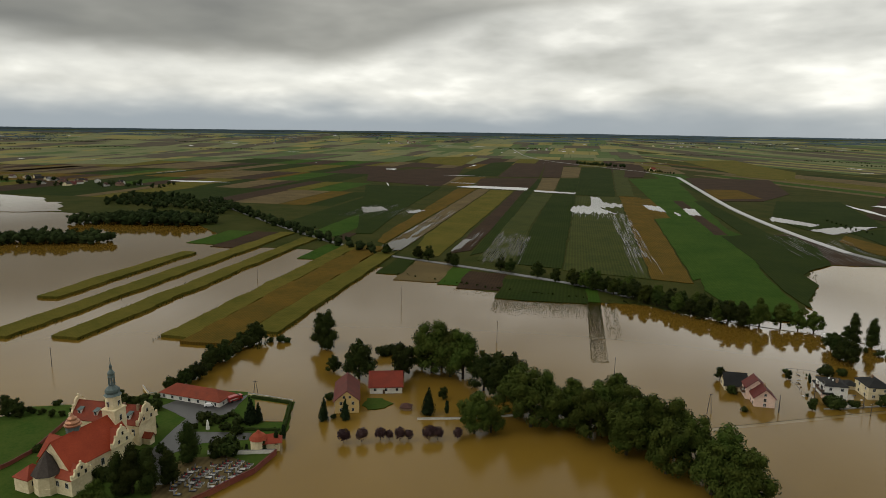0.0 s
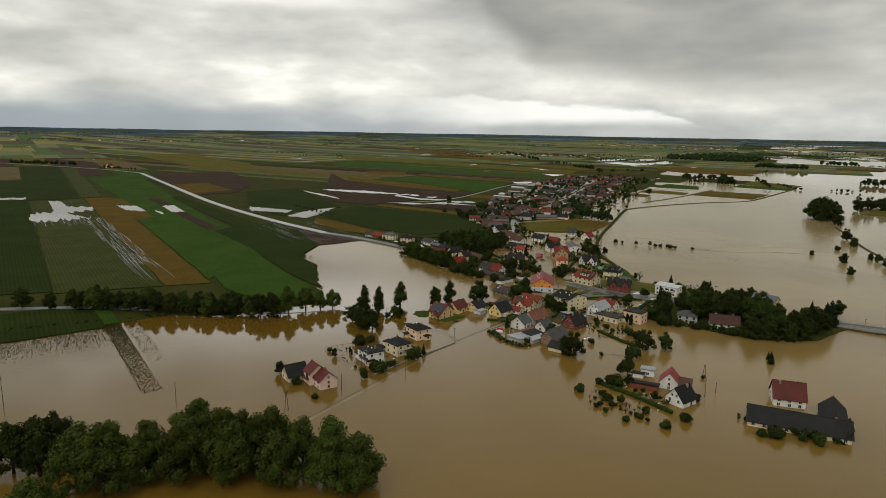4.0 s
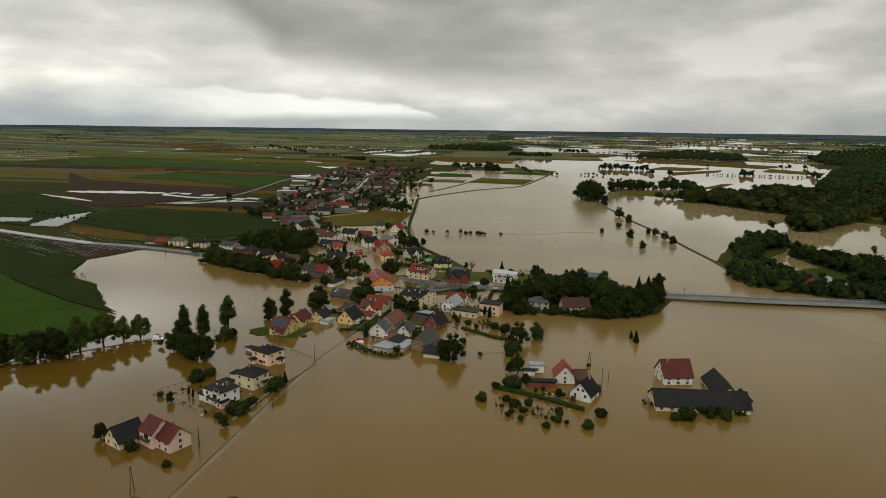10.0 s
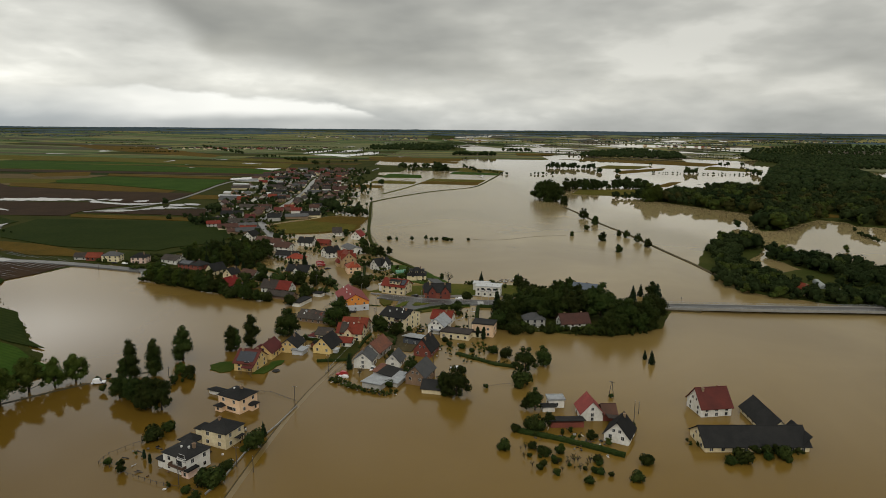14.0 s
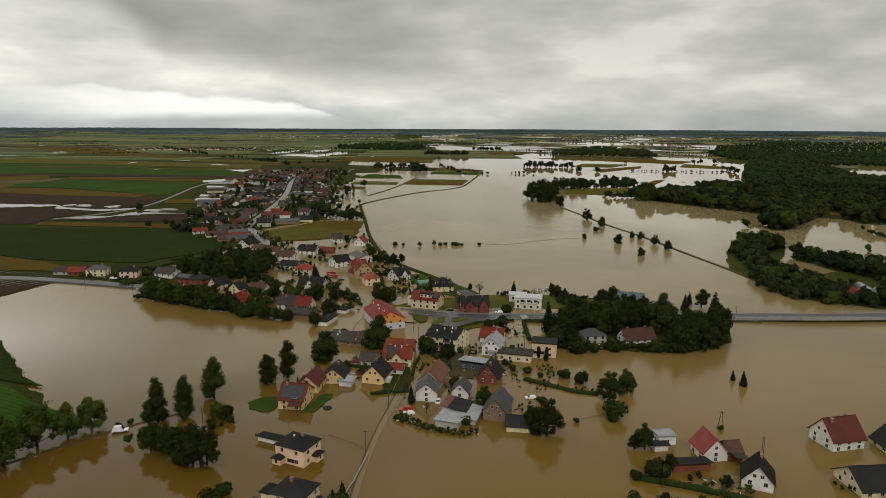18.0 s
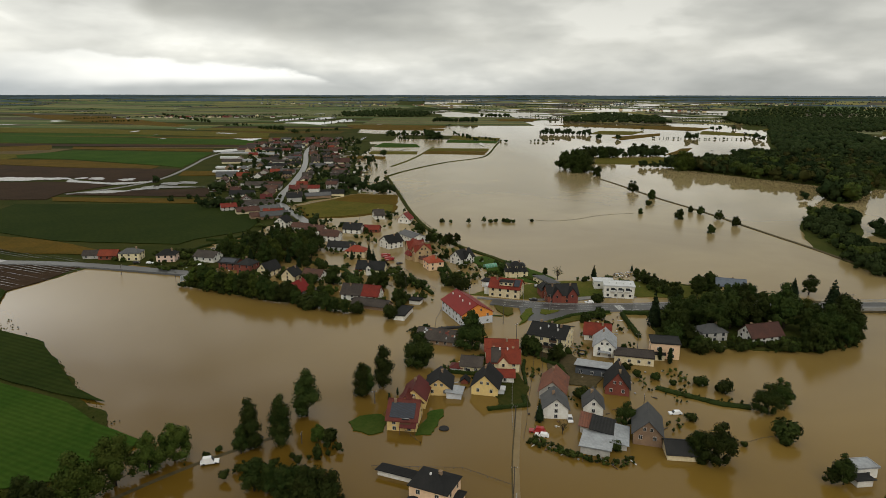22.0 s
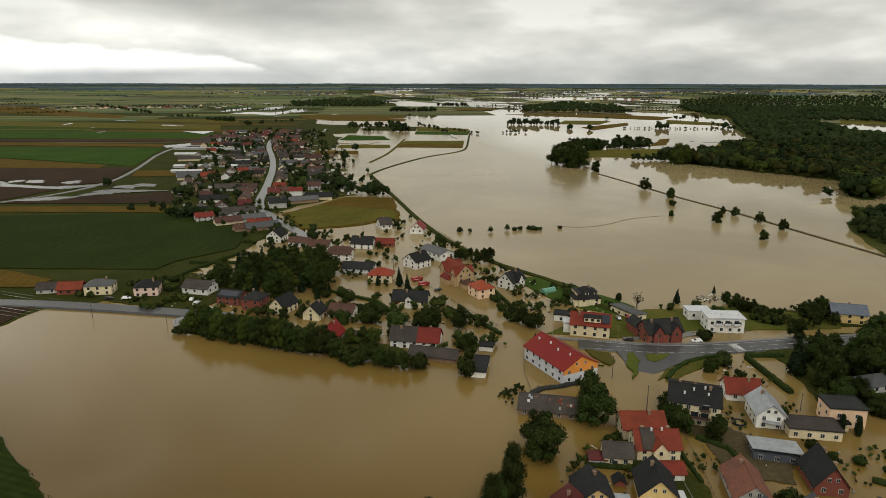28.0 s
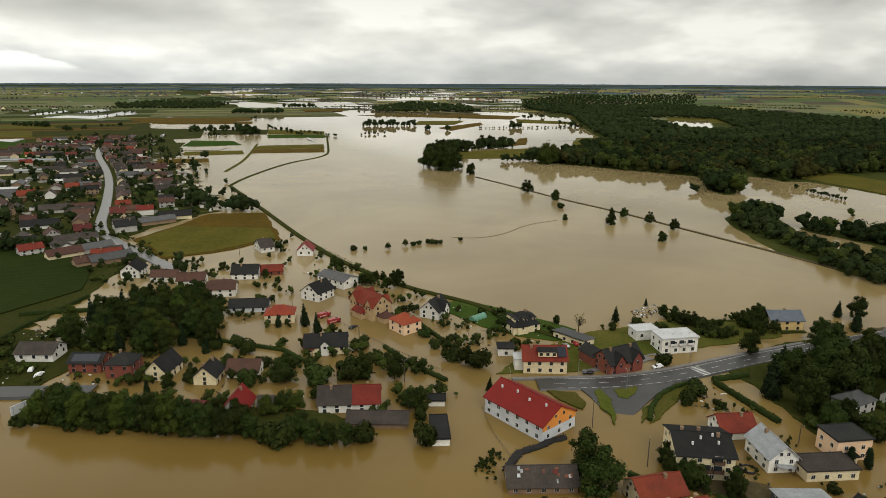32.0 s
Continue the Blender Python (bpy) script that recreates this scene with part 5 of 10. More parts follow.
def tree(kind, x, y, h, where="", variants=3, z=0.0):
    """One tree of that kind, h metres high. where: words on what it stands in."""
    v = RNG.randrange(variants)
    leaf, full, label, cat = TREE_LOOK[kind]
    if kind in ("broad", "light") and where in ("on the low bank across the flood", "in a clump in the flood", "in a flooded garden", "standing in flood water"):
        # the flood stands up to the lowest boughs
        z, h = z - 0.13 * h, 1.13 * h
    s = h / full
    m = pose(x, y, z, 0, 0, RNG.uniform(0, 360)) @ Matrix.Diagonal((s * RNG.uniform(0.88, 1.12), s * RNG.uniform(0.88, 1.12), s, 1))
    words = label + (" " + where if where else "")
    if (kind, v) in TREES:
        ob = copy_thing(TREES[kind, v], Matrix.Identity(4))
        ob.matrix_basis = m
    else:
        ob = new("shrub" if kind == "shrub" else "tree")
        bm, tr = tree_kind(kind, v)
        part("trunk", tr, BARK, ob)
        part("crown", bm, leaf, ob)
        ob.matrix_basis = m
        TREES[kind, v] = ob
    return tagged(ob, words, cat, "trees" if cat == "tree" else "shrubs")


def hedge(line, width=1.3, height=1.6, label="clipped dense green hedge", material=HEDGE):
    """A hedge with an uneven top along a line."""
    bm = bmesh.new()
    pts = []
    for (ax, ay), (bx, by) in zip(line, line[1:]):
        n = max(1, int(math.hypot(bx - ax, by - ay) / 0.8))
        pts += [(ax + (bx - ax) * i / n, ay + (by - ay) * i / n) for i in range(n)]
    pts.append(line[-1])
    rows = []
    for i, (x, y) in enumerate(pts):
        a, b = pts[max(i - 1, 0)], pts[min(i + 1, len(pts) - 1)]
        d = Vector((b[0] - a[0], b[1] - a[1])).normalized()
        nx, ny = -d.y, d.x
        k = 1 + 0.3 * noise.noise((x * 0.6, y * 0.6, 3))
        w, h = width / 2 * k, height * (1 + 0.22 * noise.noise((x * 0.7, y * 0.7, 9)))
        rows.append([bm.verts.new((x + nx * w * f, y + ny * w * f, z)) for f, z in ((1, -1), (1.15, h * 0.5), (0.8, h * 0.93), (0, h), (-0.8, h * 0.93), (-1.15, h * 0.5), (-1, -1))])
    for a, b in zip(rows, rows[1:]):
        for k in range(6):
            bm.faces.new((a[k], a[k + 1], b[k + 1], b[k]))
    bm.faces.new(rows[0]), bm.faces.new(rows[-1][::-1])
    rng = random.Random(len(pts))
    for r in rows:
        for _ in range(5):
            p = r[rng.randrange(1, 6)].co + Vector((rng.uniform(-0.3, 0.3), rng.uniform(-0.3, 0.3), rng.uniform(-0.1, 0.15)))
            k = rng.uniform(0.12, 0.26)
            a = Vector((rng.uniform(-1, 1), rng.uniform(-1, 1), rng.uniform(-0.6, 0.6))).normalized()
            b = a.orthogonal().normalized()
            bm.faces.new([bm.verts.new(p + a * k), bm.verts.new(p + b * k), bm.verts.new(p - a * k), bm.verts.new(p - b * k)])
    return tagged(link_mesh("hedge", bm, material), label, "hedge", "hedges")


# ---- kits: houses ----
def unit_window():
    bm = bmesh.new()
    box(bm, -0.5, -0.07, -0.5, 0.5, 0.03, 0.5)
    me = bpy.data.meshes.new("window")
    bm.to_mesh(me), bm.free()
    me.materials.append(FRAME)
    bm = bmesh.new()
    box(bm, -0.45, -0.085, -0.45, -0.03, -0.07, 0.45)
    box(bm, 0.03, -0.085, -0.45, 0.45, -0.07, 0.45)
    pane = bpy.data.meshes.new("pane")
    bm.to_mesh(pane), bm.free()
    pane.materials.append(GLASS)
    return me, pane


WINDOW, PANE = unit_window()


def plain_window():
    """Frame and inset glass in one piece, for houses further off."""
    bm = bmesh.new()
    box(bm, -0.5, -0.07, -0.5, 0.5, 0.03, 0.5)
    f = [f for f in bm.faces if f.calc_center_median().y < -0.06][0]
    bmesh.ops.inset_region(bm, faces=[f], thickness=0.055, depth=-0.02)
    f.material_index = 1
    me = bpy.data.meshes.new("window")
    bm.to_mesh(me), bm.free()
    me.materials.append(FRAME), me.materials.append(GLASS)
    return me


PLAIN = plain_window()


def unit_box(name, material):
    bm = bmesh.new()
    box(bm, -0.5, -0.5, 0, 0.5, 0.5, 1)
    bmesh.ops.bevel(bm, geom=bm.edges[:], offset=0.03, segments=1, affect="EDGES")
    me = bpy.data.meshes.new(name)
    bm.to_mesh(me), bm.free()
    me.materials.append(material)
    return me


def unit_chimney():
    bm = bmesh.new()
    box(bm, -0.4, -0.4, -1.2, 0.4, 0.4, 1.0)
    box(bm, -0.48, -0.48, 1.0, 0.48, 0.48, 1.15)
    tube(bm, (0, 0, 1.15), (0, 0, 1.4), 0.16, 0.14)
    me = bpy.data.meshes.new("chimney")
    bm.to_mesh(me), bm.free()
    me.materials.append(WALLS["oldbrick"])
    return me


CHIMNEY = unit_chimney()
DOOR = unit_box("door", WOOD)
SKYLIGHT = unit_box("skylight", GLASS)


def window(parent, x, y, z, rz, w=1.2, h=1.35):
    if parent.location.x > 300:
        return put("window", PLAIN, parent, x, y, z, rz, (w, 1, h))
    o = put("window", WINDOW, parent, x, y, z, rz, (w, 1, h))
    put("pane", PANE, o)
    return o


def roof_mesh(L, W, eave, ridge, style, over=0.65):
    """Roof plates; the ridge runs along x."""
    bm = bmesh.new()
    l, w = L / 2 + over, W / 2 + over
    drop = (ridge - eave) * over / (W / 2)
    e = eave - drop
    if style == "gable":
        for s in (1, -1):
            q = [(-l, -s * w, e), (l, -s * w, e), (l, 0, ridge), (-l, 0, ridge)]
            slab(bm, q if s > 0 else q[::-1], 0.22)
        tube(bm, (-l, 0, ridge + 0.02), (l, 0, ridge + 0.02), 0.14, 0.14, 5)
    elif style == "half":
        k = min(W * 0.28, L * 0.3)
        zk = eave + (ridge - eave) * 0.55
        yk = W / 2 * (1 - 0.55)
        for s in (1, -1):
            q = [(-l, -s * w, e), (l, -s * w, e), (l, -s * yk, zk), (l - k, 0, ridge), (-l + k, 0, ridge), (-l, -s * yk, zk)]
            slab(bm, q if s > 0 else q[::-1], 0.2)
            q = [(s * l, -s * yk, zk), (s * l, s * yk, zk), (s * (l - k), 0, ridge)]
            slab(bm, q, 0.2)
    elif style == "hip":
        k = min(w, l - 0.4) if L > W * 1.15 else l - 0.3
        for s in (1, -1):
            q = [(-l, -s * w, e), (l, -s * w, e), (l - k, 0, ridge), (-l + k, 0, ridge)]
            slab(bm, q if s > 0 else q[::-1], 0.2)
            q = [(s * l, -s * w, e), (s * l, s * w, e), (s * (l - k), 0, ridge)]
            slab(bm, q, 0.2)
    elif style == "lean":
        slab(bm, [(-l, -w, eave), (l, -w, eave), (l, w, ridge), (-l, w, ridge)], 0.22)
    else:
        slab(bm, [(-l, -w, ridge), (l, -w, ridge), (l, w, ridge), (-l, w, ridge)], 0.35)
        for x0, y0, x1, y1 in ((-l, -w, l, -w + 0.25), (-l, w - 0.25, l, w), (-l, -w + 0.25, -l + 0.25, w - 0.25), (l - 0.25, -w + 0.25, l, w - 0.25)):
            box(bm, x0, y0, ridge, x1, y1, ridge + 0.15)
    bmesh.ops.recalc_face_normals(bm, faces=bm.faces)
    return bm


def wall_mesh(L, W, eave, ridge, style, base):
    bm = bmesh.new()
    l, w = L / 2, W / 2
    if style in ("gable", "half"):
        top = ridge - 0.25 if style == "gable" else eave + (ridge - eave) * 0.55 - 0.2
        yk = 0 if style == "gable" else w * 0.45
        ring = [(-w, base), (w, base), (w, eave - 0.12), (yk, top), (-w, eave - 0.12)] if yk == 0 else [(-w, base), (w, base), (w, eave - 0.12), (yk, top), (-yk, top), (-w, eave - 0.12)]
        a = [bm.verts.new((-l, y, z)) for y, z in ring]
        b = [bm.verts.new((l, y, z)) for y, z in ring]
        bm.faces.new(a[::-1]), bm.faces.new(b)
        n = len(ring)
        for i in range(n):
            bm.faces.new((a[i], a[(i + 1) % n], b[(i + 1) % n], b[i]))
    else:
        t = eave - 0.12 if style != "flat" else ridge - 0.36
        box(bm, -l, -w, base, l, w, t)
    bmesh.ops.recalc_face_normals(bm, faces=bm.faces)
    return bm


FOOT = []


def built(x, y, gap=0.8):
    """Whether a place lies under or close to a house."""
    for hx, hy, a, l, w in FOOT:
        dx, dy = x - hx, y - hy
        if abs(dx) < 30 and abs(dy) < 30 and abs(dx * math.cos(a) + dy * math.sin(a)) < l + gap and abs(-dx * math.sin(a) + dy * math.cos(a)) < w + gap:
            return True
    return False


def house(x, y, rot, L, W, eave, ridge, roof, wall, label, style="gable", floors=2, chimneys=1, windows=True, name="house", category="house", base=-1.2, dormers=0, solar=0, skylights=0, sides="all", wall2=None, roof2=None, half=1, group="houses"):
    """A building: walls, roof, chimney, door and windows. Its ridge runs along rot; eave and ridge are heights above the water."""
    ob = thing(name, x, y, 0, rot, label, category, group)
    eave, ridge = eave * 0.92, ridge * 0.97
    FOOT.append((x, y, radians(rot), L / 2, W / 2))
    part("wall", wall_mesh(L, W, eave, ridge, style, base), WALLS[wall], ob)
    part("roof", roof_mesh(L, W, eave, ridge, style, 0.4 if style in ("hip", "flat") else 0.6), ROOFS[roof], ob)
    rng = random.Random(int(x * 7 + y * 13))
    slope = (ridge - eave) / (W / 2)
    for i in range(chimneys):
        px, py = (rng.uniform(-0.3, 0.3) if chimneys == 1 else -0.3 + 0.6 * i / (chimneys - 1)) * L, rng.choice((-1, 1)) * W * 0.08
        put("chimney", CHIMNEY, ob, px, py, ridge - abs(py) * slope * (style != "flat") - 0.1)
    if windows:
        fh = min(2.9, (eave - 0.2) / floors)
        for f in range(floors):
            z = eave - 0.35 - fh * (floors - 1 - f) - fh * 0.42
            if z < 0.8:
                continue
            n = max(1, int(L / 3.7))
            for i in range(n):
                px = -L / 2 + L * (i + 0.5) / n + rng.uniform(-0.15, 0.15)
                for s in (-1, 1):
                    if sides in ("all", "front" if s < 0 else "back"):
                        window(ob, px, s * (W / 2 + 0.01), z, 0 if s < 0 else 180)
            n = max(1, int(W / 4.2))
            for i in range(n):
                py = -W / 2 + W * (i + 0.5) / n
                for s in (-1, 1):
                    window(ob, s * (L / 2 + 0.01), py, z, 90 * s, 1.1)
        if style in ("gable", "half") and ridge - eave > 2.4:
            for s in (-1, 1):
                for py in ((-W * 0.12, W * 0.12) if W > 8 else (0,)):
                    window(ob, s * (L / 2 + 0.01), py, eave + (ridge - eave) * 0.28, 90 * s, 0.95, 1.1)
        put("door", DOOR, ob, rng.uniform(-0.2, 0.2) * L, -W / 2 - 0.01, -0.6, 0, (1.05, 0.12, 2.3))
    if wall2:
        for s in (-1, 1):
            bm = bmesh.new()
            a = [bm.verts.new((s * (L / 2 + 0.05), y, z)) for y, z in ((-W / 2, eave - 2.2), (W / 2, eave - 2.2), (W / 2, eave - 0.15), (0, ridge - 0.3), (-W / 2, eave - 0.15))]
            b = [bm.verts.new((v.co.x - s * 0.1, v.co.y, v.co.z)) for v in a]
            bm.faces.new(a), bm.faces.new(b[::-1])
            for i in range(5):
                bm.faces.new((a[i], b[i], b[(i + 1) % 5], a[(i + 1) % 5]))
            bmesh.ops.recalc_face_normals(bm, faces=bm.faces)
            part("gable_cladding", bm, WALLS[wall2], ob, wall2 + " painted gable")
    if roof2:
        bm = roof_mesh(L / 2 + 0.3, W, eave + 0.05, ridge + 0.05, style)
        bm.transform(pose(half * (L / 4 - 0.1), 0, 0))
        part("roof", bm, ROOFS[roof2], ob, "second roof half in another colour")
    tilt = math.degrees(math.atan(slope))
    for i in range(dormers):
        px = -L / 2 + L * (i + 0.5) / dormers
        for s in (-1, 1):
            bm = bmesh.new()
            zc = eave + (ridge - eave) * 0.35
            y0 = s * W * 0.36
            box(bm, px - 0.8, min(y0, s * 0.6), zc - 0.8, px + 0.8, max(y0, s * 0.6), zc + 0.9)
            d = part("dormer", bm, WALLS[wall], ob)
            bm = bmesh.new()
            slab(bm, [(px - 1.05, y0 + s * 0.3, zc + 0.95), (px + 1.05, y0 + s * 0.3, zc + 0.95), (px + 1.05, 0, zc + 1.35), (px - 1.05, 0, zc + 1.35)][::s], 0.15)
            bmesh.ops.recalc_face_normals(bm, faces=bm.faces)
            part("roof", bm, ROOFS[roof], d)
            put("window", PLAIN, d, px, y0 + s * 0.01, zc + 0.1, 0 if s < 0 else 180, (1.1, 1, 1.1))
    for i in range(skylights):
        px = -L / 2 + L * (i + 0.5) / skylights
        put("skylight", SKYLIGHT, ob, px, -W * 0.25, eave + slope * W * 0.25 + 0.02, 0, (0.8, 1.1, 0.09), tilt)
    for s in {1: (-1,), 2: (1,), 3: (-1, 1)}.get(solar, ()):
        bm = bmesh.new()
        q = [(-L * 0.42, s * W * 0.47, eave + slope * W * 0.03 + 0.16), (L * 0.42, s * W * 0.47, eave + slope * W * 0.03 + 0.16), (L * 0.42, s * W * 0.1, eave + slope * W * 0.4 + 0.16), (-L * 0.42, s * W * 0.1, eave + slope * W * 0.4 + 0.16)]
        slab(bm, q if s < 0 else q[::-1], 0.08)
        bmesh.ops.recalc_face_normals(bm, faces=bm.faces)
        part("solar_panel", bm, SOLAR, ob, "blue-black solar panels")
    return ob

# ---- the houses by the drowned lane ----
house(-76.4, 250.5, 109, 19, 9.3, 6.0, 9.6, "maroon", "yellow", "yellow rendered house with a faded red tiled roof", chimneys=0)
house(-65.8, 270, 16, 13.6, 14, 3.6, 7.6, "red", "white", "low hall with a broad red tiled roof", "gable", 1, 0)
PINK = house(90.6, 289.2, 89, 7.4, 8.0, 4.6, 8.0, "maroon", "pink", "pink rendered house with a red tiled roof standing in flood water", "gable", 2, 1, skylights=2)
house(83, 305, 0, 9, 8.5, 3.2, 7.2, "dark", "cream", "small barn with a black roof beside a pink house", "gable", 1, 0)
VILLA_WHITE = house(122.6, 306.5, 90, 10.4, 9.0, 6.4, 7.6, "dark", "white", "white flat-pitched villa with balconies standing in flood water", "hip", 2, 1)
VILLA_CREAM = house(139.9, 309.4, 95, 10.2, 8.8, 6.3, 8.8, "dark", "cream", "cream villa with a dark hipped roof standing in flood water", "hip", 2, 1)
VILLA_PEACH = house(161.9, 325.1, 90, 10.8, 9.0, 6.4, 8.0, "dark", "peach", "peach rendered villa with a dark hipped roof in flood water", "hip", 2, 1)
SOLAR_HOUSE = house(195.2, 351.6, 107, 9.5, 12, 4.4, 8.4, "maroon", "yellow", "yellow house with solar panels on a red roof", "gable", 2, 2, solar=2)
house(210, 355, 17, 11, 8, 4.0, 7.4, "maroon", "yellow", "yellow wing with a maroon tiled roof", "gable", 1, 1)
house(221.6, 351.4, 20, 10.3, 9, 3.4, 6.8, "dark", "yellow", "yellow bungalow with a grey tiled roof", "gable", 1, 1)
house(229, 336.0, 12, 11, 9.4, 3.8, 8.2, "dark", "yellow", "yellow house with a steep dark roof", "gable", 1, 1)
house(259.8, 341.4, 110, 12.8, 9.6, 4.6, 7.6, "red", "cream", "cream house with a red tiled roof", "gable", 2, 1)
BAY_HOUSE = house(249.5, 337.0, 110, 12.4, 9, 4.6, 8.0, "red", "cream", "cream house with a red roof and a gabled bay", "gable", 2, 2)
house(239.1, 332.5, 110, 6.4, 6, 3.0, 4.4, "red", "white", "small white outbuilding with a red roof", "gable", 1, 0)
LOW_HOUSE = house(242.1, 347.0, 103, 7.8, 8, 3.8, 6.0, "eternit", "cream", "low outbuilding with a dark sheet roof", "gable", 1, 0)
OLD_BARN = house(263.6, 370.7, 98, 18.5, 9, 2.8, 6.0, "eternit", "oldbrick", "old barn with a patched dark roof in flood water", "gable", 1, 0)
HALL = house(298.5, 372.8, 46, 25, 15.5, 6.2, 10.2, "bright", "bluegrey", "large blue-grey hall with a bright red roof and orange gable", "gable", 2, 0, wall2="orange")
FLATS = house(277.9, 325.8, 90, 15.3, 16, 8.2, 10.6, "dark", "cream", "big cream apartment house with a dark low-pitched roof", "gable", 3, 3)
house(297, 310.0, 101, 11, 9.0, 3.4, 6.8, "red", "white", "white house with a red tiled roof", "gable", 1, 1)
OLD_WHITE = house(282.0, 304.0, 10, 12.3, 8.6, 5.2, 8.6, "metal", "white", "old white house with a rusty metal roof", "gable", 2, 1)
CUBE = house(288.5, 281.2, 103, 11, 8.5, 6.2, 7.0, "dark", "peach", "peach cube house with a flat grey roof", "flat", 2, 0)
house(277.3, 291.5, 100, 15, 8, 3.2, 3.6, "eternit", "cream", "long low outbuilding with a flat grey roof", "flat", 1, 0)
house(260, 304, 95, 12.5, 8.5, 2.9, 4.2, "metal", "slate", "dark grey workshop with a pale metal sheet roof", "lean", 1, 0)
house(237.3, 313.4, 10, 14, 9, 3.6, 7.4, "rust", "grey", "long house with a brown-red roof", "gable", 1, 1)
house(249.2, 293.2, 10, 11.6, 8.4, 3.6, 9.0, "dark", "brick", "brick house with a steep black roof", "gable", 1, 2)
house(222, 309, 20, 9, 8, 4.4, 7.6, "grey", "white", "white house with a grey roof behind a yard", "gable", 2, 1)
house(229.4, 297.8, 14, 8, 6.4, 3.4, 6.6, "grey", "white", "small white house with a grey roof", "gable", 1, 1)
house(215.6, 291.8, 5, 9, 6.4, 2.6, 3.3, "dark", "grey", "lean-to shed with dark clear sheets", "lean", 1, 0, False)
house(205.8, 291.6, 95, 8.4, 10, 2.4, 2.9, "metal", "grey", "shed with a pale sheet roof", "lean", 1, 0, False)
house(219.3, 278.8, 9, 12.6, 8.4, 4.6, 8.6, "grey", "oldbrick", "old brick barn with a grey roof", "gable", 1, 0)
house(212.8, 268.3, 108, 9, 8.5, 2.6, 4.6, "dark", "cream", "small shed with a dark roof in flood water", "gable", 1, 0, False)
house(316.3, 264.9, 122, 11.4, 8, 4.8, 7.2, "grey", "grey", "grey house among dense trees", "hip", 2, 1)
house(322.8, 244.9, 129, 15.7, 9, 4.2, 8.2, "brown", "white", "white house with a brown tiled roof among trees", "gable", 2, 2)
# the farm in the flood
house(208.6, 192.8, 0, 9.2, 8.4, 3.4, 8.0, "dark", "white", "white gabled house with a dark roof in flood water", "gable", 2, 1)
FADED = house(220.2, 206.8, 31, 8.5, 8, 3.8, 8.0, "rose", "white", "old house with a faded red roof in flood water", "gable", 2, 0)
house(223, 220.8, 121, 6, 4.4, 3.2, 3.6, "metal", "white", "small white flat-roofed outbuilding in flood water", "flat", 1, 0)
house(209, 212, 121, 12, 4.5, 2.2, 3.0, "dark", "brick", "low shed with a dark sheet roof in flood water", "lean", 1, 0, False)
house(247.6, 168.4, 127, 12.0, 10.6, 4.2, 9.8, "maroon", "white", "white farmhouse with a maroon tiled roof in flood water", "gable", 2, 2)
BARN = house(226.4, 153.4, 119.7, 35, 12.5, 2.6, 6.8, "dark", "cream", "long dark-roofed barn overgrown with ivy in flood water", "gable", 1, 0)
house(245.5, 149.0, 27, 21, 9, 2.6, 6.7, "dark", "cream", "dark-roofed barn wing in flood water", "gable", 1, 0)
# along the main road and the drowned street
house(300.4, 432.3, 100, 19.9, 9, 4.0, 8.0, "red", "white", "long white house half red, half dark roofed", "gable", 2, 2, roof2="eternit", half=1)
house(290.6, 420.8, 95, 18.8, 7, 2.4, 4.6, "eternit", "oldbrick", "long low shed with a dark roof by the water", "gable", 1, 0, False)
house(325.9, 562.2, 96, 14.6, 9.9, 4.2, 6.8, "eternit", "white", "white garage building with a dark red and grey roof", "gable", 1, 0)
house(318.9, 536.9, 96, 12, 9, 4.6, 6.6, "dark", "brick", "red house with rows of solar panels on its roof", "gable", 2, 0, solar=2)
house(316.1, 521.6, 96, 9.5, 9.5, 6.2, 8.8, "dark", "brick", "red brick house with a dark hipped roof", "hip", 2, 1)
house(316.8, 506.5, 178, 11.5, 8, 4.2, 8.2, "dark", "cream", "pale yellow house with a steep dark roof", "gable", 2, 0, skylights=4)
house(314.2, 488.0, 5, 9, 8, 3.8, 7.4, "dark", "cream", "cream house with a grey roof", "gable", 2, 2)
house(320.8, 477, 96, 11.5, 8, 3.2, 6.0, "brown", "white", "low white house with a brown tiled roof", "gable", 1, 0)
house(293.3, 468.5, 4, 11, 8, 3.0, 7.4, "bright", "grey", "old house with a bright red roof by the trees", "gable", 1, 1)
house(291.7, 482.2, 90, 6, 6, 2.6, 4.4, "maroon", "grey", "small shed with a red roof", "hip", 1, 0, False)
house(431.8, 471.0, 58, 20, 11, 5.0, 6.6, "grey", "white", "white warehouse with a grey roof in flood water", "gable", 1, 0)
house(409.0, 475.4, 155, 12.1, 11, 5.0, 8.8, "dark", "white", "white house with a dark roof in flood water", "gable", 2, 1)
SCHOOL = house(388.4, 444.0, 49, 18, 10.4, 7.4, 11.8, "red", "ochre", "old brick school with a red tiled roof", "gable", 3, 2)
house(370.4, 424.7, 46, 10.7, 9.6, 5.6, 8.6, "orange", "peach", "orange rendered house with an orange hipped roof", "hip", 2, 1, skylights=2)
NEW_WHITE = house(390.6, 414.0, 160, 12.1, 9.5, 4.6, 8.8, "dark", "white", "new white house with a black roof", "gable", 2, 1)
CREAM_BAY = house(344.6, 452.8, 103, 16.6, 9, 4.2, 7.8, "dark", "cream", "cream house with a dark roof and a central bay", "gable", 1, 1)
house(376.1, 483.1, 103, 13, 9.5, 4.8, 7.6, "orange", "cream", "cream house with an orange tiled roof", "hip", 2, 1)
house(490.3, 507, 10, 11, 9.6, 4.0, 8.4, "bright", "white", "white chapel-like house with a red roof", "gable", 1, 1)
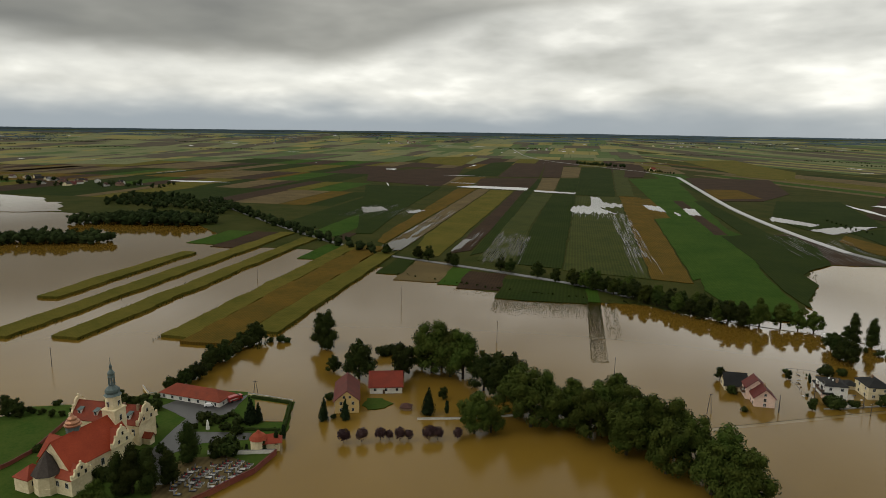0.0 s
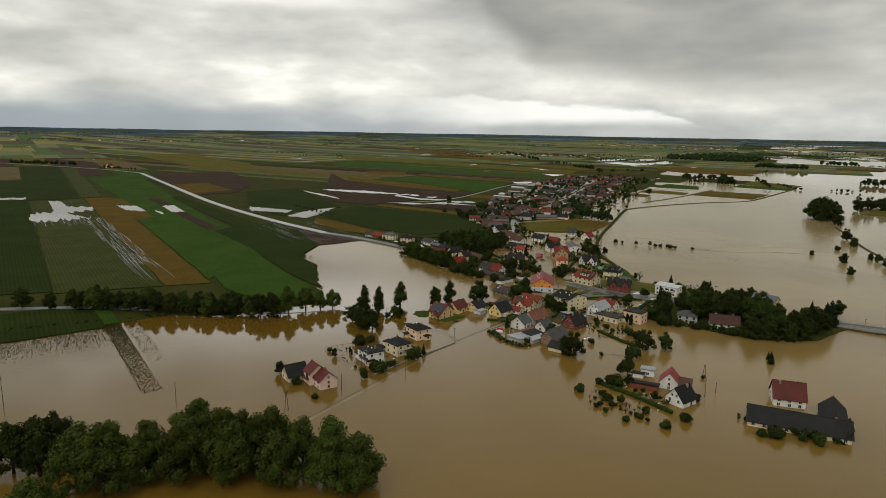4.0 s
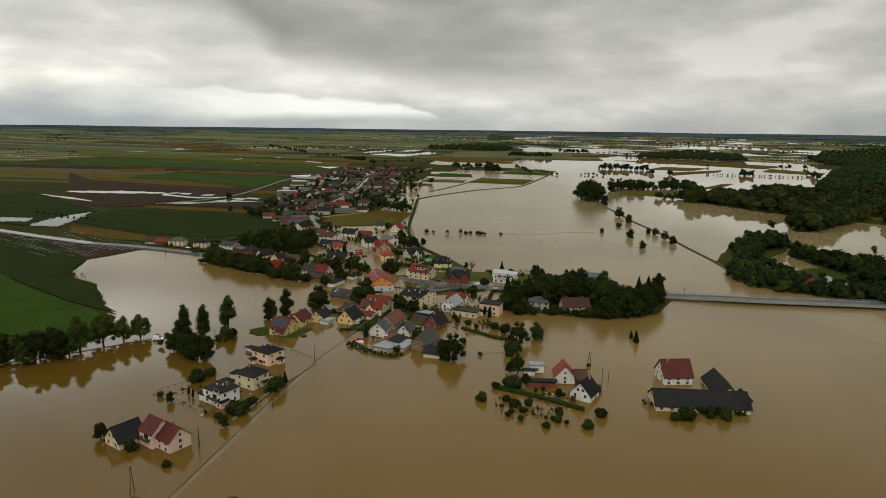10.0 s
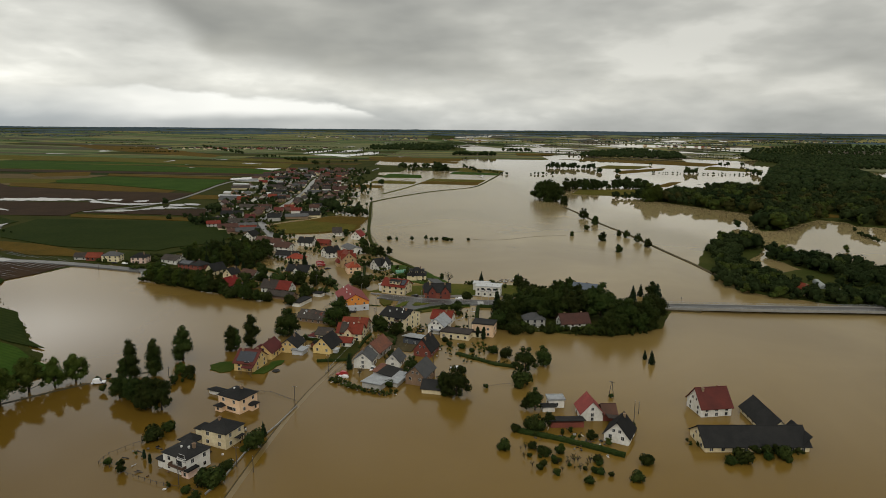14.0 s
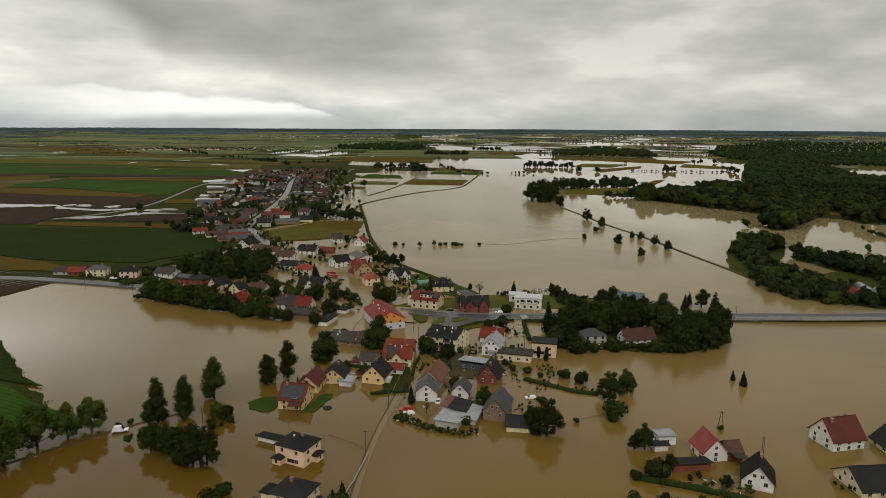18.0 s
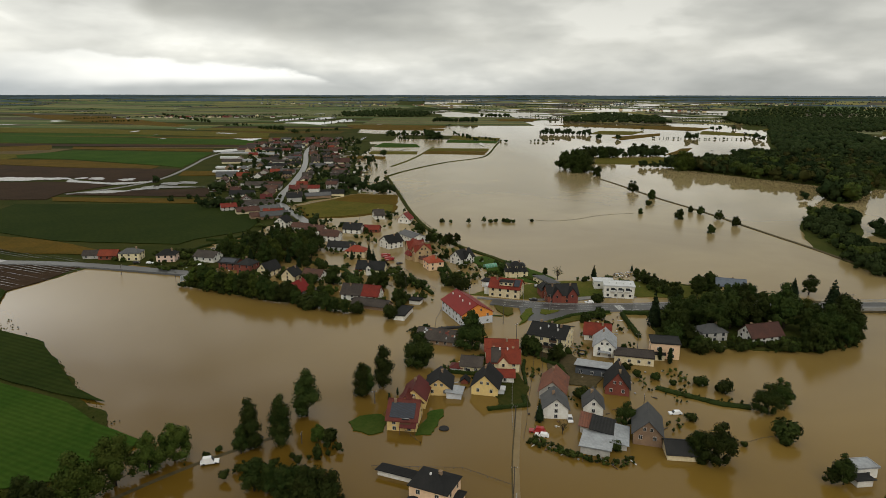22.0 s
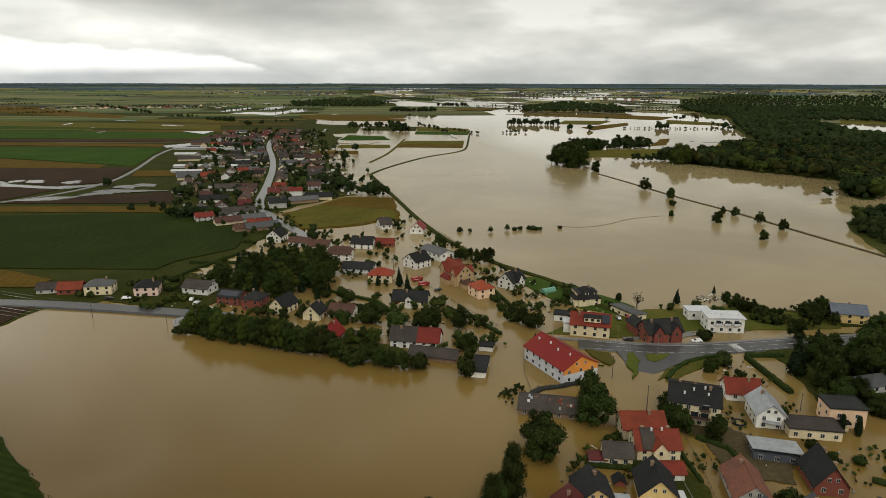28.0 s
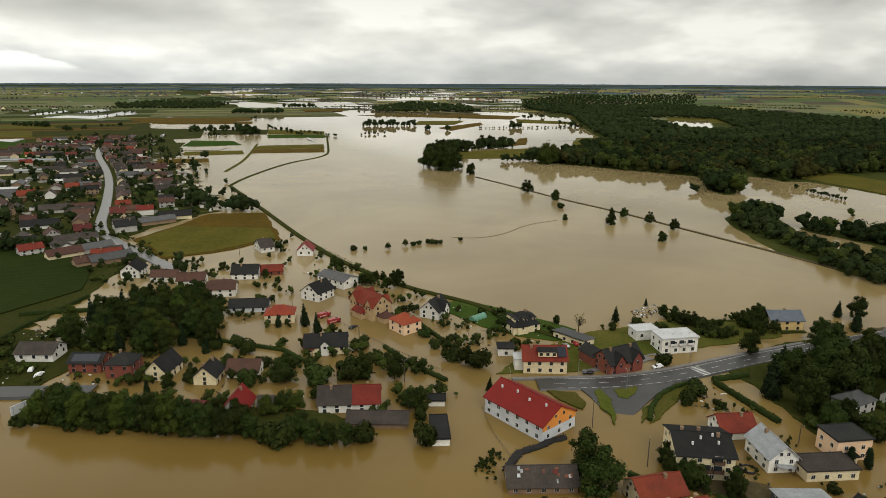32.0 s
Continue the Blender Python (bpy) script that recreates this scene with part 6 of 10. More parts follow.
STONE_VILLA = house(376.6, 374.2, 118, 13, 11, 4.4, 8.8, "dark", "cream", "stone villa with a slate roof and dormers", "hip", 2, 1, dormers=3)
RED_CREAM = house(338.1, 366.3, 95, 16.2, 11, 6.0, 9.4, "red", "cream", "cream three-storey house with a red roof", "gable", 2, 2)
house(365.6, 352.3, 49, 15.8, 7, 3.0, 3.8, "grey", "cream", "row of garages with a grey roof", "lean", 1, 0)
BRICK_HOUSE = house(341.0, 338.0, 122, 15.7, 10, 5.2, 9.2, "dark", "brick", "red brick building with dark gabled roofs", "gable", 2, 2, solar=1)
WHITE_BLOCK = house(362.1, 312.2, 105, 15.4, 9.6, 6.4, 6.9, "white", "white", "white two-storey block with a flat roof", "flat", 2, 0)
house(372.8, 322.3, 108, 10.2, 7, 4.4, 4.8, "white", "white", "low white flat-roofed annex", "flat", 1, 0)
house(350.1, 380.8, 96, 6.2, 6, 2.8, 3.4, "dark", "white", "double garage with a dark roof", "flat", 1, 0)
house(299.7, 635.3, 121, 9.7, 7, 3.2, 5.4, "eternit", "grey", "low outbuilding by the main road", "gable", 1, 0)
house(303.0, 623.4, 118, 11.3, 8, 3.6, 6.2, "red", "brick", "red-roofed brick outbuilding by the main road", "gable", 1, 0)
house(307.9, 609.4, 119, 13, 9, 5.6, 7.8, "grey", "cream", "cream house with a grey roof by the main road", "hip", 2, 1)
house(314.5, 585.1, 119, 11.4, 9, 5.6, 8.2, "dark", "pink", "pale pink house with a dark roof by the main road", "hip", 2, 1)
house(434.6, 588.3, 10, 12, 10, 4.8, 8.6, "dark", "white", "white house with a dark gabled roof", "gable", 2, 1)
house(427.6, 565.6, 96, 14, 8, 3.8, 6.2, "brown", "white", "white house with a brown roof", "gable", 1, 1)
house(421.0, 547.3, 102, 14, 8, 4.4, 7.4, "brown", "white", "white house with a brown roof", "gable", 2, 1)
house(408.1, 525.1, 103, 14, 9, 4.8, 8.2, "brown", "white", "white house with a brown tiled roof", "half", 2, 1)
house(437.8, 524.6, 100, 14, 8.5, 4.0, 7.8, "dark", "white", "white house with a black roof in flood water", "gable", 2, 1)
house(446.5, 513.0, 104, 11.9, 7, 3.0, 5.4, "red", "brick", "low brick outbuilding with a red roof", "gable", 1, 0)
house(496.7, 536.6, 129, 8.6, 14, 4.0, 7.8, "eternit", "white", "white gabled house with a dark roof", "gable", 1, 1)
house(387.6, 502.2, 101, 18, 8, 3.2, 5.8, "dark", "bluegrey", "grey outbuilding with dark roofs", "gable", 1, 0)
house(391.8, 258.4, 96, 14.3, 9, 5.6, 8.4, "bluegrey", "yellow", "yellow house with a blue-grey sheet roof among trees", "gable", 2, 1)
house(466.5, 624.6, 115, 16, 8, 4.0, 6.6, "red", "white", "white and yellow house row with a red roof", "gable", 2, 1)

# ---- the avenue trees ----
for x, h in ((-150, 11), (-118, 13), (-108, 14), (-88, 11), (-82, 12), (-44, 12), (-36, 12), (-14, 14), (0, 12)):
    tree("broad", x, lane_y(x) + RNG.uniform(-4, 8), h, "on the avenue")
for i in range(34):
    x = 12 + 3.1 * i + RNG.uniform(-1, 1)
    tree("broad" if i % 3 else "light", x, lane_y(x) + (6, -5)[i % 2] + RNG.uniform(-1.5, 1.5), RNG.uniform(10, 15), "on the avenue")
# wood in front of the lane
for x, y in ((-8, 254), (2, 262), (14, 258), (24, 250), (34, 244), (44, 236), (54, 226), (62, 218), (8, 248), (20, 242), (32, 232), (44, 222), (56, 212), (66, 208), (28, 258), (40, 248), (50, 240), (-2, 246), (62, 204)):
    tree("light", x, y, RNG.uniform(17, 23), "in a grove standing in flood water")

# ---- trees, place by place ----
for x, y, h in ((79, 313, 6.7), (428, 444, 6.2), (429, 440, 9.9), (430, 452, 7.2), (432, 456, 7.3), (428, 435, 4.3)):
    tree("broad", x, y, h, "beside a flooded house")
for x, y, h in ((81, 298, 4.0), (81, 279, 2.3), (81, 304, 3.5)):
    tree("shrub", x, y, h, "beside a flooded house")
for x, y, h in ((-112, 311, 18.9), (-108, 310, 21.5),):
    tree("tall", x, y, h, "in the flooded farmyard")
for x, y, h in ((-80, 276, 19.6), (-62, 284, 17.3), (-24, 276, 19.0), (-17, 270, 21.0), (-12, 279, 18.0), (-39, 263, 6.2), (-94, 281, 8.8),):
    tree("broad", x, y, h, "in the flooded farmyard")
for x, y, h in ((-50, 291, 24.6), (-41, 288, 23.1), (-35, 287, 24.0), (-56, 296, 16.7), (-47, 298, 23.9), (-22, 236, 17.8), (-16, 238, 13.9),):
    tree("light", x, y, h, "in the flooded farmyard")
for x, y, h in ((-42, 248, 11.9), (-80, 234, 9.8), (-72, 236, 8.9),):
    tree("conifer", x, y, h, "in the flooded farmyard")
for x, y, h in ((-35, 250, 5.7),):
    tree("column", x, y, h, "in the flooded farmyard")
for x, y, h in ((-77, 236, 1.9), (-79, 308, 5.9), (-75, 310, 5.3), (-85, 252, 3.5),):
    tree("shrub", x, y, h, "in the flooded farmyard")
for x, y, h in ((-66, 218, 5.1), (-60, 220, 5.2), (-54, 223, 4.6), (-51, 224, 3.5), (-47, 224, 5.0), (-44, 225, 4.0), (-37, 227, 5.3), (-34, 228, 4.7), (-27, 230, 4.2),):
    tree("ball", x, y, h, "in a row along the drowned lane")
for x, y, h in ((-154, 246, 5.6), (-150, 252, 8.2), (-148, 259, 8.9), (-152, 274, 11.5), (-149, 282, 11.8), (-153, 304, 8.1), (-148, 309, 13.0), (-146, 311, 10.4), (-199, 210, 8.8), (-194, 209, 8.0),):
    tree("broad", x, y, h, "on the bank by the church grounds")
for x, y, h in ((-136, 314, 4.0), (-132, 315, 2.8), (-141, 313, 2.8),):
    tree("shrub", x, y, h, "on the bank by the church grounds")
for x, y, h in ((-187, 222, 2.5), (-149, 227, 5.5), (-154, 229, 3.5), (-123, 222, 4.3), (-119, 223, 3.9), (-110, 223, 2.9), (-102, 200, 7.4), (-104, 200, 6.1), (-131, 178, 5.3), (-165, 189, 2.9),):
    tree("shrub", x, y, h, "in the church grounds")
for x, y, h in ((-164, 229, 6.6), (-102, 199, 7.5), (-123, 196, 5.0),):
    tree("broad", x, y, h, "in the church grounds")
for x, y, h in ((-121, 172, 14.5), (-117, 173, 16.5), (-112.5, 175, 16.0), (-109.5, 180, 12.5), (-111, 193, 15.5)):
    tree("tall", x, y, h, "in the church grounds")
for x, y, h in ((-105, 224, 11.5), (-103, 226, 8.6), (-137, 213, 2.8),):
    tree("conifer", x, y, h, "in the church grounds")
for x, y, h in ((-124, 165, 8.5), (-119.5, 163, 7.0),):
    tree("light", x, y, h, "in the church grounds")
for x, y, h in ((-87, 208, 7.5), (-88, 216, 6.0), (-96, 204, 3.5), (-90, 205, 4.9),):
    tree("column", x, y, h, "in the church grounds")
for x, y, h in ((119, 405, 18.2), (131, 407, 14.8), (139, 403, 13.4), (147, 402, 13.3), (173, 370, 6.2),):
    tree("light", x, y, h, "at the end of the avenue")
for x, y, h in ((161, 386, 17.3), (158, 387, 9.5), (168, 380, 16.6), (185, 383, 16.6),):
    tree("tall", x, y, h, "at the end of the avenue")
for x, y, h in ((145, 371, 10.5), (146, 366, 10.5), (145, 359, 12.3), (145, 353, 13.3), (146, 348, 12.5), (143, 353, 9.4),):
    tree("broad", x, y, h, "at the end of the avenue")
for x, y, h in ((156, 394, 1.7), (152, 395, 2.2),):
    tree("shrub", x, y, h, "at the end of the avenue")
for x, y, h in ((205, 374, 13.2), (207, 373, 11.8), (215, 371, 16.1),):
    tree("tall", x, y, h, "standing in flood water")
for x, y, h in ((236, 367, 15.3), (261, 355, 14.7),):
    tree("broad", x, y, h, "standing in flood water")
for x, y, h in ((175, 368, 4.9),):
    tree("shrub", x, y, h, "standing in flood water")
for x, y, h in ((205, 363, 3.7), (211, 363, 3.0), (215, 361, 2.7),):
    tree("column", x, y, h, "standing in flood water")
for x, y, h in ((129, 330, 5.7), (136, 332, 4.2), (111, 329, 2.3), (120, 293, 5.8), (118, 294, 4.3), (127, 295, 3.4), (141, 297, 6.3), (138, 298, 2.0), (112, 295, 2.5),):
    tree("shrub", x, y, h, "in a flooded villa garden")
for x, y, h in ((119, 322, 3.5), (118, 318, 3.6), (147, 302, 3.3),):
    tree("column", x, y, h, "in a flooded villa garden")
for x, y, h in ((110, 321, 4.8), (109, 287, 5.3),):
    tree("broad", x, y, h, "in a flooded villa garden")
for x, y, h in ((149, 300, 5.7),):
    tree("conifer", x, y, h, "in a flooded villa garden")
for x, y, h in ((263, 320, 7.6), (266, 332, 9.5), (266, 329, 8.6), (224, 286, 8.4), (251, 244, 11.8), (261, 239, 9.5), (212, 258, 13.7), (212, 263, 10.4), (239, 370, 13.5),):
    tree("broad", x, y, h, "in a flooded garden")
for x, y, h in ((214, 312, 7.7),):
    tree("conifer", x, y, h, "in a flooded garden")
for x, y, h in ((209, 303, 4.1),):
    tree("bare", x, y, h, "in a flooded garden")
for x, y, h in ((236, 304, 4.5), (263, 282, 2.9), (263, 288, 2.5), (268, 293, 2.9), (261, 275, 2.4), (266, 267, 2.5), (235, 267, 3.0), (207, 287, 3.3), (265, 264, 1.6), (234, 239, 6.7), (264, 266, 4.0), (261, 258, 5.3), (225, 251, 1.9),):
    tree("shrub", x, y, h, "in a flooded garden")
for x, y, h in ((283, 282, 5.3), (280, 278, 6.1),):
    tree("column", x, y, h, "in a flooded garden")
for x, y, h in ((215, 226, 9.1), (214, 229, 5.9), (205, 217, 5.8), (202, 201, 4.4),):
    tree("broad", x, y, h, "at the flooded farm")
for x, y, h in ((200, 219, 4.0), (199, 222, 6.0), (196, 226, 3.0), (181, 224, 4.1), (187, 216, 2.5), (185, 212, 3.3), (182, 207, 2.2), (187, 194, 1.5), (182, 194, 1.9), (182, 189, 1.6), (183, 181, 3.5), (195, 181, 4.1), (182, 197, 1.3), (216, 190, 3.5), (241, 204, 1.7), (181, 215, 1.3), (182, 212, 1.1), (182, 202, 1.1), (213, 154, 4.8), (209, 157, 3.0), (220, 142, 4.6), (218, 147, 3.0),):
    tree("shrub", x, y, h, "at the flooded farm")
for x, y, h in ((188, 207, 3.7),):
    tree("light", x, y, h, "at the flooded farm")
for x, y, h in ((292, 201, 4.8), (287, 197, 7.0),):
    tree("conifer", x, y, h, "at the flooded farm")
for x, y, h in ((299, 279, 11.1), (314, 280, 17.1), (334, 281, 14.0), (338, 275, 13.0), (334, 263, 18.5), (349, 258, 18.0), (358, 254, 17.0), (343, 244, 17.4), (342, 235, 22.1), (318, 225, 14.5), (336, 225, 16.7), (334, 219, 18.1), (342, 215, 15.1), (345, 211, 18.3), (358, 209, 17.2), (377, 274, 11.9), (392, 269, 11.5), (376, 249, 11.6), (327, 220, 11.6), (333, 211, 11.6), (341, 207, 11.8),):
    tree("broad", x, y, h, "in the dense grove by the main road")
for x, y, h in ((380, 212, 17.4), (390, 228, 11.6),):
    tree("conifer", x, y, h, "in the dense grove by the main road")
for x, y, h in ((298, 268, 6.9), (301, 261, 4.1), (306, 252, 4.1), (317, 234, 4.1),):
    tree("shrub", x, y, h, "in the dense grove by the main road")
for x, y, h in ((365, 235, 12.2), (362, 224, 10.9),):
    tree("light", x, y, h, "in the dense grove by the main road")
for x, y, h in ((743, 362, 13.2), (703, 337, 10.9), (601, 302, 10.0), (551, 275, 7.7), (613, 336, 5.6), (639, 296, 6.6), (633, 287, 8.1), (611, 271, 9.3), (589, 258, 9.0),):
    tree("broad", x, y, h, "on the low bank across the flood")
for x, y, h in ((663, 335, 5.2),):
    tree("shrub", x, y, h, "on the low bank across the flood")
for x, y, h in ((916, 480, 29.2), (895, 464, 33.2), (892, 454, 35.2), (906, 450, 28.5), (864, 425, 14.5), (1059, 484, 23.6), (1089, 482, 21.9), (1102, 464, 21.9), (1113, 450, 20.3), (1153, 435, 8.7), (1175, 426, 22.2), (1185, 411, 22.2), (1183, 393, 20.3),):
    tree("broad", x, y, h, "in a clump in the flood")
for x, y, h in ((977, 333, 29.6), (982, 325, 27.7), (1023, 328, 23.3),):
    tree("light", x, y, h, "in a clump in the flood")
for x, y, h in ((503, 479, 3.7), (504, 472, 2.5), (519, 443, 3.3), (523, 440, 3.1), (526, 434, 3.3), (525, 431, 3.6), (525, 428, 2.8), (527, 426, 2.8), (537, 413, 2.6),):
    tree("shrub", x, y, h, "in a row standing in the flood")
for x, y, h in ((508, 458, 4.5), (517, 448, 5.1),):
    tree("broad", x, y, h, "in a row standing in the flood")
for x, y, h in ((279, 528, 11.5), (280, 523, 13.8), (279, 513, 13.1), (279, 501, 12.5), (278, 484, 14.0), (285, 519, 11.1),):
    tree("light", x, y, h, "in the tree belt along the water")
for x, y, h in ((280, 526, 9.0), (280, 519, 14.9), (279, 507, 12.7), (279, 495, 12.6), (278, 490, 13.9), (278, 478, 13.0), (278, 473, 12.5), (278, 467, 10.9), (279, 463, 12.5), (278, 458, 8.6), (288, 527, 10.8), (284, 507, 10.0), (284, 496, 9.0), (277, 445, 8.9), (276, 438, 9.0), (276, 433, 8.4), (277, 428, 8.1), (281, 443, 8.7),):
    tree("broad", x, y, h, "in the tree belt along the water")
for x, y, h in ((277, 453, 6.7), (277, 449, 7.6), (279, 424, 6.1),):
    tree("shrub", x, y, h, "in the tree belt along the water")
for x, y, h in ((315, 460, 12.2), (318, 463, 9.1), (322, 432, 11.0), (322, 421, 11.6), (299, 409, 10.3), (302, 413, 7.0), (305, 499, 7.3), (295, 454, 7.6), (439, 514, 5.5), (461, 481, 8.1), (440, 439, 7.6), (439, 452, 6.5), (441, 448, 5.4), (431, 458, 6.4), (390, 429, 4.7), (390, 425, 5.7), (268, 358, 15.3), (338, 396, 8.2), (349, 401, 3.3), (384, 358, 5.1), (399, 308, 7.1), (395, 304, 7.4), (388, 301, 8.1), (388, 297, 7.2), (391, 276, 8.1), (389, 274, 9.8), (392, 268, 10.8), (360, 283, 10.7), (406, 220, 11.7), (383, 265, 7.0),):
    tree("broad", x, y, h, "in a village garden")
for x, y, h in ((266, 319, 7.5),):
    tree("broad", x, y, h, "in a village garden")
for x, y, h in ((320, 438, 8.6), (316, 447, 7.8), (280, 404, 7.0), (342, 498, 4.2), (312, 472, 6.7), (328, 473, 4.7), (343, 489, 5.8), (338, 483, 5.7), (462, 479, 5.8), (364, 416, 4.3), (352, 409, 4.2), (335, 391, 7.4), (342, 402, 5.6), (379, 382, 7.2), (321, 314, 5.8), (314, 319, 4.2), (312, 308, 2.8), (315, 309, 2.1), (388, 322, 3.6), (380, 294, 7.0), (376, 291, 5.2), (346, 320, 5.6), (273, 317, 3.0), (283, 297, 2.5), (289, 297, 2.2),):
    tree("shrub", x, y, h, "in a village garden")
for x, y, h in ((337, 500, 7.7), (347, 499, 5.4), (370, 470, 10.8), (362, 462, 10.0), (367, 481, 7.0), (302, 505, 5.8), (316, 386, 5.9), (391, 331, 7.7), (414, 313, 4.3), (408, 227, 8.4),):
    tree("conifer", x, y, h, "in a village garden")
for x, y, h in ((283, 461, 7.9), (291, 458, 8.2), (294, 449, 7.6),):
    tree("light", x, y, h, "in a village garden")
for x, y, h in ((377, 349, 7.6),):
    tree("bare", x, y, h, "in a village garden")
for x, y, h in ((282, 282, 6.1), (281, 278, 6.8),):
    tree("column", x, y, h, "in a village garden")
for x, y, h in ((322, 289, 16.7), (335, 281, 14.9),):
    tree("conifer", x, y, h, "beside the main road")
for x, y, h in ((339, 277, 11.4), (342, 272, 9.2), (328, 274, 11.0), (330, 269, 14.6), (328, 266, 18.7), (322, 265, 20.4), (332, 257, 18.9), (335, 251, 18.4), (304, 273, 10.6), (304, 277, 9.3), (310, 283, 7.5), (313, 279, 5.6), (297, 269, 7.8), (302, 269, 5.3),):
    tree("broad", x, y, h, "beside the main road")

# ---- far woods ----
def blob_template(rng, cards, lobes):
    bm = bmesh.new()
    spots = [(0, 0, 5.4, 3.2)]
    if lobes > 1:
        spots += [(rng.uniform(-2.8, 2.8), rng.uniform(-2.8, 2.8), rng.uniform(1.6, 8.4), rng.uniform(1.1, 2.1)) for _ in range(2 * lobes)]
    for x, y, z, r in spots:
        n = bmesh.ops.create_icosphere(bm, subdivisions=2 if r > 3 and lobes > 1 else 1, radius=r * (0.84 if lobes > 1 else 1), matrix=Matrix.Translation((x, y, z)))
        for v in n["verts"]:
            v.co += (v.co - Vector((x, y, z))) * 0.5 * noise.noise(v.co * 0.8 + Vector((rng.random() * 0.2, r, 5)))
        for _ in range(cards if lobes == 1 else cards // 3):
            d = Vector((rng.gauss(0, 1), rng.gauss(0, 1), abs(rng.gauss(0.3, 1)))).normalized()
            p = Vector((x, y, z)) + d * r * rng.uniform(0.8, 1.2)
            a = (d.orthogonal() + Vector((rng.uniform(-1, 1), rng.uniform(-1, 1), rng.uniform(-1, 1))) * 0.6).normalized() * rng.uniform(0.4, 1.0)
            b = d.cross(a) + d * rng.uniform(-0.3, 0.3)
            bm.faces.new([bm.verts.new(q) for q in (p + a, p + b, p - a)])
    vs = np.array([v.co[:] for v in bm.verts])
    bm.verts.index_update()
    fs = np.array([[v.index for v in f.verts] for f in bm.faces])
    bm.free()
    return vs, fs


def woods(name, spots, label, cards=45, lobes=3, seed=1, material=None):
    """Crowns standing close together, joined: (x, y, height) for each."""
    rng = random.Random(seed)
    kinds = [blob_template(rng, cards, lobes) for _ in range(5)]
    vs, fs, n = [], [], 0
    for x, y, h in spots:
        v, f = kinds[rng.randrange(5)]
        a, s = rng.uniform(0, math.tau), h / 10.0
        w = s * rng.uniform(0.85, 1.25)
        c, sn = math.cos(a) * w, math.sin(a) * w
        vs.append(np.stack([x + v[:, 0] * c - v[:, 1] * sn, y + v[:, 0] * sn + v[:, 1] * c, rise(x, y) - 0.6 * s + v[:, 2] * s], 1))
        fs.append(f + n)
        n += len(v)
    me = bpy.data.meshes.new(name)
    vs, fs = np.concatenate(vs), np.concatenate(fs)
    me.vertices.add(len(vs))
    me.vertices.foreach_set("co", vs.ravel())
    me.loops.add(fs.size)
    me.loops.foreach_set("vertex_index", fs.ravel())
    me.polygons.add(len(fs))
    me.polygons.foreach_set("loop_start", np.arange(0, fs.size, 3))
    me.update(calc_edges=True)
    me.materials.append(material or WOODS)
    return tagged(new(name, me), label, "woods", kind="stuff")


def fill(pts, gap, h, seed, keep=None):
    rng = random.Random(seed)
    xs, ys = [p[0] for p in pts], [p[1] for p in pts]
    out, x = [], min(xs)
    while x < max(xs):
        y = min(ys)
        while y < max(ys):
            px, py = x + rng.uniform(-0.45, 0.45) * gap, y + rng.uniform(-0.45, 0.45) * gap
            if inside(px, py, pts) and (keep is None or keep(px, py)):
                out.append((px, py, rng.uniform(*h)))
            y += gap
        x += gap
    return out


FOREST = [(830, 132), (757, 157), (746, 172), (765, 180), (801, 176), (872, 162), (890, 186), (911, 214), (919, 240), (946, 276), (968, 310), (988, 340), (1040, 312), (1132, 271), (1293, 194), (1432, 200), (1682, 202), (2299, 186), (2371, 263), (2746, 334), (2900, -300), (1900, -700), (1000, -420), (940, -60), (890, 30), (858, 58), (850, 76), (876, 82), (886, 104), (882, 120)]
CLEAR = [[(1560, -20), (2090, 20), (2150, -120), (2070, -210), (1560, -130)], [(948, 126), (950, 90), (897, 84), (892, 118)], [(1190, 290), (1390, 262), (1385, 200), (1200, 200)]]
glade = lambda x, y: noise.noise((x / 130, y / 130, 1.5)) > -0.4 and not any(inside(x, y, p) for p in CLEAR)
# a few pale poplars and willows stand among the dark trees
rng = random.Random(61)
mixed = [(x, y, h * (1 + 0.45 * noise.noise((x / 55, y / 55, 8.0)))) for x, y, h in fill(FOREST, 11.5, (11, 22), 1, lambda x, y: x < 1250 and glade(x, y))]
pale = [p for p in mixed if noise.noise((p[0] / 40, p[1] / 40, 4.0)) + rng.uniform(-0.3, 0.3) > 0.24]
olive = [p for p in mixed if p not in pale and noise.noise((p[0] / 30, p[1] / 30, 7.0)) + rng.uniform(-0.35, 0.35) > 0.2]
rest = set(mixed) - set(pale) - set(olive)
woods("forest", [p for p in mixed if p in rest], "dense dark green broadleaf forest by the flood", 100, 3, 1)
woods("olive_forest", olive, "olive brown alders and oaks among darker trees", 100, 3, 14, OLIVE_WOODS)
woods("far_forest", fill(FOREST, 14.5, (9, 21), 2, lambda x, y: x >= 1250 and glade(x, y)), "dense dark green forest in the distance", 12, 1, 2)
YARD = [(468, 134, 7.5), (477, 131, 5), (505, 124, 9), (515, 116, 7), (494, 116, 7), (527, 122, 8), (516, 136, 6)]
free = lambda x, y: all(math.hypot(x - a, y - b) > r for a, b, r in YARD)
near_woods = fill([(446, 142), (450, 168), (462, 182), (484, 193), (515, 192), (560, 199), (596, 208), (618, 202), (624, 188), (545, 177), (522, 160), (503, 149), (477, 144), (458, 130), (470, 121), (482, 108), (484, 86), (450, 62)], 6.6, (5, 11), 3, free)
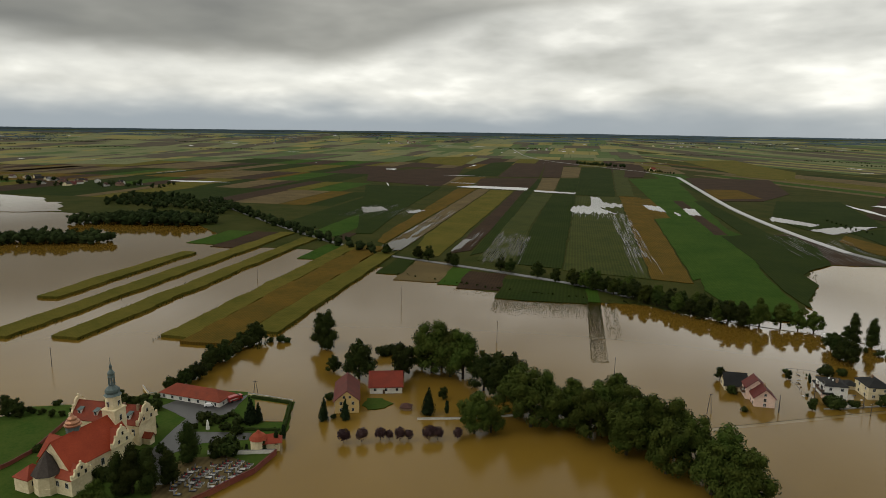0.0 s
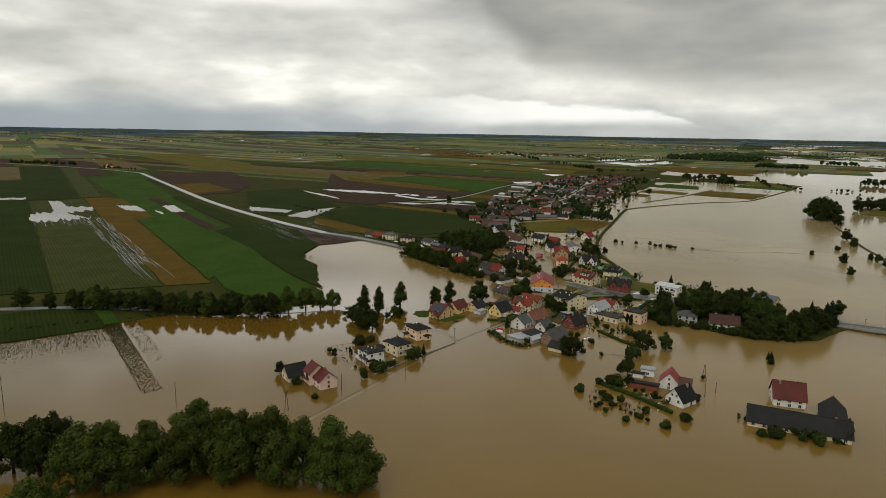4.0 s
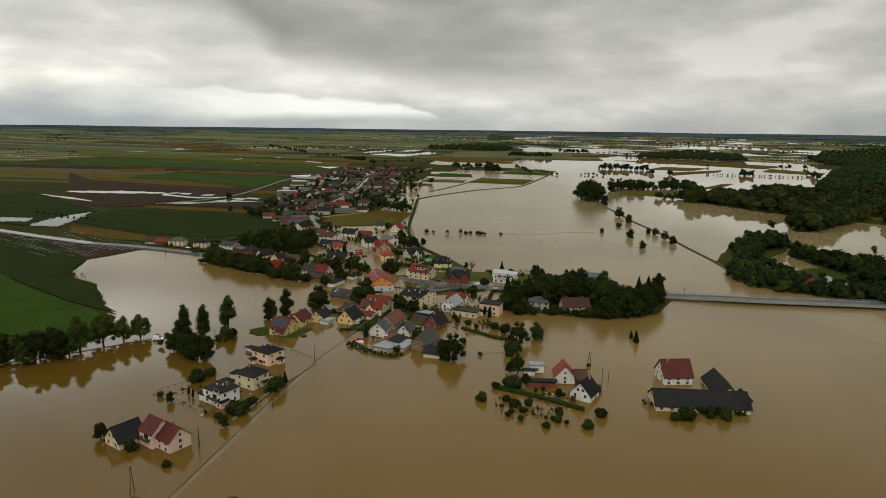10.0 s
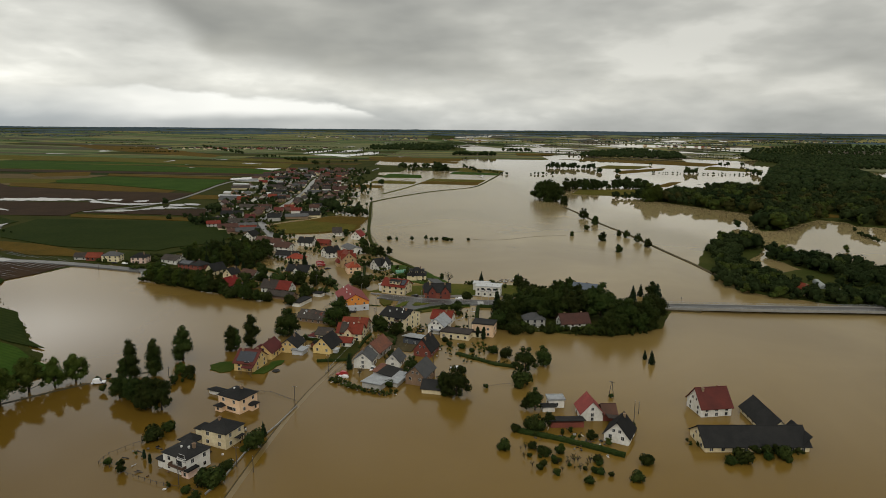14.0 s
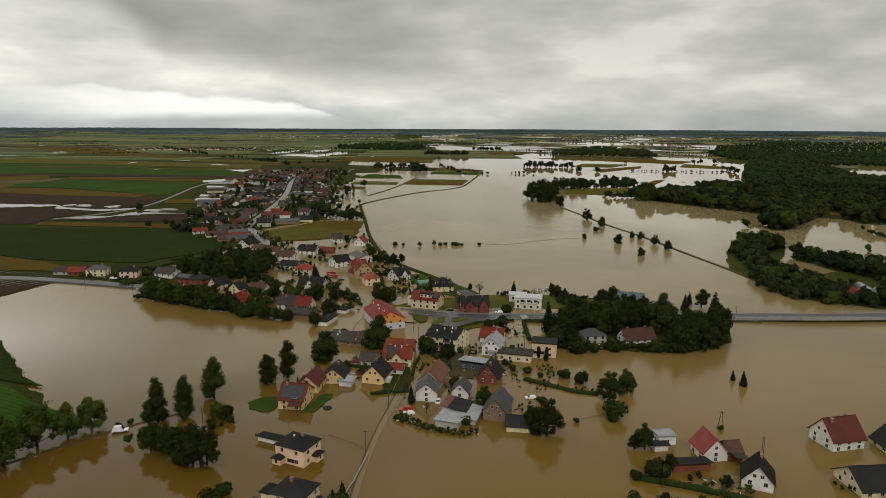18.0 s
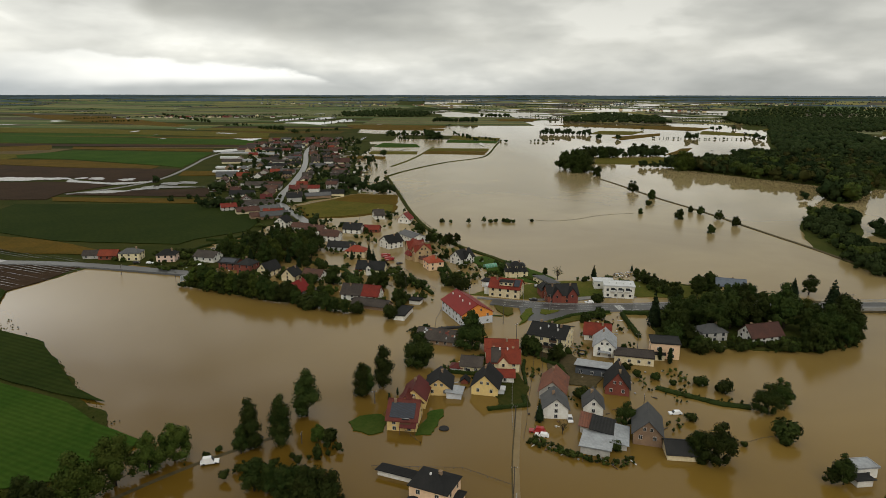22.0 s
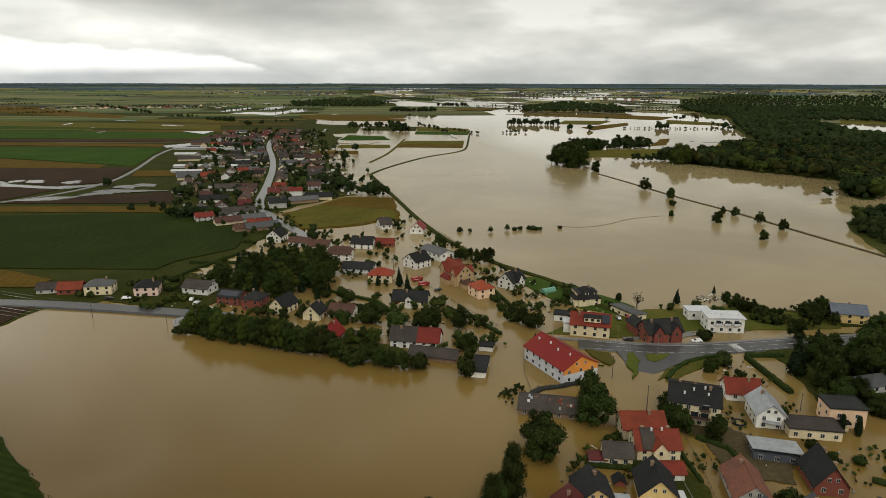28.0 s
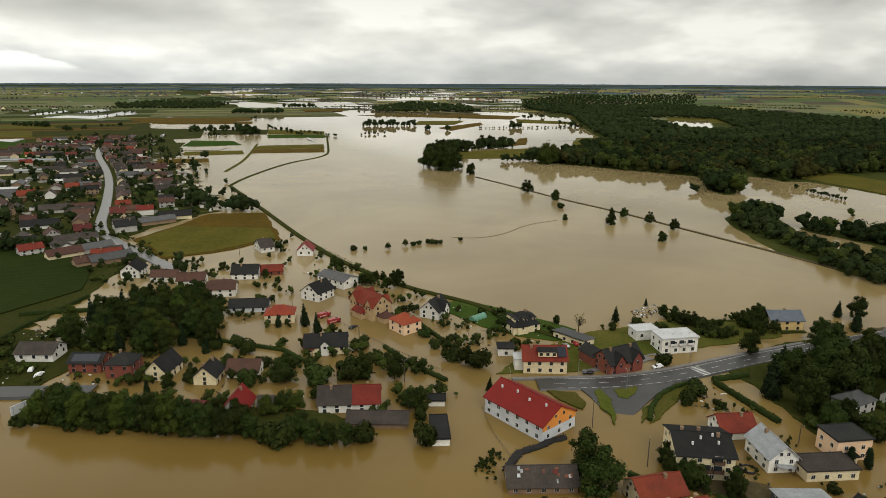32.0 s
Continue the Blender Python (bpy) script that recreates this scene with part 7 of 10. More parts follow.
near_woods += [(598, 200, 14), (606, 203, 13), (613, 192, 15), (618, 187, 16), (622, 192, 13), (604, 187, 12), (596, 192, 12), (586, 186, 10), (470, 160, 12), (462, 150, 13), (488, 140, 9), (496, 138, 7), (510, 131, 6), (507, 113, 7), (478, 119, 10), (474, 142, 11), (484, 128, 6)]
near_woods += fill([(588, 163), (608, 161), (614, 150), (602, 132), (588, 104), (578, 76), (520, 84), (508, 99), (522, 112), (548, 124), (556, 136), (575, 149)], 7.4, (6, 13), 4, free)
near_woods += fill([(616, 208), (634, 205), (662, 187), (658, 169), (626, 168), (612, 184)], 7.0, (8, 17), 5) + fill([(752, 172), (765, 178), (800, 172), (826, 136), (760, 158)], 8.0, (17, 25), 6) + [(778 - 4.6 * i, 84 - 1.4 * i, 3.5 + i * 37 % 3) for i in range(11)] + [(657, 101, 7.5), (763, 197, 10), (800, 86, 6)]
near_woods += [(988 + 3 * i + i * 29 % 5, 340 - 7.5 * i, 9 + i * 53 % 9) for i in range(5)] + [(1012 - 2.2 * i, 340 + 5.2 * i, 7 + i * 31 % 7) for i in range(10)]
thin = [p for p in near_woods if rng.random() < 0.16]
woods("riverside_woods", [p for p in near_woods if p not in thin], "leafy mixed woods along the drowned river", 170, 3, 3)
woods("pale_woods", pale + thin, "pale green willows and poplars among darker trees", 150, 3, 13, LIGHT_ISLE)
house(469, 134, 35, 11, 8, 3.6, 7.0, "red", "cream", "low cream house with a red tiled roof among trees", "gable", 1, 1)
PALE_FOIL = mat("pale_foil", (0.26, 0.28, 0.28), (0.17, 0.19, 0.18), 0.35, 2.0, 0.4, 0.05)
for gx, gy, gl in ((500, 125, 20), (494, 117, 12)):
    o = thing("greenhouse", gx, gy, 0.2, 13, "long pale foil greenhouse in a garden by the woods", "greenhouse")
    for what, r, x0, x1, m in [("foil", 2.6, -gl / 2, gl / 2, PALE_FOIL)] + [("hoop", 2.64, gl * (k / 6 - 0.5) * 0.98 - 0.07, gl * (k / 6 - 0.5) * 0.98 + 0.07, STEEL) for k in range(7)]:
        bm = bmesh.new()
        a = [bm.verts.new((x0, r * math.cos(i * math.pi / 12), r * math.sin(i * math.pi / 12))) for i in range(13)]
        b = [bm.verts.new((x1, v.co.y, v.co.z)) for v in a]
        for i in range(12):
            bm.faces.new((a[i], b[i], b[i + 1], a[i + 1]))
        bm.faces.new(a), bm.faces.new(b[::-1])
        bmesh.ops.recalc_face_normals(bm, faces=bm.faces)
        part(what, bm, m, o)
west = fill([(-540, 482), (-415, 536), (-425, 560), (-520, 560)], 8, (8, 13), 8) + fill([(-545, 628), (-398, 655), (-385, 690), (-520, 700)], 8, (9, 15), 9) + fill([(-640, 800), (-490, 780), (-420, 740), (-440, 830), (-560, 910), (-680, 930)], 12, (7, 12), 10, glade)
west += [(-515 + 7.2 * i, lane_y(-515 + 7.2 * i) + (6, -6)[i % 2], 8 + (i * 37 % 50) / 10) for i in range(50)]
woods("west_woods", west, "dark wood clumps and avenue trees by the flooded meadow", 70, 3, 4)
for n, (x, y, h) in enumerate(fill([(328, 548), (332, 508), (352, 498), (384, 514), (398, 540), (372, 566), (346, 568)], 7.2, (10, 15), 12)):
    tree(("broad", "tall", "broad", "conifer", "light")[n % 5 if n % 7 else 1], x, y, h, "in the dense wood behind the village")
lines, clumps = [], []
rng = random.Random(21)
for _ in range(260):
    a, r = radians(rng.uniform(-58, 158)), 2300 + 2400 * rng.random() ** 0.8
    x, y = 150 + r * math.cos(a), 300 + r * math.sin(a)
    if inside(x, y, FAR_FLOOD) and rng.random() < 0.3 or a > 1.0 and r < 3300 and rng.random() < 0.8:
        continue
    t, n, gap = a + 1.57 + rng.uniform(-0.35, 0.35), rng.randrange(3, 46), rng.uniform(6, 10)
    for i in range(n):
        lines.append((x + gap * i * math.cos(t) + rng.uniform(-4, 4), y + gap * i * math.sin(t) + rng.uniform(-4, 4), rng.uniform(4.5, 10)))
# hedgerows and clumps of the flood plain: both ends, how many trees, how high
HEDGES = [(1931, 2398, 1917, 2289, 7, 12.0), (1999, 2425, 1716, 1896, 24, 17.9), (2001, 2281, 2106, 2098, 14, 11.9), (1643, 1764, 1675, 1687, 9, 11.1), (1545, 1551, 1512, 1433, 12, 18.0), (1407, 1330, 1416, 1309, 3, 13.1), (1457, 1319, 1482, 1317, 3, 10.6), (1552, 1330, 1588, 1301, 6, 9.4), (2137, 1266, 2196, 1122, 26, 24.0), (2519, 1229, 2565, 1115, 11, 24.0), (1431, 1051, 1470, 953, 12, 18.9), (1331, 972, 1345, 936, 4, 12.4), (1373, 908, 1384, 881, 6, 24.0)]
HEDGES += [(1904, 1110, 1908, 1100, 2, 12.2), (1562, 933, 1354, 784, 12, 11.8), (1460, 824, 1349, 714, 12, 8.6), (1663, 726, 1688, 608, 20, 18.8), (1395, 676, 1427, 636, 7, 7.2), (1133, 509, 1150, 439, 16, 19.1), (1161, 436, 1183, 377, 16, 19.5), (1004, 351, 1014, 343, 3, 23.2), (990, 334, 991, 296, 9, 24.0), (1654, 375, 1661, 356, 4, 19.6), (1623, 454, 1687, 235, 30, 5.6), (2049, 340, 2059, 314, 3, 19.1), (2100, 289, 2104, 277, 2, 16.1)]
HEDGES += [(1562, 566, 1563, 556, 2, 13.3), (1557, 523, 1561, 516, 2, 14.5), (1977, 524, 1978, 523, 1, 11.8), (1826, 250, 1642, 214, 7, 17.6), (1950, 1616, 2009, 1478, 6, 8.0), (2747, 1097, 2414, 864, 8, 13.7), (3381, 1217, 3587, 901, 16, 15.3), (3154, 676, 3068, 335, 18, 10.7), (3008, 1625, 3417, 1412, 16, 11.8)]
for ax, ay, bx, by, n, h in HEDGES:
    for i in range(n):
        k = (i + 0.5) / n
        (lines if math.hypot(ax - 100, ay - 350) > 2100 else clumps).append((ax + (bx - ax) * k + rng.uniform(-4, 4), ay + (by - ay) * k + rng.uniform(-4, 4), h * rng.uniform(0.5, 1.12)))
for ring, gap, tall in (([(2525, 1904), (2810, 1826), (2709, 1522), (2427, 1449), (2291, 1743)], 22, (13, 19)), ([(2561, 904), (2940, 796), (2758, 566), (2365, 480), (2309, 831)], 22, (14, 21)), ([(3243, 323), (3653, 72), (3702, -586), (3052, -426), (2508, 152), (2605, 304)], 30, (12, 18))):
    lines += fill(ring, gap, tall, 31)
lines += [(15 + 144 * i / 22 + rng.uniform(-4, 4), 2197 - 134 * i / 22 + rng.uniform(-8, 8), rng.uniform(12, 19)) for i in range(23)]
lines += [(205 + 70 * i / 12 + rng.uniform(-4, 4), 1930 - 130 * i / 12 + rng.uniform(-6, 6), rng.uniform(6, 12)) for i in range(12)]
lines += [(330 + 10 * i / 9, 915 - 105 * i / 9, rng.uniform(3, 5)) for i in range(10)]
# garden trees and thickets round the village
clumps += [(615, 604, 13.5), (615, 597, 16.6), (623, 592, 11.9), (637, 611, 13.4), (651, 674, 16.7), (638, 657, 17.4), (632, 644, 20.5), (623, 630, 13.3), (623, 621, 9.9), (619, 613, 12.6), (664, 692, 11.7), (852, 758, 16.5), (968, 800, 14.3), (772, 724, 9.9), (551, 770, 13.8), (556, 765, 14.4), (554, 779, 9.3), (642, 809, 11.2), (652, 808, 8.6), (472, 714, 9.8), (472, 707, 11.2), (473, 700, 10.6), (475, 694, 11.6), (478, 691, 12.0), (478, 684, 11.0), (484, 682, 10.6), (488, 678, 9.1), (477, 663, 6.5), (582, 893, 9.4), (580, 886, 8.0)]
woods("hedgerows", clumps, "dark green hedgerows and garden trees of the flood plain", 60, 3, 16)
woods("far_hedgerows", lines, "dark hedgerows and tree clumps across the plain", 16, 1, 6)
# the far rim of the plain: woods in a dark band, tinted blue for haze
rim = []
for i in range(7600):
    a, r = radians(rng.uniform(-60, 165)), rng.uniform(3400, 4700)
    x, y = 150 + r * math.cos(a), 300 + r * math.sin(a)
    if noise.noise((x / 420, y / 420, 9.0)) > (0.06 if r < 3900 else -0.12):
        rim.append((x, y, rng.uniform(6, 12)))
# distance haze painted as a blue-grey colour, for rim woods and hills alike
HAZED_RIM = mat("hazed_rim", (0.068, 0.094, 0.112), (0.046, 0.066, 0.076), 0.95, 0.01, 0.002, 0.0, spec=0.0)
woods("rim_woods", rim, "dark band of woods along the horizon", 0, 1, 7, HAZED_RIM)

# ---- far villages ----
STREET = [(470, 602), (511, 651), (545, 682), (631, 730), (800, 834), (1024, 1000), (1250, 1130)]


def along(line, k):
    seg = [math.dist(a, b) for a, b in zip(line, line[1:])]
    d = k * sum(seg)
    for (a, b), s in zip(zip(line, line[1:]), seg):
        if d <= s:
            u = d / s
            return a[0] + (b[0] - a[0]) * u, a[1] + (b[1] - a[1]) * u, math.degrees(math.atan2(b[1] - a[1], b[0] - a[0]))
        d -= s
    return (*line[-1], 0)


rng = random.Random(77)
ROOF_PICK, WALL_PICK = ("red", "maroon", "brown", "dark", "grey", "eternit", "eternit", "brown", "brown", "dark", "eternit", "brown", "dark", "grey", "eternit", "brown"), ("white", "cream", "oldbrick", "grey", "oldbrick", "cream", "grey")
WORDS = {"red": "red tiled", "brown": "brown tiled", "dark": "dark", "grey": "grey", "eternit": "dark fibre-sheet", "maroon": "maroon tiled", "bright": "bright red"}
MADE = []


def clear(x, y, r):
    if any(math.hypot(x - a, y - b) < r + c for a, b, c in MADE):
        return False
    MADE.append((x, y, r))
    return True


NO_BUILD = [[(500, 655), (600, 628), (650, 606), (563, 550), (478, 540), (455, 590), (480, 612)], [(318, 690), (345, 606), (395, 598), (440, 630), (484, 700), (445, 850)], [(770, 700), (905, 688), (1020, 656), (1069, 660), (1340, 748), (1440, 800), (1440, 955), (1300, 935), (1110, 800), (1000, 815), (900, 745)]]


def far_house(x, y, rot, windows, L=None):
    rf, wl = rng.choice(ROOF_PICK), rng.choice(WALL_PICK)
    long = L is not None and L > 17
    if long:
        rf = rng.choice(("eternit", "brown", "dark", "eternit", "grey", "brown"))
    L = L or rng.uniform(10, 15)
    W, e = (rng.uniform(8, 10), 3.6) if long else (rng.uniform(8, 10), rng.choice((3.6, 4.6, 5.6)))
    if any(inside(x, y, p) for p in NO_BUILD):
        return
    if clear(x, y, L * 0.36):
        house(x, y, rot, L, W, e, e + rng.uniform(2.4, 3.8), rf, wl, ("long %s barn with a %s roof in the village" if long else "%s village house with a %s roof") % ({"oldbrick": "brick"}.get(wl, wl), WORDS[rf]), "gable", 2 if e > 4 else 1, 0 if long else 1,
              windows and not long, "barn" if long else "house", "barn" if long else "house", -0.3)


for x, y, a, L, W, rf in [(720, 912, -71, 24, 12, 'white'), (728, 891, -69, 19, 12, 'white'), (684, 874, -69, 40, 9, 'white'), (900, 1052, -69, 57, 6, 'metal'), (912, 994, -70, 50, 6, 'metal'), (832, 1006, -69, 31, 6, 'white'), (745, 844, -70, 35, 10, 'white'), (811, 944, -69, 40, 7, 'metal')]:
    MADE.append((x, y, L * 0.36))
    house(x, y, a, L, W, 3.0, 4.2, rf, "grey", "long low shed with a pale roof behind the village", "gable", 1, 0, False, "shed", "shed", -0.3)
for i in range(300):
    k = rng.random()
    x, y, a = along(STREET, k)
    side = rng.choice((-1, 1))
    long, across = rng.random() < 0.5, rng.random() < 0.7
    L = rng.uniform(18, 30) if long else rng.uniform(10, 15)
    off = side * ((L / 2 if across else 5) + rng.choice((7, 7, 8, 26, 42) + ((60, 78, 95) if side > 0 and k > 0.2 else ())))
    far_house(x - off * math.sin(radians(a)), y + off * math.cos(radians(a)), a + (90 if across else 0) + rng.uniform(-3, 3), k < 0.3 and rng.random() < 0.6, L)
for i in range(26):
    x, y, a = along([(-1100, 1095), (-976, 1081), (-834, 1030), (-720, 1000)], rng.random())
    far_house(x + rng.uniform(-20, 20), y + rng.uniform(-45, 60), rng.uniform(0, 180), False)
for cx, cy, n, sx, sy in ((1950, 2230, 26, 200, 40), (2127, 2062, 18, 160, 40), (2269, 1236, 8, 50, 30), (3097, 2603, 14, 220, 60), (3350, 645, 20, 260, 50), (4008, 105, 20, 300, 60), (3798, 935, 12, 260, 50), (3267, 2004, 14, 300, 60), (-150, 3300, 10, 90, 60), (600, 3700, 10, 120, 60), (-900, 3600, 10, 120, 60)):
    for i in range(n):
        u, v, q = rng.gauss(0, sx * 0.6), rng.gauss(0, sy), math.atan2(cy - 300, cx - 100)
        x, y = cx - u * math.sin(q) + v * math.cos(q), cy + u * math.cos(q) + v * math.sin(q)
        if clear(x, y, 9):
            rf = rng.choice(ROOF_PICK)
            o = house(x, y, rng.uniform(0, 180), rng.uniform(11, 18), 9.5, 4.5, 8.0, rf, rng.choice(WALL_PICK), "distant house with a %s roof" % WORDS[rf], "gable", 1, 0, False, base=-0.5)
            o.location.z = rise(x, y) + 0.3
village_trees = []
for i in range(900):
    x, y, a = along(STREET, rng.random())
    x, y = x + rng.uniform(-85, 85), y + rng.uniform(-85, 85)
    if street_gap(x, y) > 8 and not any(inside(x, y, p) for p in NO_BUILD) and all(math.hypot(x - p, y - q) > c * 0.8 for p, q, c in MADE):
        village_trees.append((x, y, rng.uniform(3, 9.5)))
for i in range(30):
    village_trees.append((-1080 + 380 * rng.random(), 1000 + 100 * rng.random(), rng.uniform(7, 12)))
woods("village_trees", village_trees, "green garden trees between the far village houses", 60, 3, 8)
o = house(229, 1951, 40, 16, 11, 6, 11, "red", "cream", "lone farmhouse with a red roof among trees", "gable", 2, 1)

# low hills that close the plain, haze put into their blue-grey colour
bm = bmesh.new()
for far, foot, top, wave, gap in ((3480, 25, 31, 12, 0.35), (3750, 35, 43, 13, 0.2), (4050, 50, 59, 13, 0.1), (4330, 55, 72, 10, 0.0), (4620, 60, 87, 4, 0.0)):
    last = None
    for k in range(2001):
        a = radians(-75 + 250 * k / 2000)
        h = top + wave * (noise.noise((k * 0.02, far * 0.01, 2.0)) - gap) + 0.35 * wave * noise.noise((k * 0.13, 3.0, far * 0.1)) + 2.5 * noise.noise((k * 0.7, 5.0, far * 0.1))
        row = [bm.verts.new((150 + r * math.cos(a), 300 + r * math.sin(a), z)) for r, z in ((far, foot - 8), (far + 25, h), (far + 110, foot - 4))]
        if last:
            bm.faces.new((last[0], row[0], row[1], last[1])), bm.faces.new((last[1], row[1], row[2], last[2]))
        last = row
bmesh.ops.recalc_face_normals(bm, faces=bm.faces)
tagged(link_mesh("backdrop", bm, HAZED_RIM), "low hills along the horizon, haze painted into their blue-grey", "hills", kind="structure")


# sheds and yards between the far village houses
rng = random.Random(83)
bm = bmesh.new()
spots = []
for i in range(420):
    k = rng.random()
    x, y, a = along(STREET, k)
    off = rng.choice((-1, 1)) * rng.uniform(9, 90)
    x, y = x - off * math.sin(radians(a)), y + off * math.cos(radians(a))
    if any(inside(x, y, p) for p in NO_BUILD) or built(x, y, 2.0):
        continue
    spots.append((x, y, rng.uniform(8, 26), rng.uniform(5, 14), radians(a + rng.choice((0, 90))), rng.choice((0, 0, 1, 2, 3))))
    if i % 2:
        l, w, h = rng.uniform(2.5, 6), rng.uniform(2, 4), rng.uniform(1.8, 2.8)
        m = pose(x, y, 0.3, 0, 0, a + rng.choice((0, 90)) + rng.uniform(-6, 6))
        v = box(bm, -l / 2, -w / 2, -0.3, l / 2, w / 2, h, rng.randrange(3))
        n = len(bm.verts)
        slab(bm, [(-l / 2 - 0.2, -w / 2 - 0.2, h), (l / 2 + 0.2, -w / 2 - 0.2, h), (l / 2 + 0.2, w / 2 + 0.2, h + 0.6), (-l / 2 - 0.2, w / 2 + 0.2, h + 0.6)], 0.12, rng.choice((3, 4, 5, 6)))
        bm.verts.ensure_lookup_table()
        for q in v:
            q.co = m @ q.co
        for q in list(bm.verts)[n:]:
            q.co = m @ q.co
bmesh.ops.recalc_face_normals(bm, faces=bm.faces)
tagged(link_mesh("far_sheds", bm, [WALLS["white"], WALLS["grey"], WOOD, ROOFS["dark"], ROOFS["metal"], ROOFS["eternit"], ROOFS["rust"]]), "small sheds and lean-tos in the village yards", "sheds", kind="stuff")
islands("village_yards", spots, [PAVING, MUD, MEADOW, LAWN], "trodden yards and gardens of the village", "yards", 0.3)

# ---- the church and its grounds ----
sheet("church_ground", ragged([(-200, 206), (-196, 218), (-180, 224), (-160, 238), (-146, 250), (-119, 250), (-97, 246), (-91, 226), (-86, 205), (-94, 176), (-104, 160), (-150, 150), (-175, 165)], 4, 1.0, 2.2), 0.35, 1.2, LAWN, "green grounds round the church", "ground")
sheet("church_yard", ragged([(-144, 237), (-124, 238), (-119, 248), (-117, 231), (-125, 221), (-122, 213), (-101, 217), (-100, 212), (-114, 206), (-120, 197), (-109, 180), (-113, 178), (-128, 196), (-131, 222), (-147, 230)][::-1], 4, 0.5, 2.2), 0.42, 0.3, ASPHALT, "dark tarred yard between the church and the long house", "yard")
sheet("graveyard_ground", [(-120, 186), (-107, 168), (-95, 176), (-89, 196), (-101, 200), (-112, 196)], 0.41, 0.3, FIELD_PALE, "pale gravel ground of the graveyard", "ground")
sheet("flooded_garden", [(-114, 244), (-99, 243), (-94, 228), (-104, 226)][::-1], 0.46, 0.2, WATER, "flooded garden square inside a hedge", "water")


def church():
    ob = thing("church", -140, 180, 0, 0, "baroque church with cream walls, red roofs and a copper spire", "church")

    def body(x, y, rot, L, W, eave, ridge, style, roof="orange", wall="cream"):
        m = pose(x, y, 0, 0, 0, rot)
        bm = wall_mesh(L, W, eave, ridge, style, -1)
        bm.transform(m)
        w = part("wall", bm, WALLS[wall], ob)
        bm = roof_mesh(L, W, eave, ridge, style, 0.35)
        bm.transform(m)
        part("roof", bm, ROOFS[roof], ob, "red tiled roof")
        for s in (-1, 1):
            n = max(2, int(L / 4))
            for i in range(n):
                p = m @ Vector((-L / 2 + L * (i + 0.5) / n, s * (W / 2 + 0.02), eave * 0.62))
                o = put("window", WINDOW, w, p.x, p.y, p.z, rot + (0 if s < 0 else 180), (1.2, 1, eave * 0.3))
                put("pane", PANE, o)

    body(0.5, 1.5, 80, 23, 13.5, 8.0, 15.6, "gable", "nave")
    body(4.6, 8.0, -8, 8.5, 8.6, 8.0, 12.6, "gable", "orange")
    body(-6.5, -1.0, -10, 9, 9.0, 7.5, 12.6, "gable", "orange")
    body(-7.5, 24, 1, 27, 9.4, 8.2, 13.0, "gable", "red")
    body(-9.0, -10.5, 80, 7, 6.0, 5.2, 7.8, "hip", "orange")
    body(4.0, -9.0, -8, 7.5, 7.0, 6.0, 9.0, "gable", "orange")

    def fronton(x, y, rot, half, z0, top):
        """A baroque gable: volutes, a round head and small pinnacles."""
        h = top - z0
        side = [(1.0, 0), (1.0, 0.16), (0.92, 0.18), (0.78, 0.24), (0.68, 0.36), (0.62, 0.5), (0.5, 0.52), (0.42, 0.6), (0.38, 0.74), (0.34, 0.86), (0.2, 0.96), (0.0, 1.0)]
        ring = [(half * a, z0 + h * b) for a, b in side] + [(-half * a, z0 + h * b) for a, b in side[-2::-1]]
        bm = bmesh.new()
        f, b = [bm.verts.new((u, -0.35, v)) for u, v in ring], [bm.verts.new((u, 0.35, v)) for u, v in ring]
        bm.faces.new(f), bm.faces.new(b[::-1])
        for i in range(len(ring)):
            bm.faces.new((f[i], b[i], b[(i + 1) % len(ring)], f[(i + 1) % len(ring)]))
        for u, v in ((half * 0.96, z0 + h * 0.16), (half * 0.58, z0 + h * 0.5), (0, top - 0.1)):
            for q in {u, -u}:
                box(bm, q - 0.22, -0.3, v, q + 0.22, 0.3, v + 0.8)
        for v in (z0 - 0.1, z0 + h * 0.47):
            k = half if v < z0 else half * 0.66
            box(bm, -k - 0.15, -0.5, v, k + 0.15, -0.3, v + 0.25)
        bmesh.ops.recalc_face_normals(bm, faces=bm.faces)
        bm.transform(pose(x, y, 0, 0, 0, rot))
        g = part("gable", bm, WALLS["cream"], ob, "curved cream baroque gable")
        m = pose(x, y, 0, 0, 0, rot)
        for u, v in ((-0.35 * half, 0.2), (0.35 * half, 0.2), (0, 0.62)):
            p = m @ Vector((u, -0.36, z0 + h * v))
            put("window", PLAIN, g, p.x, p.y, p.z, rot, (0.8, 1, 1.2))

    fronton(6.2, 23.8, 84, 4.9, 8.0, 14.4)
    fronton(9.0, 7.4, 82, 4.5, 7.8, 13.6)
    fronton(7.9, -9.6, 82, 3.6, 5.9, 9.8)
    fronton(-21.2, 24, -89, 4.9, 8.0, 14.4)
    # tower with its copper cap
    m = pose(2.6, 12.6, 0, 0, 0, -5)
    bm = bmesh.new()
    box(bm, -2.5, -2.5, -1, 2.5, 2.5, 17.0)
    box(bm, -2.8, -2.8, 17.0, 2.8, 2.8, 17.4)
    lathe(bm, [(2.5, 17.4), (2.35, 21.4), (2.75, 21.6), (2.75, 21.9)], 8)
    bm.transform(m)
    tower = part("tower", bm, WALLS["cream"], ob)
    for a in range(4):
        for z, d, h in ((14.2, 2.52, 2.0), (10.6, 2.52, 1.4), (19.3, 2.32, 1.9)):
            v = Matrix.Rotation(radians(90 * a - 5), 3, "Z") @ Vector((0, -d, 0))
            o = put("window", WINDOW, tower, 2.6 + v.x, 12.6 + v.y, z, 90 * a - 5, (0.95, 1, h))
            put("pane", PANE, o)
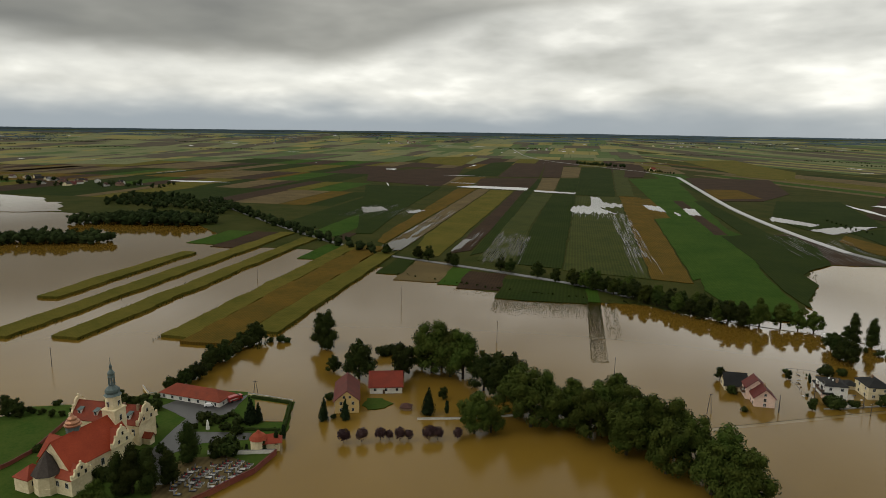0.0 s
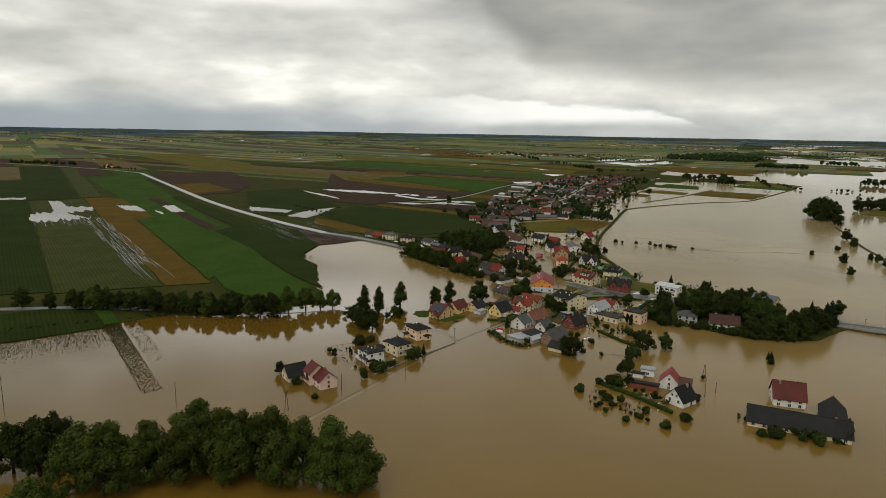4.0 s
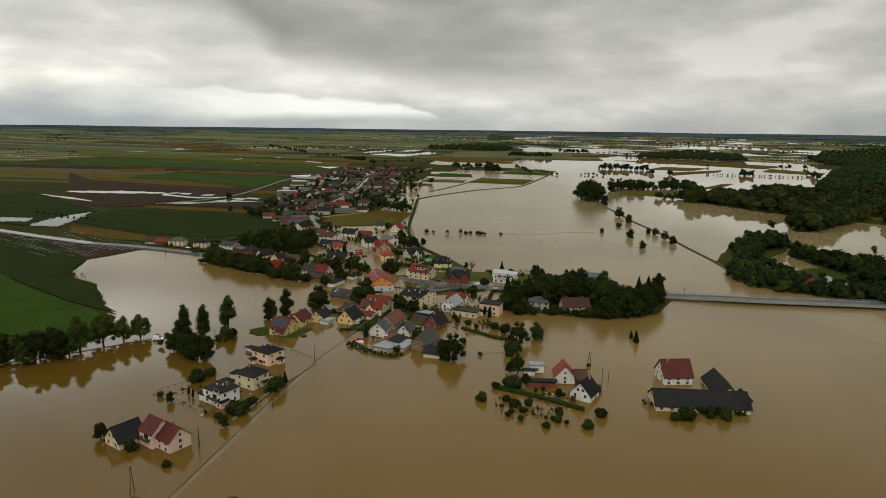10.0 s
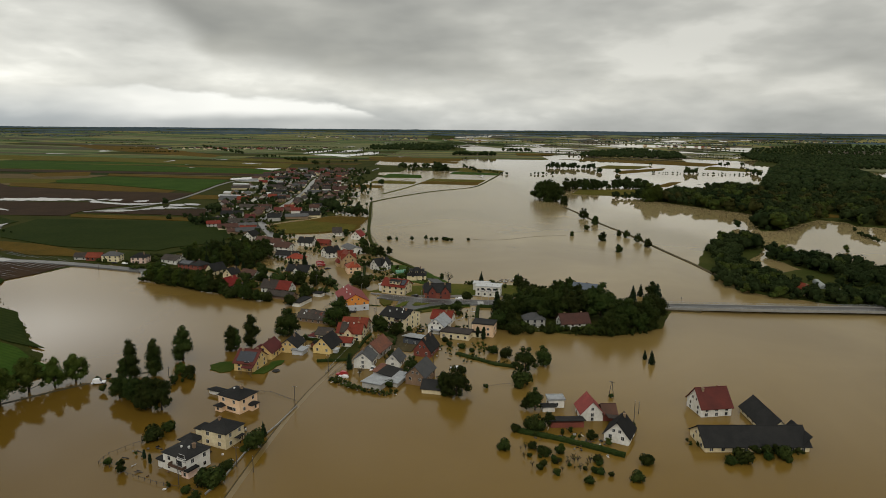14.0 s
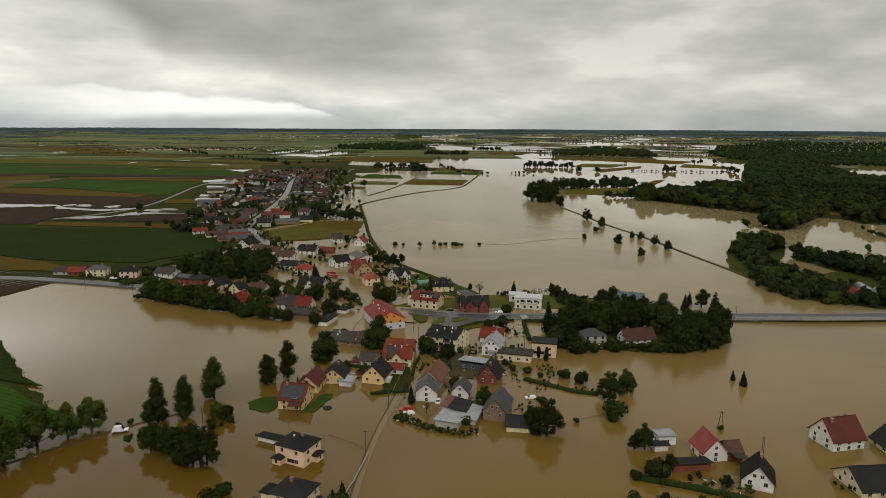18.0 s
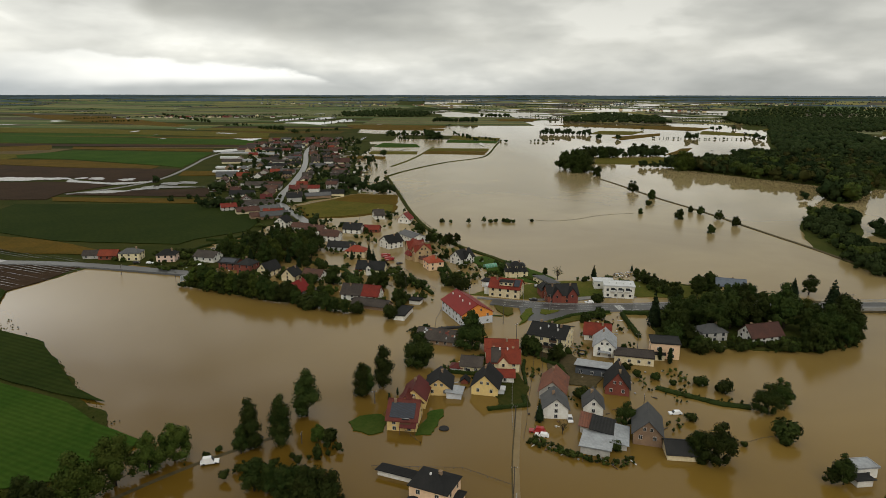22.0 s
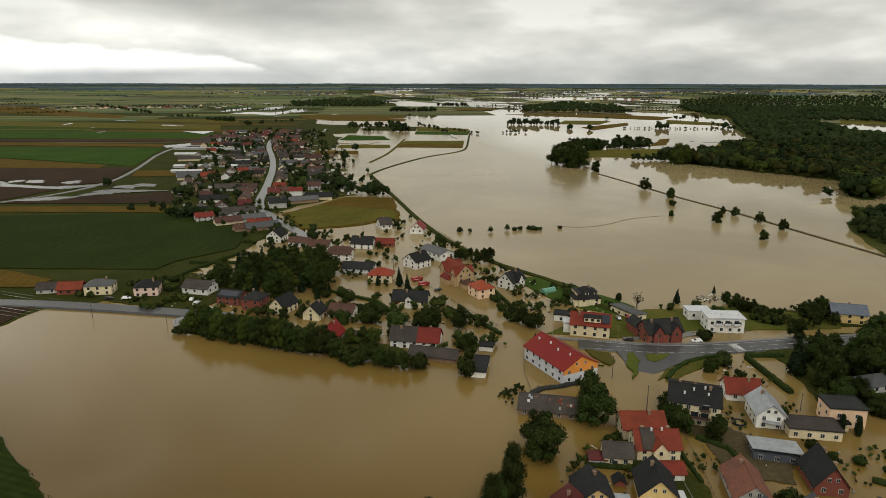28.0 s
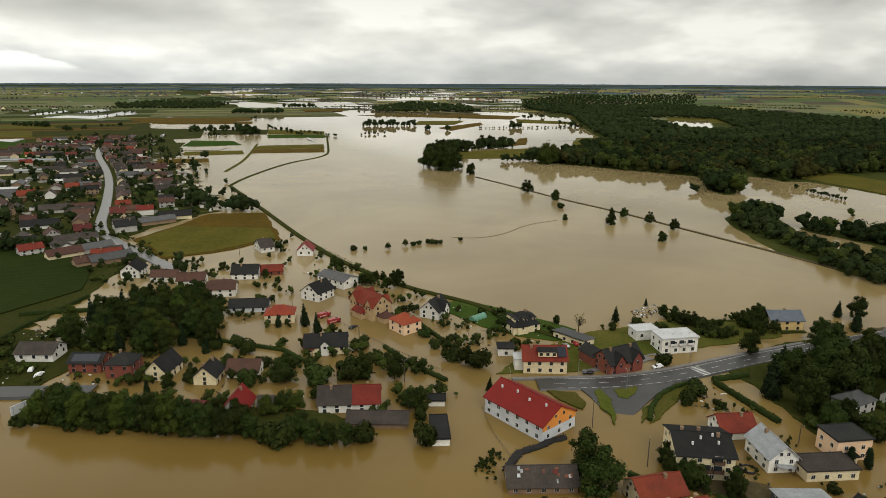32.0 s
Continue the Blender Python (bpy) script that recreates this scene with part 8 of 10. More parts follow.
    bm = bmesh.new()
    lathe(bm, [(2.9, 21.9), (2.5, 22.3), (2.2, 22.6), (2.35, 23.3), (2.2, 24.0), (1.5, 24.7), (1.0, 25.2), (1.0, 25.6), (1.25, 25.7)], 8)
    for k in range(8):
        a = k * math.tau / 8
        tube(bm, (0.95 * math.cos(a), 0.95 * math.sin(a), 25.6), (0.85 * math.cos(a), 0.85 * math.sin(a), 28.2), 0.16, 0.14, 4)
    lathe(bm, [(0.35, 25.6), (0.35, 28.2)], 6)
    lathe(bm, [(1.25, 28.1), (1.1, 28.4), (1.0, 28.8), (1.15, 29.4), (0.8, 30.1), (0.45, 30.6), (0.35, 31.2), (0.55, 31.6), (0.4, 32.1), (0.14, 32.6), (0.05, 34.8)], 8)
    bm.transform(m)
    part("spire", bm, COPPER, ob, "slim green-black copper spire")
    bm = bmesh.new()
    lathe(bm, [(2.1, 12.6), (2.1, 16.8), (2.4, 16.9)], 8)
    bm.transform(pose(-1.6, -0.8, 0))
    part("turret_drum", bm, COPPER, ob, "dark louvred turret drum")
    bm = bmesh.new()
    lathe(bm, [(2.5, 16.9), (2.6, 17.3), (2.1, 17.5), (2.2, 18.1), (1.7, 18.6), (1.45, 18.7), (1.4, 19.3), (0.6, 19.9), (0.08, 21.0)], 12)
    bm.transform(pose(-1.6, -0.8, 0))
    part("ridge_turret", bm, GILT, ob, "new shining copper ridge turret")
    bm = bmesh.new()
    lathe(bm, [(4.0, -1), (4.0, 2.4), (4.15, 2.5), (4.0, 2.6), (4.0, 6.4), (4.3, 6.6)], 8)
    bm.transform(pose(-2.5, -11.0, 0))
    part("apse", bm, WALLS["cream"], ob)
    bm = bmesh.new()
    lathe(bm, [(4.6, 6.5), (2.4, 9.9), (0.08, 13.2)], 8)
    bm.transform(pose(-2.5, -11.0, 0))
    part("apse_roof", bm, ROOFS["eternit"], ob, "weathered slate cone roof")
    for i, x in enumerate((-18, -11.5, -8, 1.5)):
        bm = bmesh.new()
        box(bm, x - 0.7, 20.4, 9.3, x + 0.7, 22.4, 10.9)
        d = part("dormer", bm, WALLS["white"], ob)
        bm = bmesh.new()
        slab(bm, [(x - 0.9, 20.1, 10.95), (x + 0.9, 20.1, 10.95), (x + 0.9, 22.6, 11.5), (x - 0.9, 22.6, 11.5)], 0.12)
        part("roof", bm, COPPER, d)
        put("window", PLAIN, d, x, 20.38, 10.1, 0, (0.9, 1, 1.0))
    for x in (-7.5, 3.5, -2):
        put("chimney", CHIMNEY, ob, x, 23.2, 12.7)
    bm = roof_mesh(3, 2.6, 3.2, 4.4, "gable", 0.3)
    bm.transform(pose(8, 22, 0, 0, 0, 0))
    part("porch_roof", bm, ROOFS["red"], ob)
    bm = bmesh.new()
    box(bm, 6.4, 20.8, -0.5, 9.2, 23.2, 3.1)
    part("porch", bm, WALLS["cream"], ob)


church()
house(-137.5, 240.3, 173, 29, 9.4, 3.2, 5.8, "red", "white", "long low white house with a red roof and arcades", "hip", 1, 0)
chapel = thing("round_chapel", -92.5, 206, 0.3, 10, "small round cream chapel with a red roof", "chapel")
bm = bmesh.new()
lathe(bm, [(2.7, -1), (2.7, 4.6)], 14)
part("wall", bm, WALLS["cream"], chapel)
bm = bmesh.new()
lathe(bm, [(3.2, 4.5), (2.2, 5.8), (0.9, 6.6), (0.3, 7.4)], 14)
part("roof", bm, ROOFS["orange"], chapel, "red tiled cone roof")
bm = roof_mesh(7, 4, 3.8, 5.6, "hip")
bm.transform(pose(3.6, 1.2, 0, 0, 0, 15))
part("side_roof", bm, ROOFS["orange"], chapel)
bm = wall_mesh(6.4, 3.4, 3.8, 5.6, "hip", -1)
bm.transform(pose(3.6, 1.2, 0, 0, 0, 15))
part("side_wall", bm, WALLS["cream"], chapel)
sheet("flooded_yard", ragged([(359, 591), (368, 579), (364, 567), (334, 549), (335, 559)], 4, 1.5, 3.0), 0.66, 0.3, WATER, "shallow flood water in a yard", "water")
hedge([(367, 604), (372, 591), (377, 574)], 1.6, 2.0)
hedge([(-116, 246), (-98, 244), (-92, 226), (-90, 218)], 1.2, 1.4)
hedge([(-113, 217), (-102, 219), (-92, 221)], 1.0, 1.3)
hedge([(-117, 232), (-112, 226), (-105, 224)], 1.0, 1.2)


def wall_run(line, height, thick, material, label, base=-1.0, cap=True, name="wall_run", category="wall"):
    """A free-standing wall with a coping, in straight lengths."""
    ob = thing(name, line[0][0], line[0][1], 0, 0, label, category)
    for (ax, ay), (bx, by) in zip(line, line[1:]):
        L, a = math.hypot(bx - ax, by - ay), math.degrees(math.atan2(by - ay, bx - ax))
        m = pose(ax - line[0][0], ay - line[0][1], 0, 0, 0, a)
        bm = bmesh.new()
        box(bm, 0, -thick / 2, base, L, thick / 2, height)
        bm.transform(m)
        part("wall_length", bm, material, ob)
        if cap:
            bm = bmesh.new()
            box(bm, 0, -thick / 2 - 0.06, height, L, thick / 2 + 0.06, height + 0.1)
            bm.transform(m)
            part("coping", bm, CONCRETE if material != WALLS["brick"] else ROOFS["maroon"], ob)
    return ob


wall_run([(-104, 160), (-94.6, 176), (-91, 184), (-87, 192), (-85.6, 205)], 1.9, 0.4, WALLS["brick"], "red brick graveyard wall against the flood", name="graveyard_wall")
wall_run([(-108, 199.5), (-101, 201), (-95, 202.5), (-86, 205.5)], 1.7, 0.4, WALLS["white"], "white rendered graveyard wall", name="graveyard_wall")
wall_run([(-170, 166), (-166.5, 178), (-166, 187), (-172, 210)], 1.6, 0.4, WALLS["brick"], "red brick wall of the church grounds", name="churchyard_wall")
wall_run([(-119, 248), (-110, 247), (-98, 245.5)], 1.2, 0.3, WALLS["cream"], "low cream wall of the church grounds", name="garden_wall")
wall_run([(-45, 242), (-30, 246), (-19, 249), (-9, 254)], 0.7, 0.35, WALLS["white"], "low white wall standing in flood water", name="garden_wall")
wall_run([(-166, 245), (-158, 238), (-156, 240)], 1.3, 0.3, WALLS["cream"], "low cream wall by the long house", name="garden_wall")


STONE_DARK = mat("black_grave_stone", (0.018, 0.018, 0.02), (0.035, 0.034, 0.034), 0.3, 3.0, 0.6, 0.0, spread=0.4)
STONE_PALE = mat("pale_grave_stone", (0.42, 0.41, 0.39), (0.28, 0.27, 0.25), 0.6, 3.0, 0.6, 0.1, spread=0.3)
FLOWERS = [mat("grave_flowers_" + n, c, None, 0.8, 8.0, 2.0, 0.4) for n, c in (("red", (0.35, 0.02, 0.03)), ("yellow", (0.5, 0.35, 0.04)), ("white", (0.6, 0.58, 0.55)))]


def grave(x, y, a, kind):
    look_of = (("dark polished grave slab with a headstone and flowers", STONE_DARK), ("grey stone grave with flowers and a headstone", STONE), ("pale stone grave with a low headstone", STONE_PALE))[kind]
    ob = thing("grave", x, y, 0.5, a, look_of[0], "grave", "graves in rows")
    bm = bmesh.new()
    box(bm, -0.6, -1.1, -0.15, 0.6, 1.1, 0.16)
    part("kerb", bm, STONE_PALE if kind == 0 else STONE_DARK, ob)
    bm = bmesh.new()
    box(bm, -0.46, -0.95, 0.16, 0.46, 0.8, 0.3)
    part("slab", bm, look_of[1], ob)
    bm = bmesh.new()
    prism(bm, [(-0.45, 0.82), (0.45, 0.82), (0.45, 1.0), (-0.45, 1.0)], 0.16, 1.0 + 0.15 * kind)
    prism(bm, [(-0.3, 0.83), (0.3, 0.83), (0.3, 0.99), (-0.3, 0.99)], 1.0 + 0.15 * kind, 1.2 + 0.15 * kind)
    part("headstone", bm, look_of[1], ob)
    bm = bmesh.new()
    for k in range(5):
        bmesh.ops.create_icosphere(bm, subdivisions=1, radius=0.15, matrix=Matrix.Translation((-0.25 + 0.13 * k, 0.45 - 0.3 * (k % 2), 0.4)))
    part("flowers", bm, FLOWERS[kind], ob)
    return ob


graves = [grave(-106, 177, 100, 0), grave(-100, 178, 100, 1), grave(-95.6, 181, 100, 2)]
rng = random.Random(9)
for ax, ay, bx, by, n in ((-107, 179, -106, 192, 9), (-103.4, 175, -101.6, 193, 12), (-100, 180.5, -98, 196, 10), (-96.4, 183.5, -94.4, 197, 9), (-93.4, 182, -90.6, 196, 9)):
    for k in range(n):
        u = k / (n - 1)
        if rng.random() < 0.86:
            copy_thing(graves[rng.randrange(3)], pose(ax + (bx - ax) * u + rng.uniform(-0.25, 0.25), ay + (by - ay) * u, 0.5, 0, 0, 98 + rng.uniform(-5, 5)))
o = thing("statue", -118, 216, 0.3, 0, "white stone statue on a pedestal", "statue")
bm = bmesh.new()
lathe(bm, [(0.7, 0), (0.7, 1.2), (0.5, 1.3), (0.55, 2.0), (0.35, 3.0), (0.22, 3.2), (0.25, 3.6), (0.05, 3.8)], 8)
part("figure", bm, WALLS["white"], o)

# ---- main road furniture and the bridge ----
road = bpy.data.objects["main_road"]
bm = bmesh.new()
pts = [Vector((*p, 0)) for p in MAIN[12:]]
for _ in range(2):
    pts = [pts[0]] + [q for a, b in zip(pts, pts[1:]) for q in (a * 0.75 + b * 0.25, a * 0.25 + b * 0.75)] + [pts[-1]]
dist = 0
for a, b in zip(pts, pts[1:]):
    d = (b - a).normalized()
    n = Vector((-d.y, d.x, 0))
    L = (b - a).length
    s = 0
    while s < L:
        for off, on in ((0, (dist + s) % 8 < 4), (3.6, True), (-3.6, (dist + s) % 4 < 2.2)):
            if on:
                p = a + d * s + n * off
                q = a + d * min(s + 1.0, L) + n * off
                w = n * 0.09
                bm.faces.new([bm.verts.new((v.x, v.y, 0.626)) for v in (p - w, q - w, q + w, p + w)])
        s += 1.0
    dist += L
tagged(part("road_marking", bm, PAINT_WHITE, road, "white dashed lane markings"), kind="stuff")
for i in range(7):
    bm = bmesh.new()
    box(bm, -1.8, -0.26, 0.0, 1.8, 0.26, 0.006)
    bm.transform(pose(340 + (i - 3) * 0.94, 307.5 + (i - 3) * 0.52, 0.624, 0, 0, -61))
    part("crossing_stripe", bm, PAINT_WHITE, road)
ribbon("kerb_north", [(326, 378), (328.5, 363), (330, 352), (332, 342), (335, 333)], 1.6, 0.74, PAVING, 0.9, "pale paved footway beside the main road", "footway")
ribbon("footway", [(335, 333), (339, 323), (345, 311), (351, 300), (357, 289), (366, 271), (373, 257)], 1.6, 0.74, PAVING, 0.9, "pale paved footway beside the main road", "footway")

BRIDGE = [(386, 214), (391.5, 199), (397, 184), (404, 167), (413, 148), (423, 129), (434, 108), (443, 90), (450, 74)]
bridge = thing("road_bridge", 410, 150, 0, 0, "long low concrete road bridge with steel railings over the flood", "bridge")
bm = bmesh.new()
rows = []
for i, (x, y) in enumerate(BRIDGE):
    a, b = BRIDGE[max(i - 1, 0)], BRIDGE[min(i + 1, len(BRIDGE) - 1)]
    d = Vector((b[0] - a[0], b[1] - a[1], 0)).normalized()
    n = Vector((-d.y, d.x, 0))
    z = 0.7 + 1.7 * math.sin(math.pi * min(1, (i + 0.3) / 4) / 2)
    rows.append([(Vector((x, y, z)) + n * o + Vector((0, 0, h))) - Vector((410, 150, 0)) for o, h in ((5.2, 0.25), (4.0, 0.25), (4.0, 0), (-4.0, 0), (-4.0, 0.25), (-5.2, 0.25), (-5.2, -1.1), (5.2, -1.1))])
vr = [[bm.verts.new(p) for p in r] for r in rows]
for a, b in zip(vr, vr[1:]):
    for k in range(8):
        bm.faces.new((a[k], a[(k + 1) % 8], b[(k + 1) % 8], b[k])).material_index = 1 if k == 2 else 0
bm.faces.new(vr[0]), bm.faces.new(vr[-1][::-1])
bmesh.ops.recalc_face_normals(bm, faces=bm.faces)
part("deck", bm, [CONCRETE, ASPHALT], bridge)
for side in (0, 5):
    for k, (r, q) in enumerate(zip(rows, rows[1:])):
        for h in (0.45, 1.0):
            bm = bmesh.new()
            tube(bm, r[side] + Vector((0, 0, h)), q[side] + Vector((0, 0, h)), 0.07, 0.07, 4)
            part("rail", bm, STEEL, bridge)
        for j in range(6):
            p = r[side].lerp(q[side], j / 6)
            bm = bmesh.new()
            tube(bm, p, p + Vector((0, 0, 1.05)), 0.06, 0.06, 4)
            part("post", bm, STEEL, bridge)
for k in (3, 5, 6):
    bm = bmesh.new()
    c = (rows[k][2] + rows[k][3]) / 2
    box(bm, c.x - 1.0, c.y - 1.0, -2, c.x + 1.0, c.y + 1.0, c.z - 1.05)
    part("pier", bm, CONCRETE, bridge)
sheet("bridge_bank", ragged([(378, 214), (394, 220), (400, 196), (388, 188)][::-1], 4, 1.5, 6.0), 0.6, 1.6, MUD, "muddy slope at the bridge end", "bank")
sheet("bridge_bank", ragged([(432, 116), (448, 112), (462, 66), (440, 66)][::-1], 4, 1.5, 6.0), 0.8, 1.8, MUD, "muddy slope at the bridge end", "bank")


# ---- poles, fences, signs ----
def pole(x, y, h, arms=1):
    ob = thing("power_pole", x, y, 0, RNG.uniform(0, 180), "weathered grey-brown power pole", "pole", "power poles")
    bm = bmesh.new()
    tube(bm, (0, 0, -1), (0, 0, h), 0.16, 0.1, 6)
    part("shaft", bm, POLE, ob)
    if arms:
        bm = bmesh.new()
        box(bm, -0.9, -0.06, h - 0.5, 0.9, 0.06, h - 0.38)
        part("crossarm", bm, POLE, ob)
        for s in (-0.8, 0, 0.8):
            bm = bmesh.new()
            tube(bm, (s, 0, h - 0.38), (s, 0, h - 0.1), 0.06, 0.04, 5)
            part("insulator", bm, FRAME, ob)
    return ob


for x, y, h in ((-222, 257, 9.5), (-26, 340, 12), (32, 305, 9.5), (-94, 399, 12), (-214, 440, 11), (114, 300, 7.1), (173, 307, 8.3), (130, 293, 6.8), (130, 286, 5.4), (223, 191, 8.4), (231, 191, 5), (207, 318, 7.7), (295, 353, 9.6), (275, 340, 9.1), (292, 292, 6.4),
                (236, 282, 5.8), (202, 367, 4.9), (170, 374, 4), (320, 417, 9.0), (356, 442, 6.8), (392, 483, 7.7), (282, 544, 6), (279, 584, 6.5), (467, 577, 6.5), (484, 548, 4.8), (399, 201, 5)):
    pole(x, y, h)


def a_pole(x, y, h):
    ob = thing("braced_pole", x, y, 0, RNG.uniform(0, 180), "A-shaped braced wooden power pole in flood water", "pole", "braced power poles")
    for s in (-1, 1):
        bm = bmesh.new()
        tube(bm, (s * 1.1, 0, -1), (s * 0.1, 0, h), 0.16, 0.1, 6)
        part("leg", bm, POLE, ob)
    bm = bmesh.new()
    tube(bm, (-0.6, 0, h * 0.5), (0.6, 0, h * 0.5), 0.08, 0.08, 5)
    part("brace", bm, POLE, ob)
    bm = bmesh.new()
    box(bm, -1, -0.07, h - 0.4, 1, 0.07, h - 0.26)
    part("crossarm", bm, POLE, ob)


for x, y, h in ((-116, 249, 6.5), (67, 274, 8.3), (242, 204, 6.5), (95, 282, 7.2)):
    a_pole(x, y, h)


def lamp(x, y, rot, h=7.5):
    ob = thing("street_lamp", x, y, 0.5, rot, "tall grey street lamp beside the main road", "lamp", "street lamps")
    bm = bmesh.new()
    tube(bm, (0, 0, -0.5), (0, 0, h), 0.1, 0.06, 6)
    part("pole", bm, STEEL, ob)
    bm = bmesh.new()
    tube(bm, (0, 0, h), (1.4, 0, h + 0.25), 0.05, 0.05, 5)
    part("arm", bm, STEEL, ob)
    bm = bmesh.new()
    box(bm, 1.2, -0.14, h + 0.18, 1.9, 0.14, h + 0.32)
    part("head", bm, CONCRETE, ob)


for x, y, r in ((337, 301, 30), (321, 338, 20), (346, 310, 200), (358, 263, 30), (329, 354, 200), (317, 379, 10)):
    lamp(x, y, r)


def fence(line, h=1.1, step=2.6, label="wooden garden fence standing in flood water", material=POLE):
    ob = thing("fence", line[0][0], line[0][1], 0, 0, label, "fence", "garden fences")
    o = Vector((*line[0], 0))
    for (ax, ay), (bx, by) in zip(line, line[1:]):
        a, b = Vector((ax, ay, 0)) - o, Vector((bx, by, 0)) - o
        n = max(1, round((b - a).length / step))
        for i in range(n):
            p, q = a.lerp(b, i / n), a.lerp(b, (i + 1) / n)
            bm = bmesh.new()
            tube(bm, p + Vector((0, 0, -0.8)), p + Vector((0, 0, h)), 0.08, 0.07, 4)
            part("post", bm, material, ob)
            bm = bmesh.new()
            tube(bm, p + Vector((0, 0, h * 0.75)), q + Vector((0, 0, h * 0.75)), 0.05, 0.05, 4)
            part("rail", bm, material, ob)


fence([(110, 332), (110, 318), (111, 306), (113, 296), (114, 290)])
fence([(110, 332), (115, 334), (123, 333), (130, 330)])
fence([(168, 348), (172, 338), (178, 324), (176, 308)], 0.8)
fence([(185, 341), (196, 360), (214, 364)], 0.9)
fence([(303, 388), (288, 384), (276, 379)], 0.8)
fence([(225, 252), (232, 246), (238, 238)], 0.7)
fence([(330, 404), (346, 424), (366, 446), (388, 468)], 1.0, 3.2, "dark garden fence along the drowned street")
fence([(352, 520), (372, 500), (382, 492)], 1.0, 3.0)
fence([(265, 329), (246, 324), (224, 319), (210, 315), (200, 313)], 0.9, 2.6, "dark garden fence along the drowned lane")
fence([(270, 327), (243, 319), (226, 314), (209, 310), (202, 308)], 0.9, 2.6, "dark garden fence along the drowned lane")
fence([(205, 318), (216, 322), (228, 326), (240, 330)], 1.0, 2.4, "pale garden fence along the drowned lane", CONCRETE)
wall_run([(114, 289), (123, 291.2), (137, 296.8), (147, 299.4), (158, 301.8), (173, 306.2)], 0.45, 0.25, CONCRETE, "low concrete garden wall along the drowned lane", name="garden_wall")
bank = hedge([(268, 380), (271, 379), (275, 377.5), (278, 376), (280, 373), (282, 370), (285, 367), (288, 362)], 2.2, 0.7, "dark bank of sandbags under black foil in flood water", SACKS)
bank.name, bank["category"], bank["group"] = "sandbag_bank", "barrier", "flood barriers"

hedge([(195.3, 225), (196.6, 211), (196.6, 198), (196.1, 188)], 1.6, 1.5)

hedge([(255.2, 280), (254, 274), (252.8, 266.7), (251.3, 258.2), (252.9, 249)], 2.4, 0.9, "overgrown hedge bank in flood water")
hedge([(331, 305), (317, 299), (304, 293)], 1.8, 1.8)
hedge([(301, 334), (309, 332), (319, 327), (326, 320), (332, 311)], 1.4, 1.2)
hedge([(333, 305), (338, 291)], 1.8, 1.8)
hedge([(214, 330), (222, 319), (228, 322)], 1.2, 1.2)
hedge([(238, 324), (250, 329), (258, 331)], 1.0, 1.2)
hedge([(262, 325), (258, 316), (250, 312)], 1.2, 1.4)
hedge([(236, 354), (238, 344), (242, 338)], 1.2, 1.3)
hedge([(270, 346), (266, 341)], 1.4, 1.6)
hedge([(305, 357), (300, 380)], 0.5, 0.4, "low brush line in flood water")
hedge([(352, 515), (342, 470), (330, 455)], 1.4, 1.4)
hedge([(330, 590), (352, 592), (396, 590)], 1.5, 1.6)
hedge([(345, 397), (372, 416), (396, 432)], 1.4, 1.5)
hedge([(322, 402), (338, 420), (350, 430)], 1.6, 1.4)

board = thing("billboard", 281, 536, 0, 160, "pale grey billboard standing in flood water", "billboard")
bm = bmesh.new()
box(bm, -2.6, -0.1, 2.0, 2.6, 0.1, 5.2)
part("panel", bm, ROOFS["white"], board)
for s in (-1.8, 1.8):
    bm = bmesh.new()
    tube(bm, (s, 0.15, -1), (s, 0.15, 5.0), 0.12, 0.12, 5)
    part("post", bm, STEEL, board)


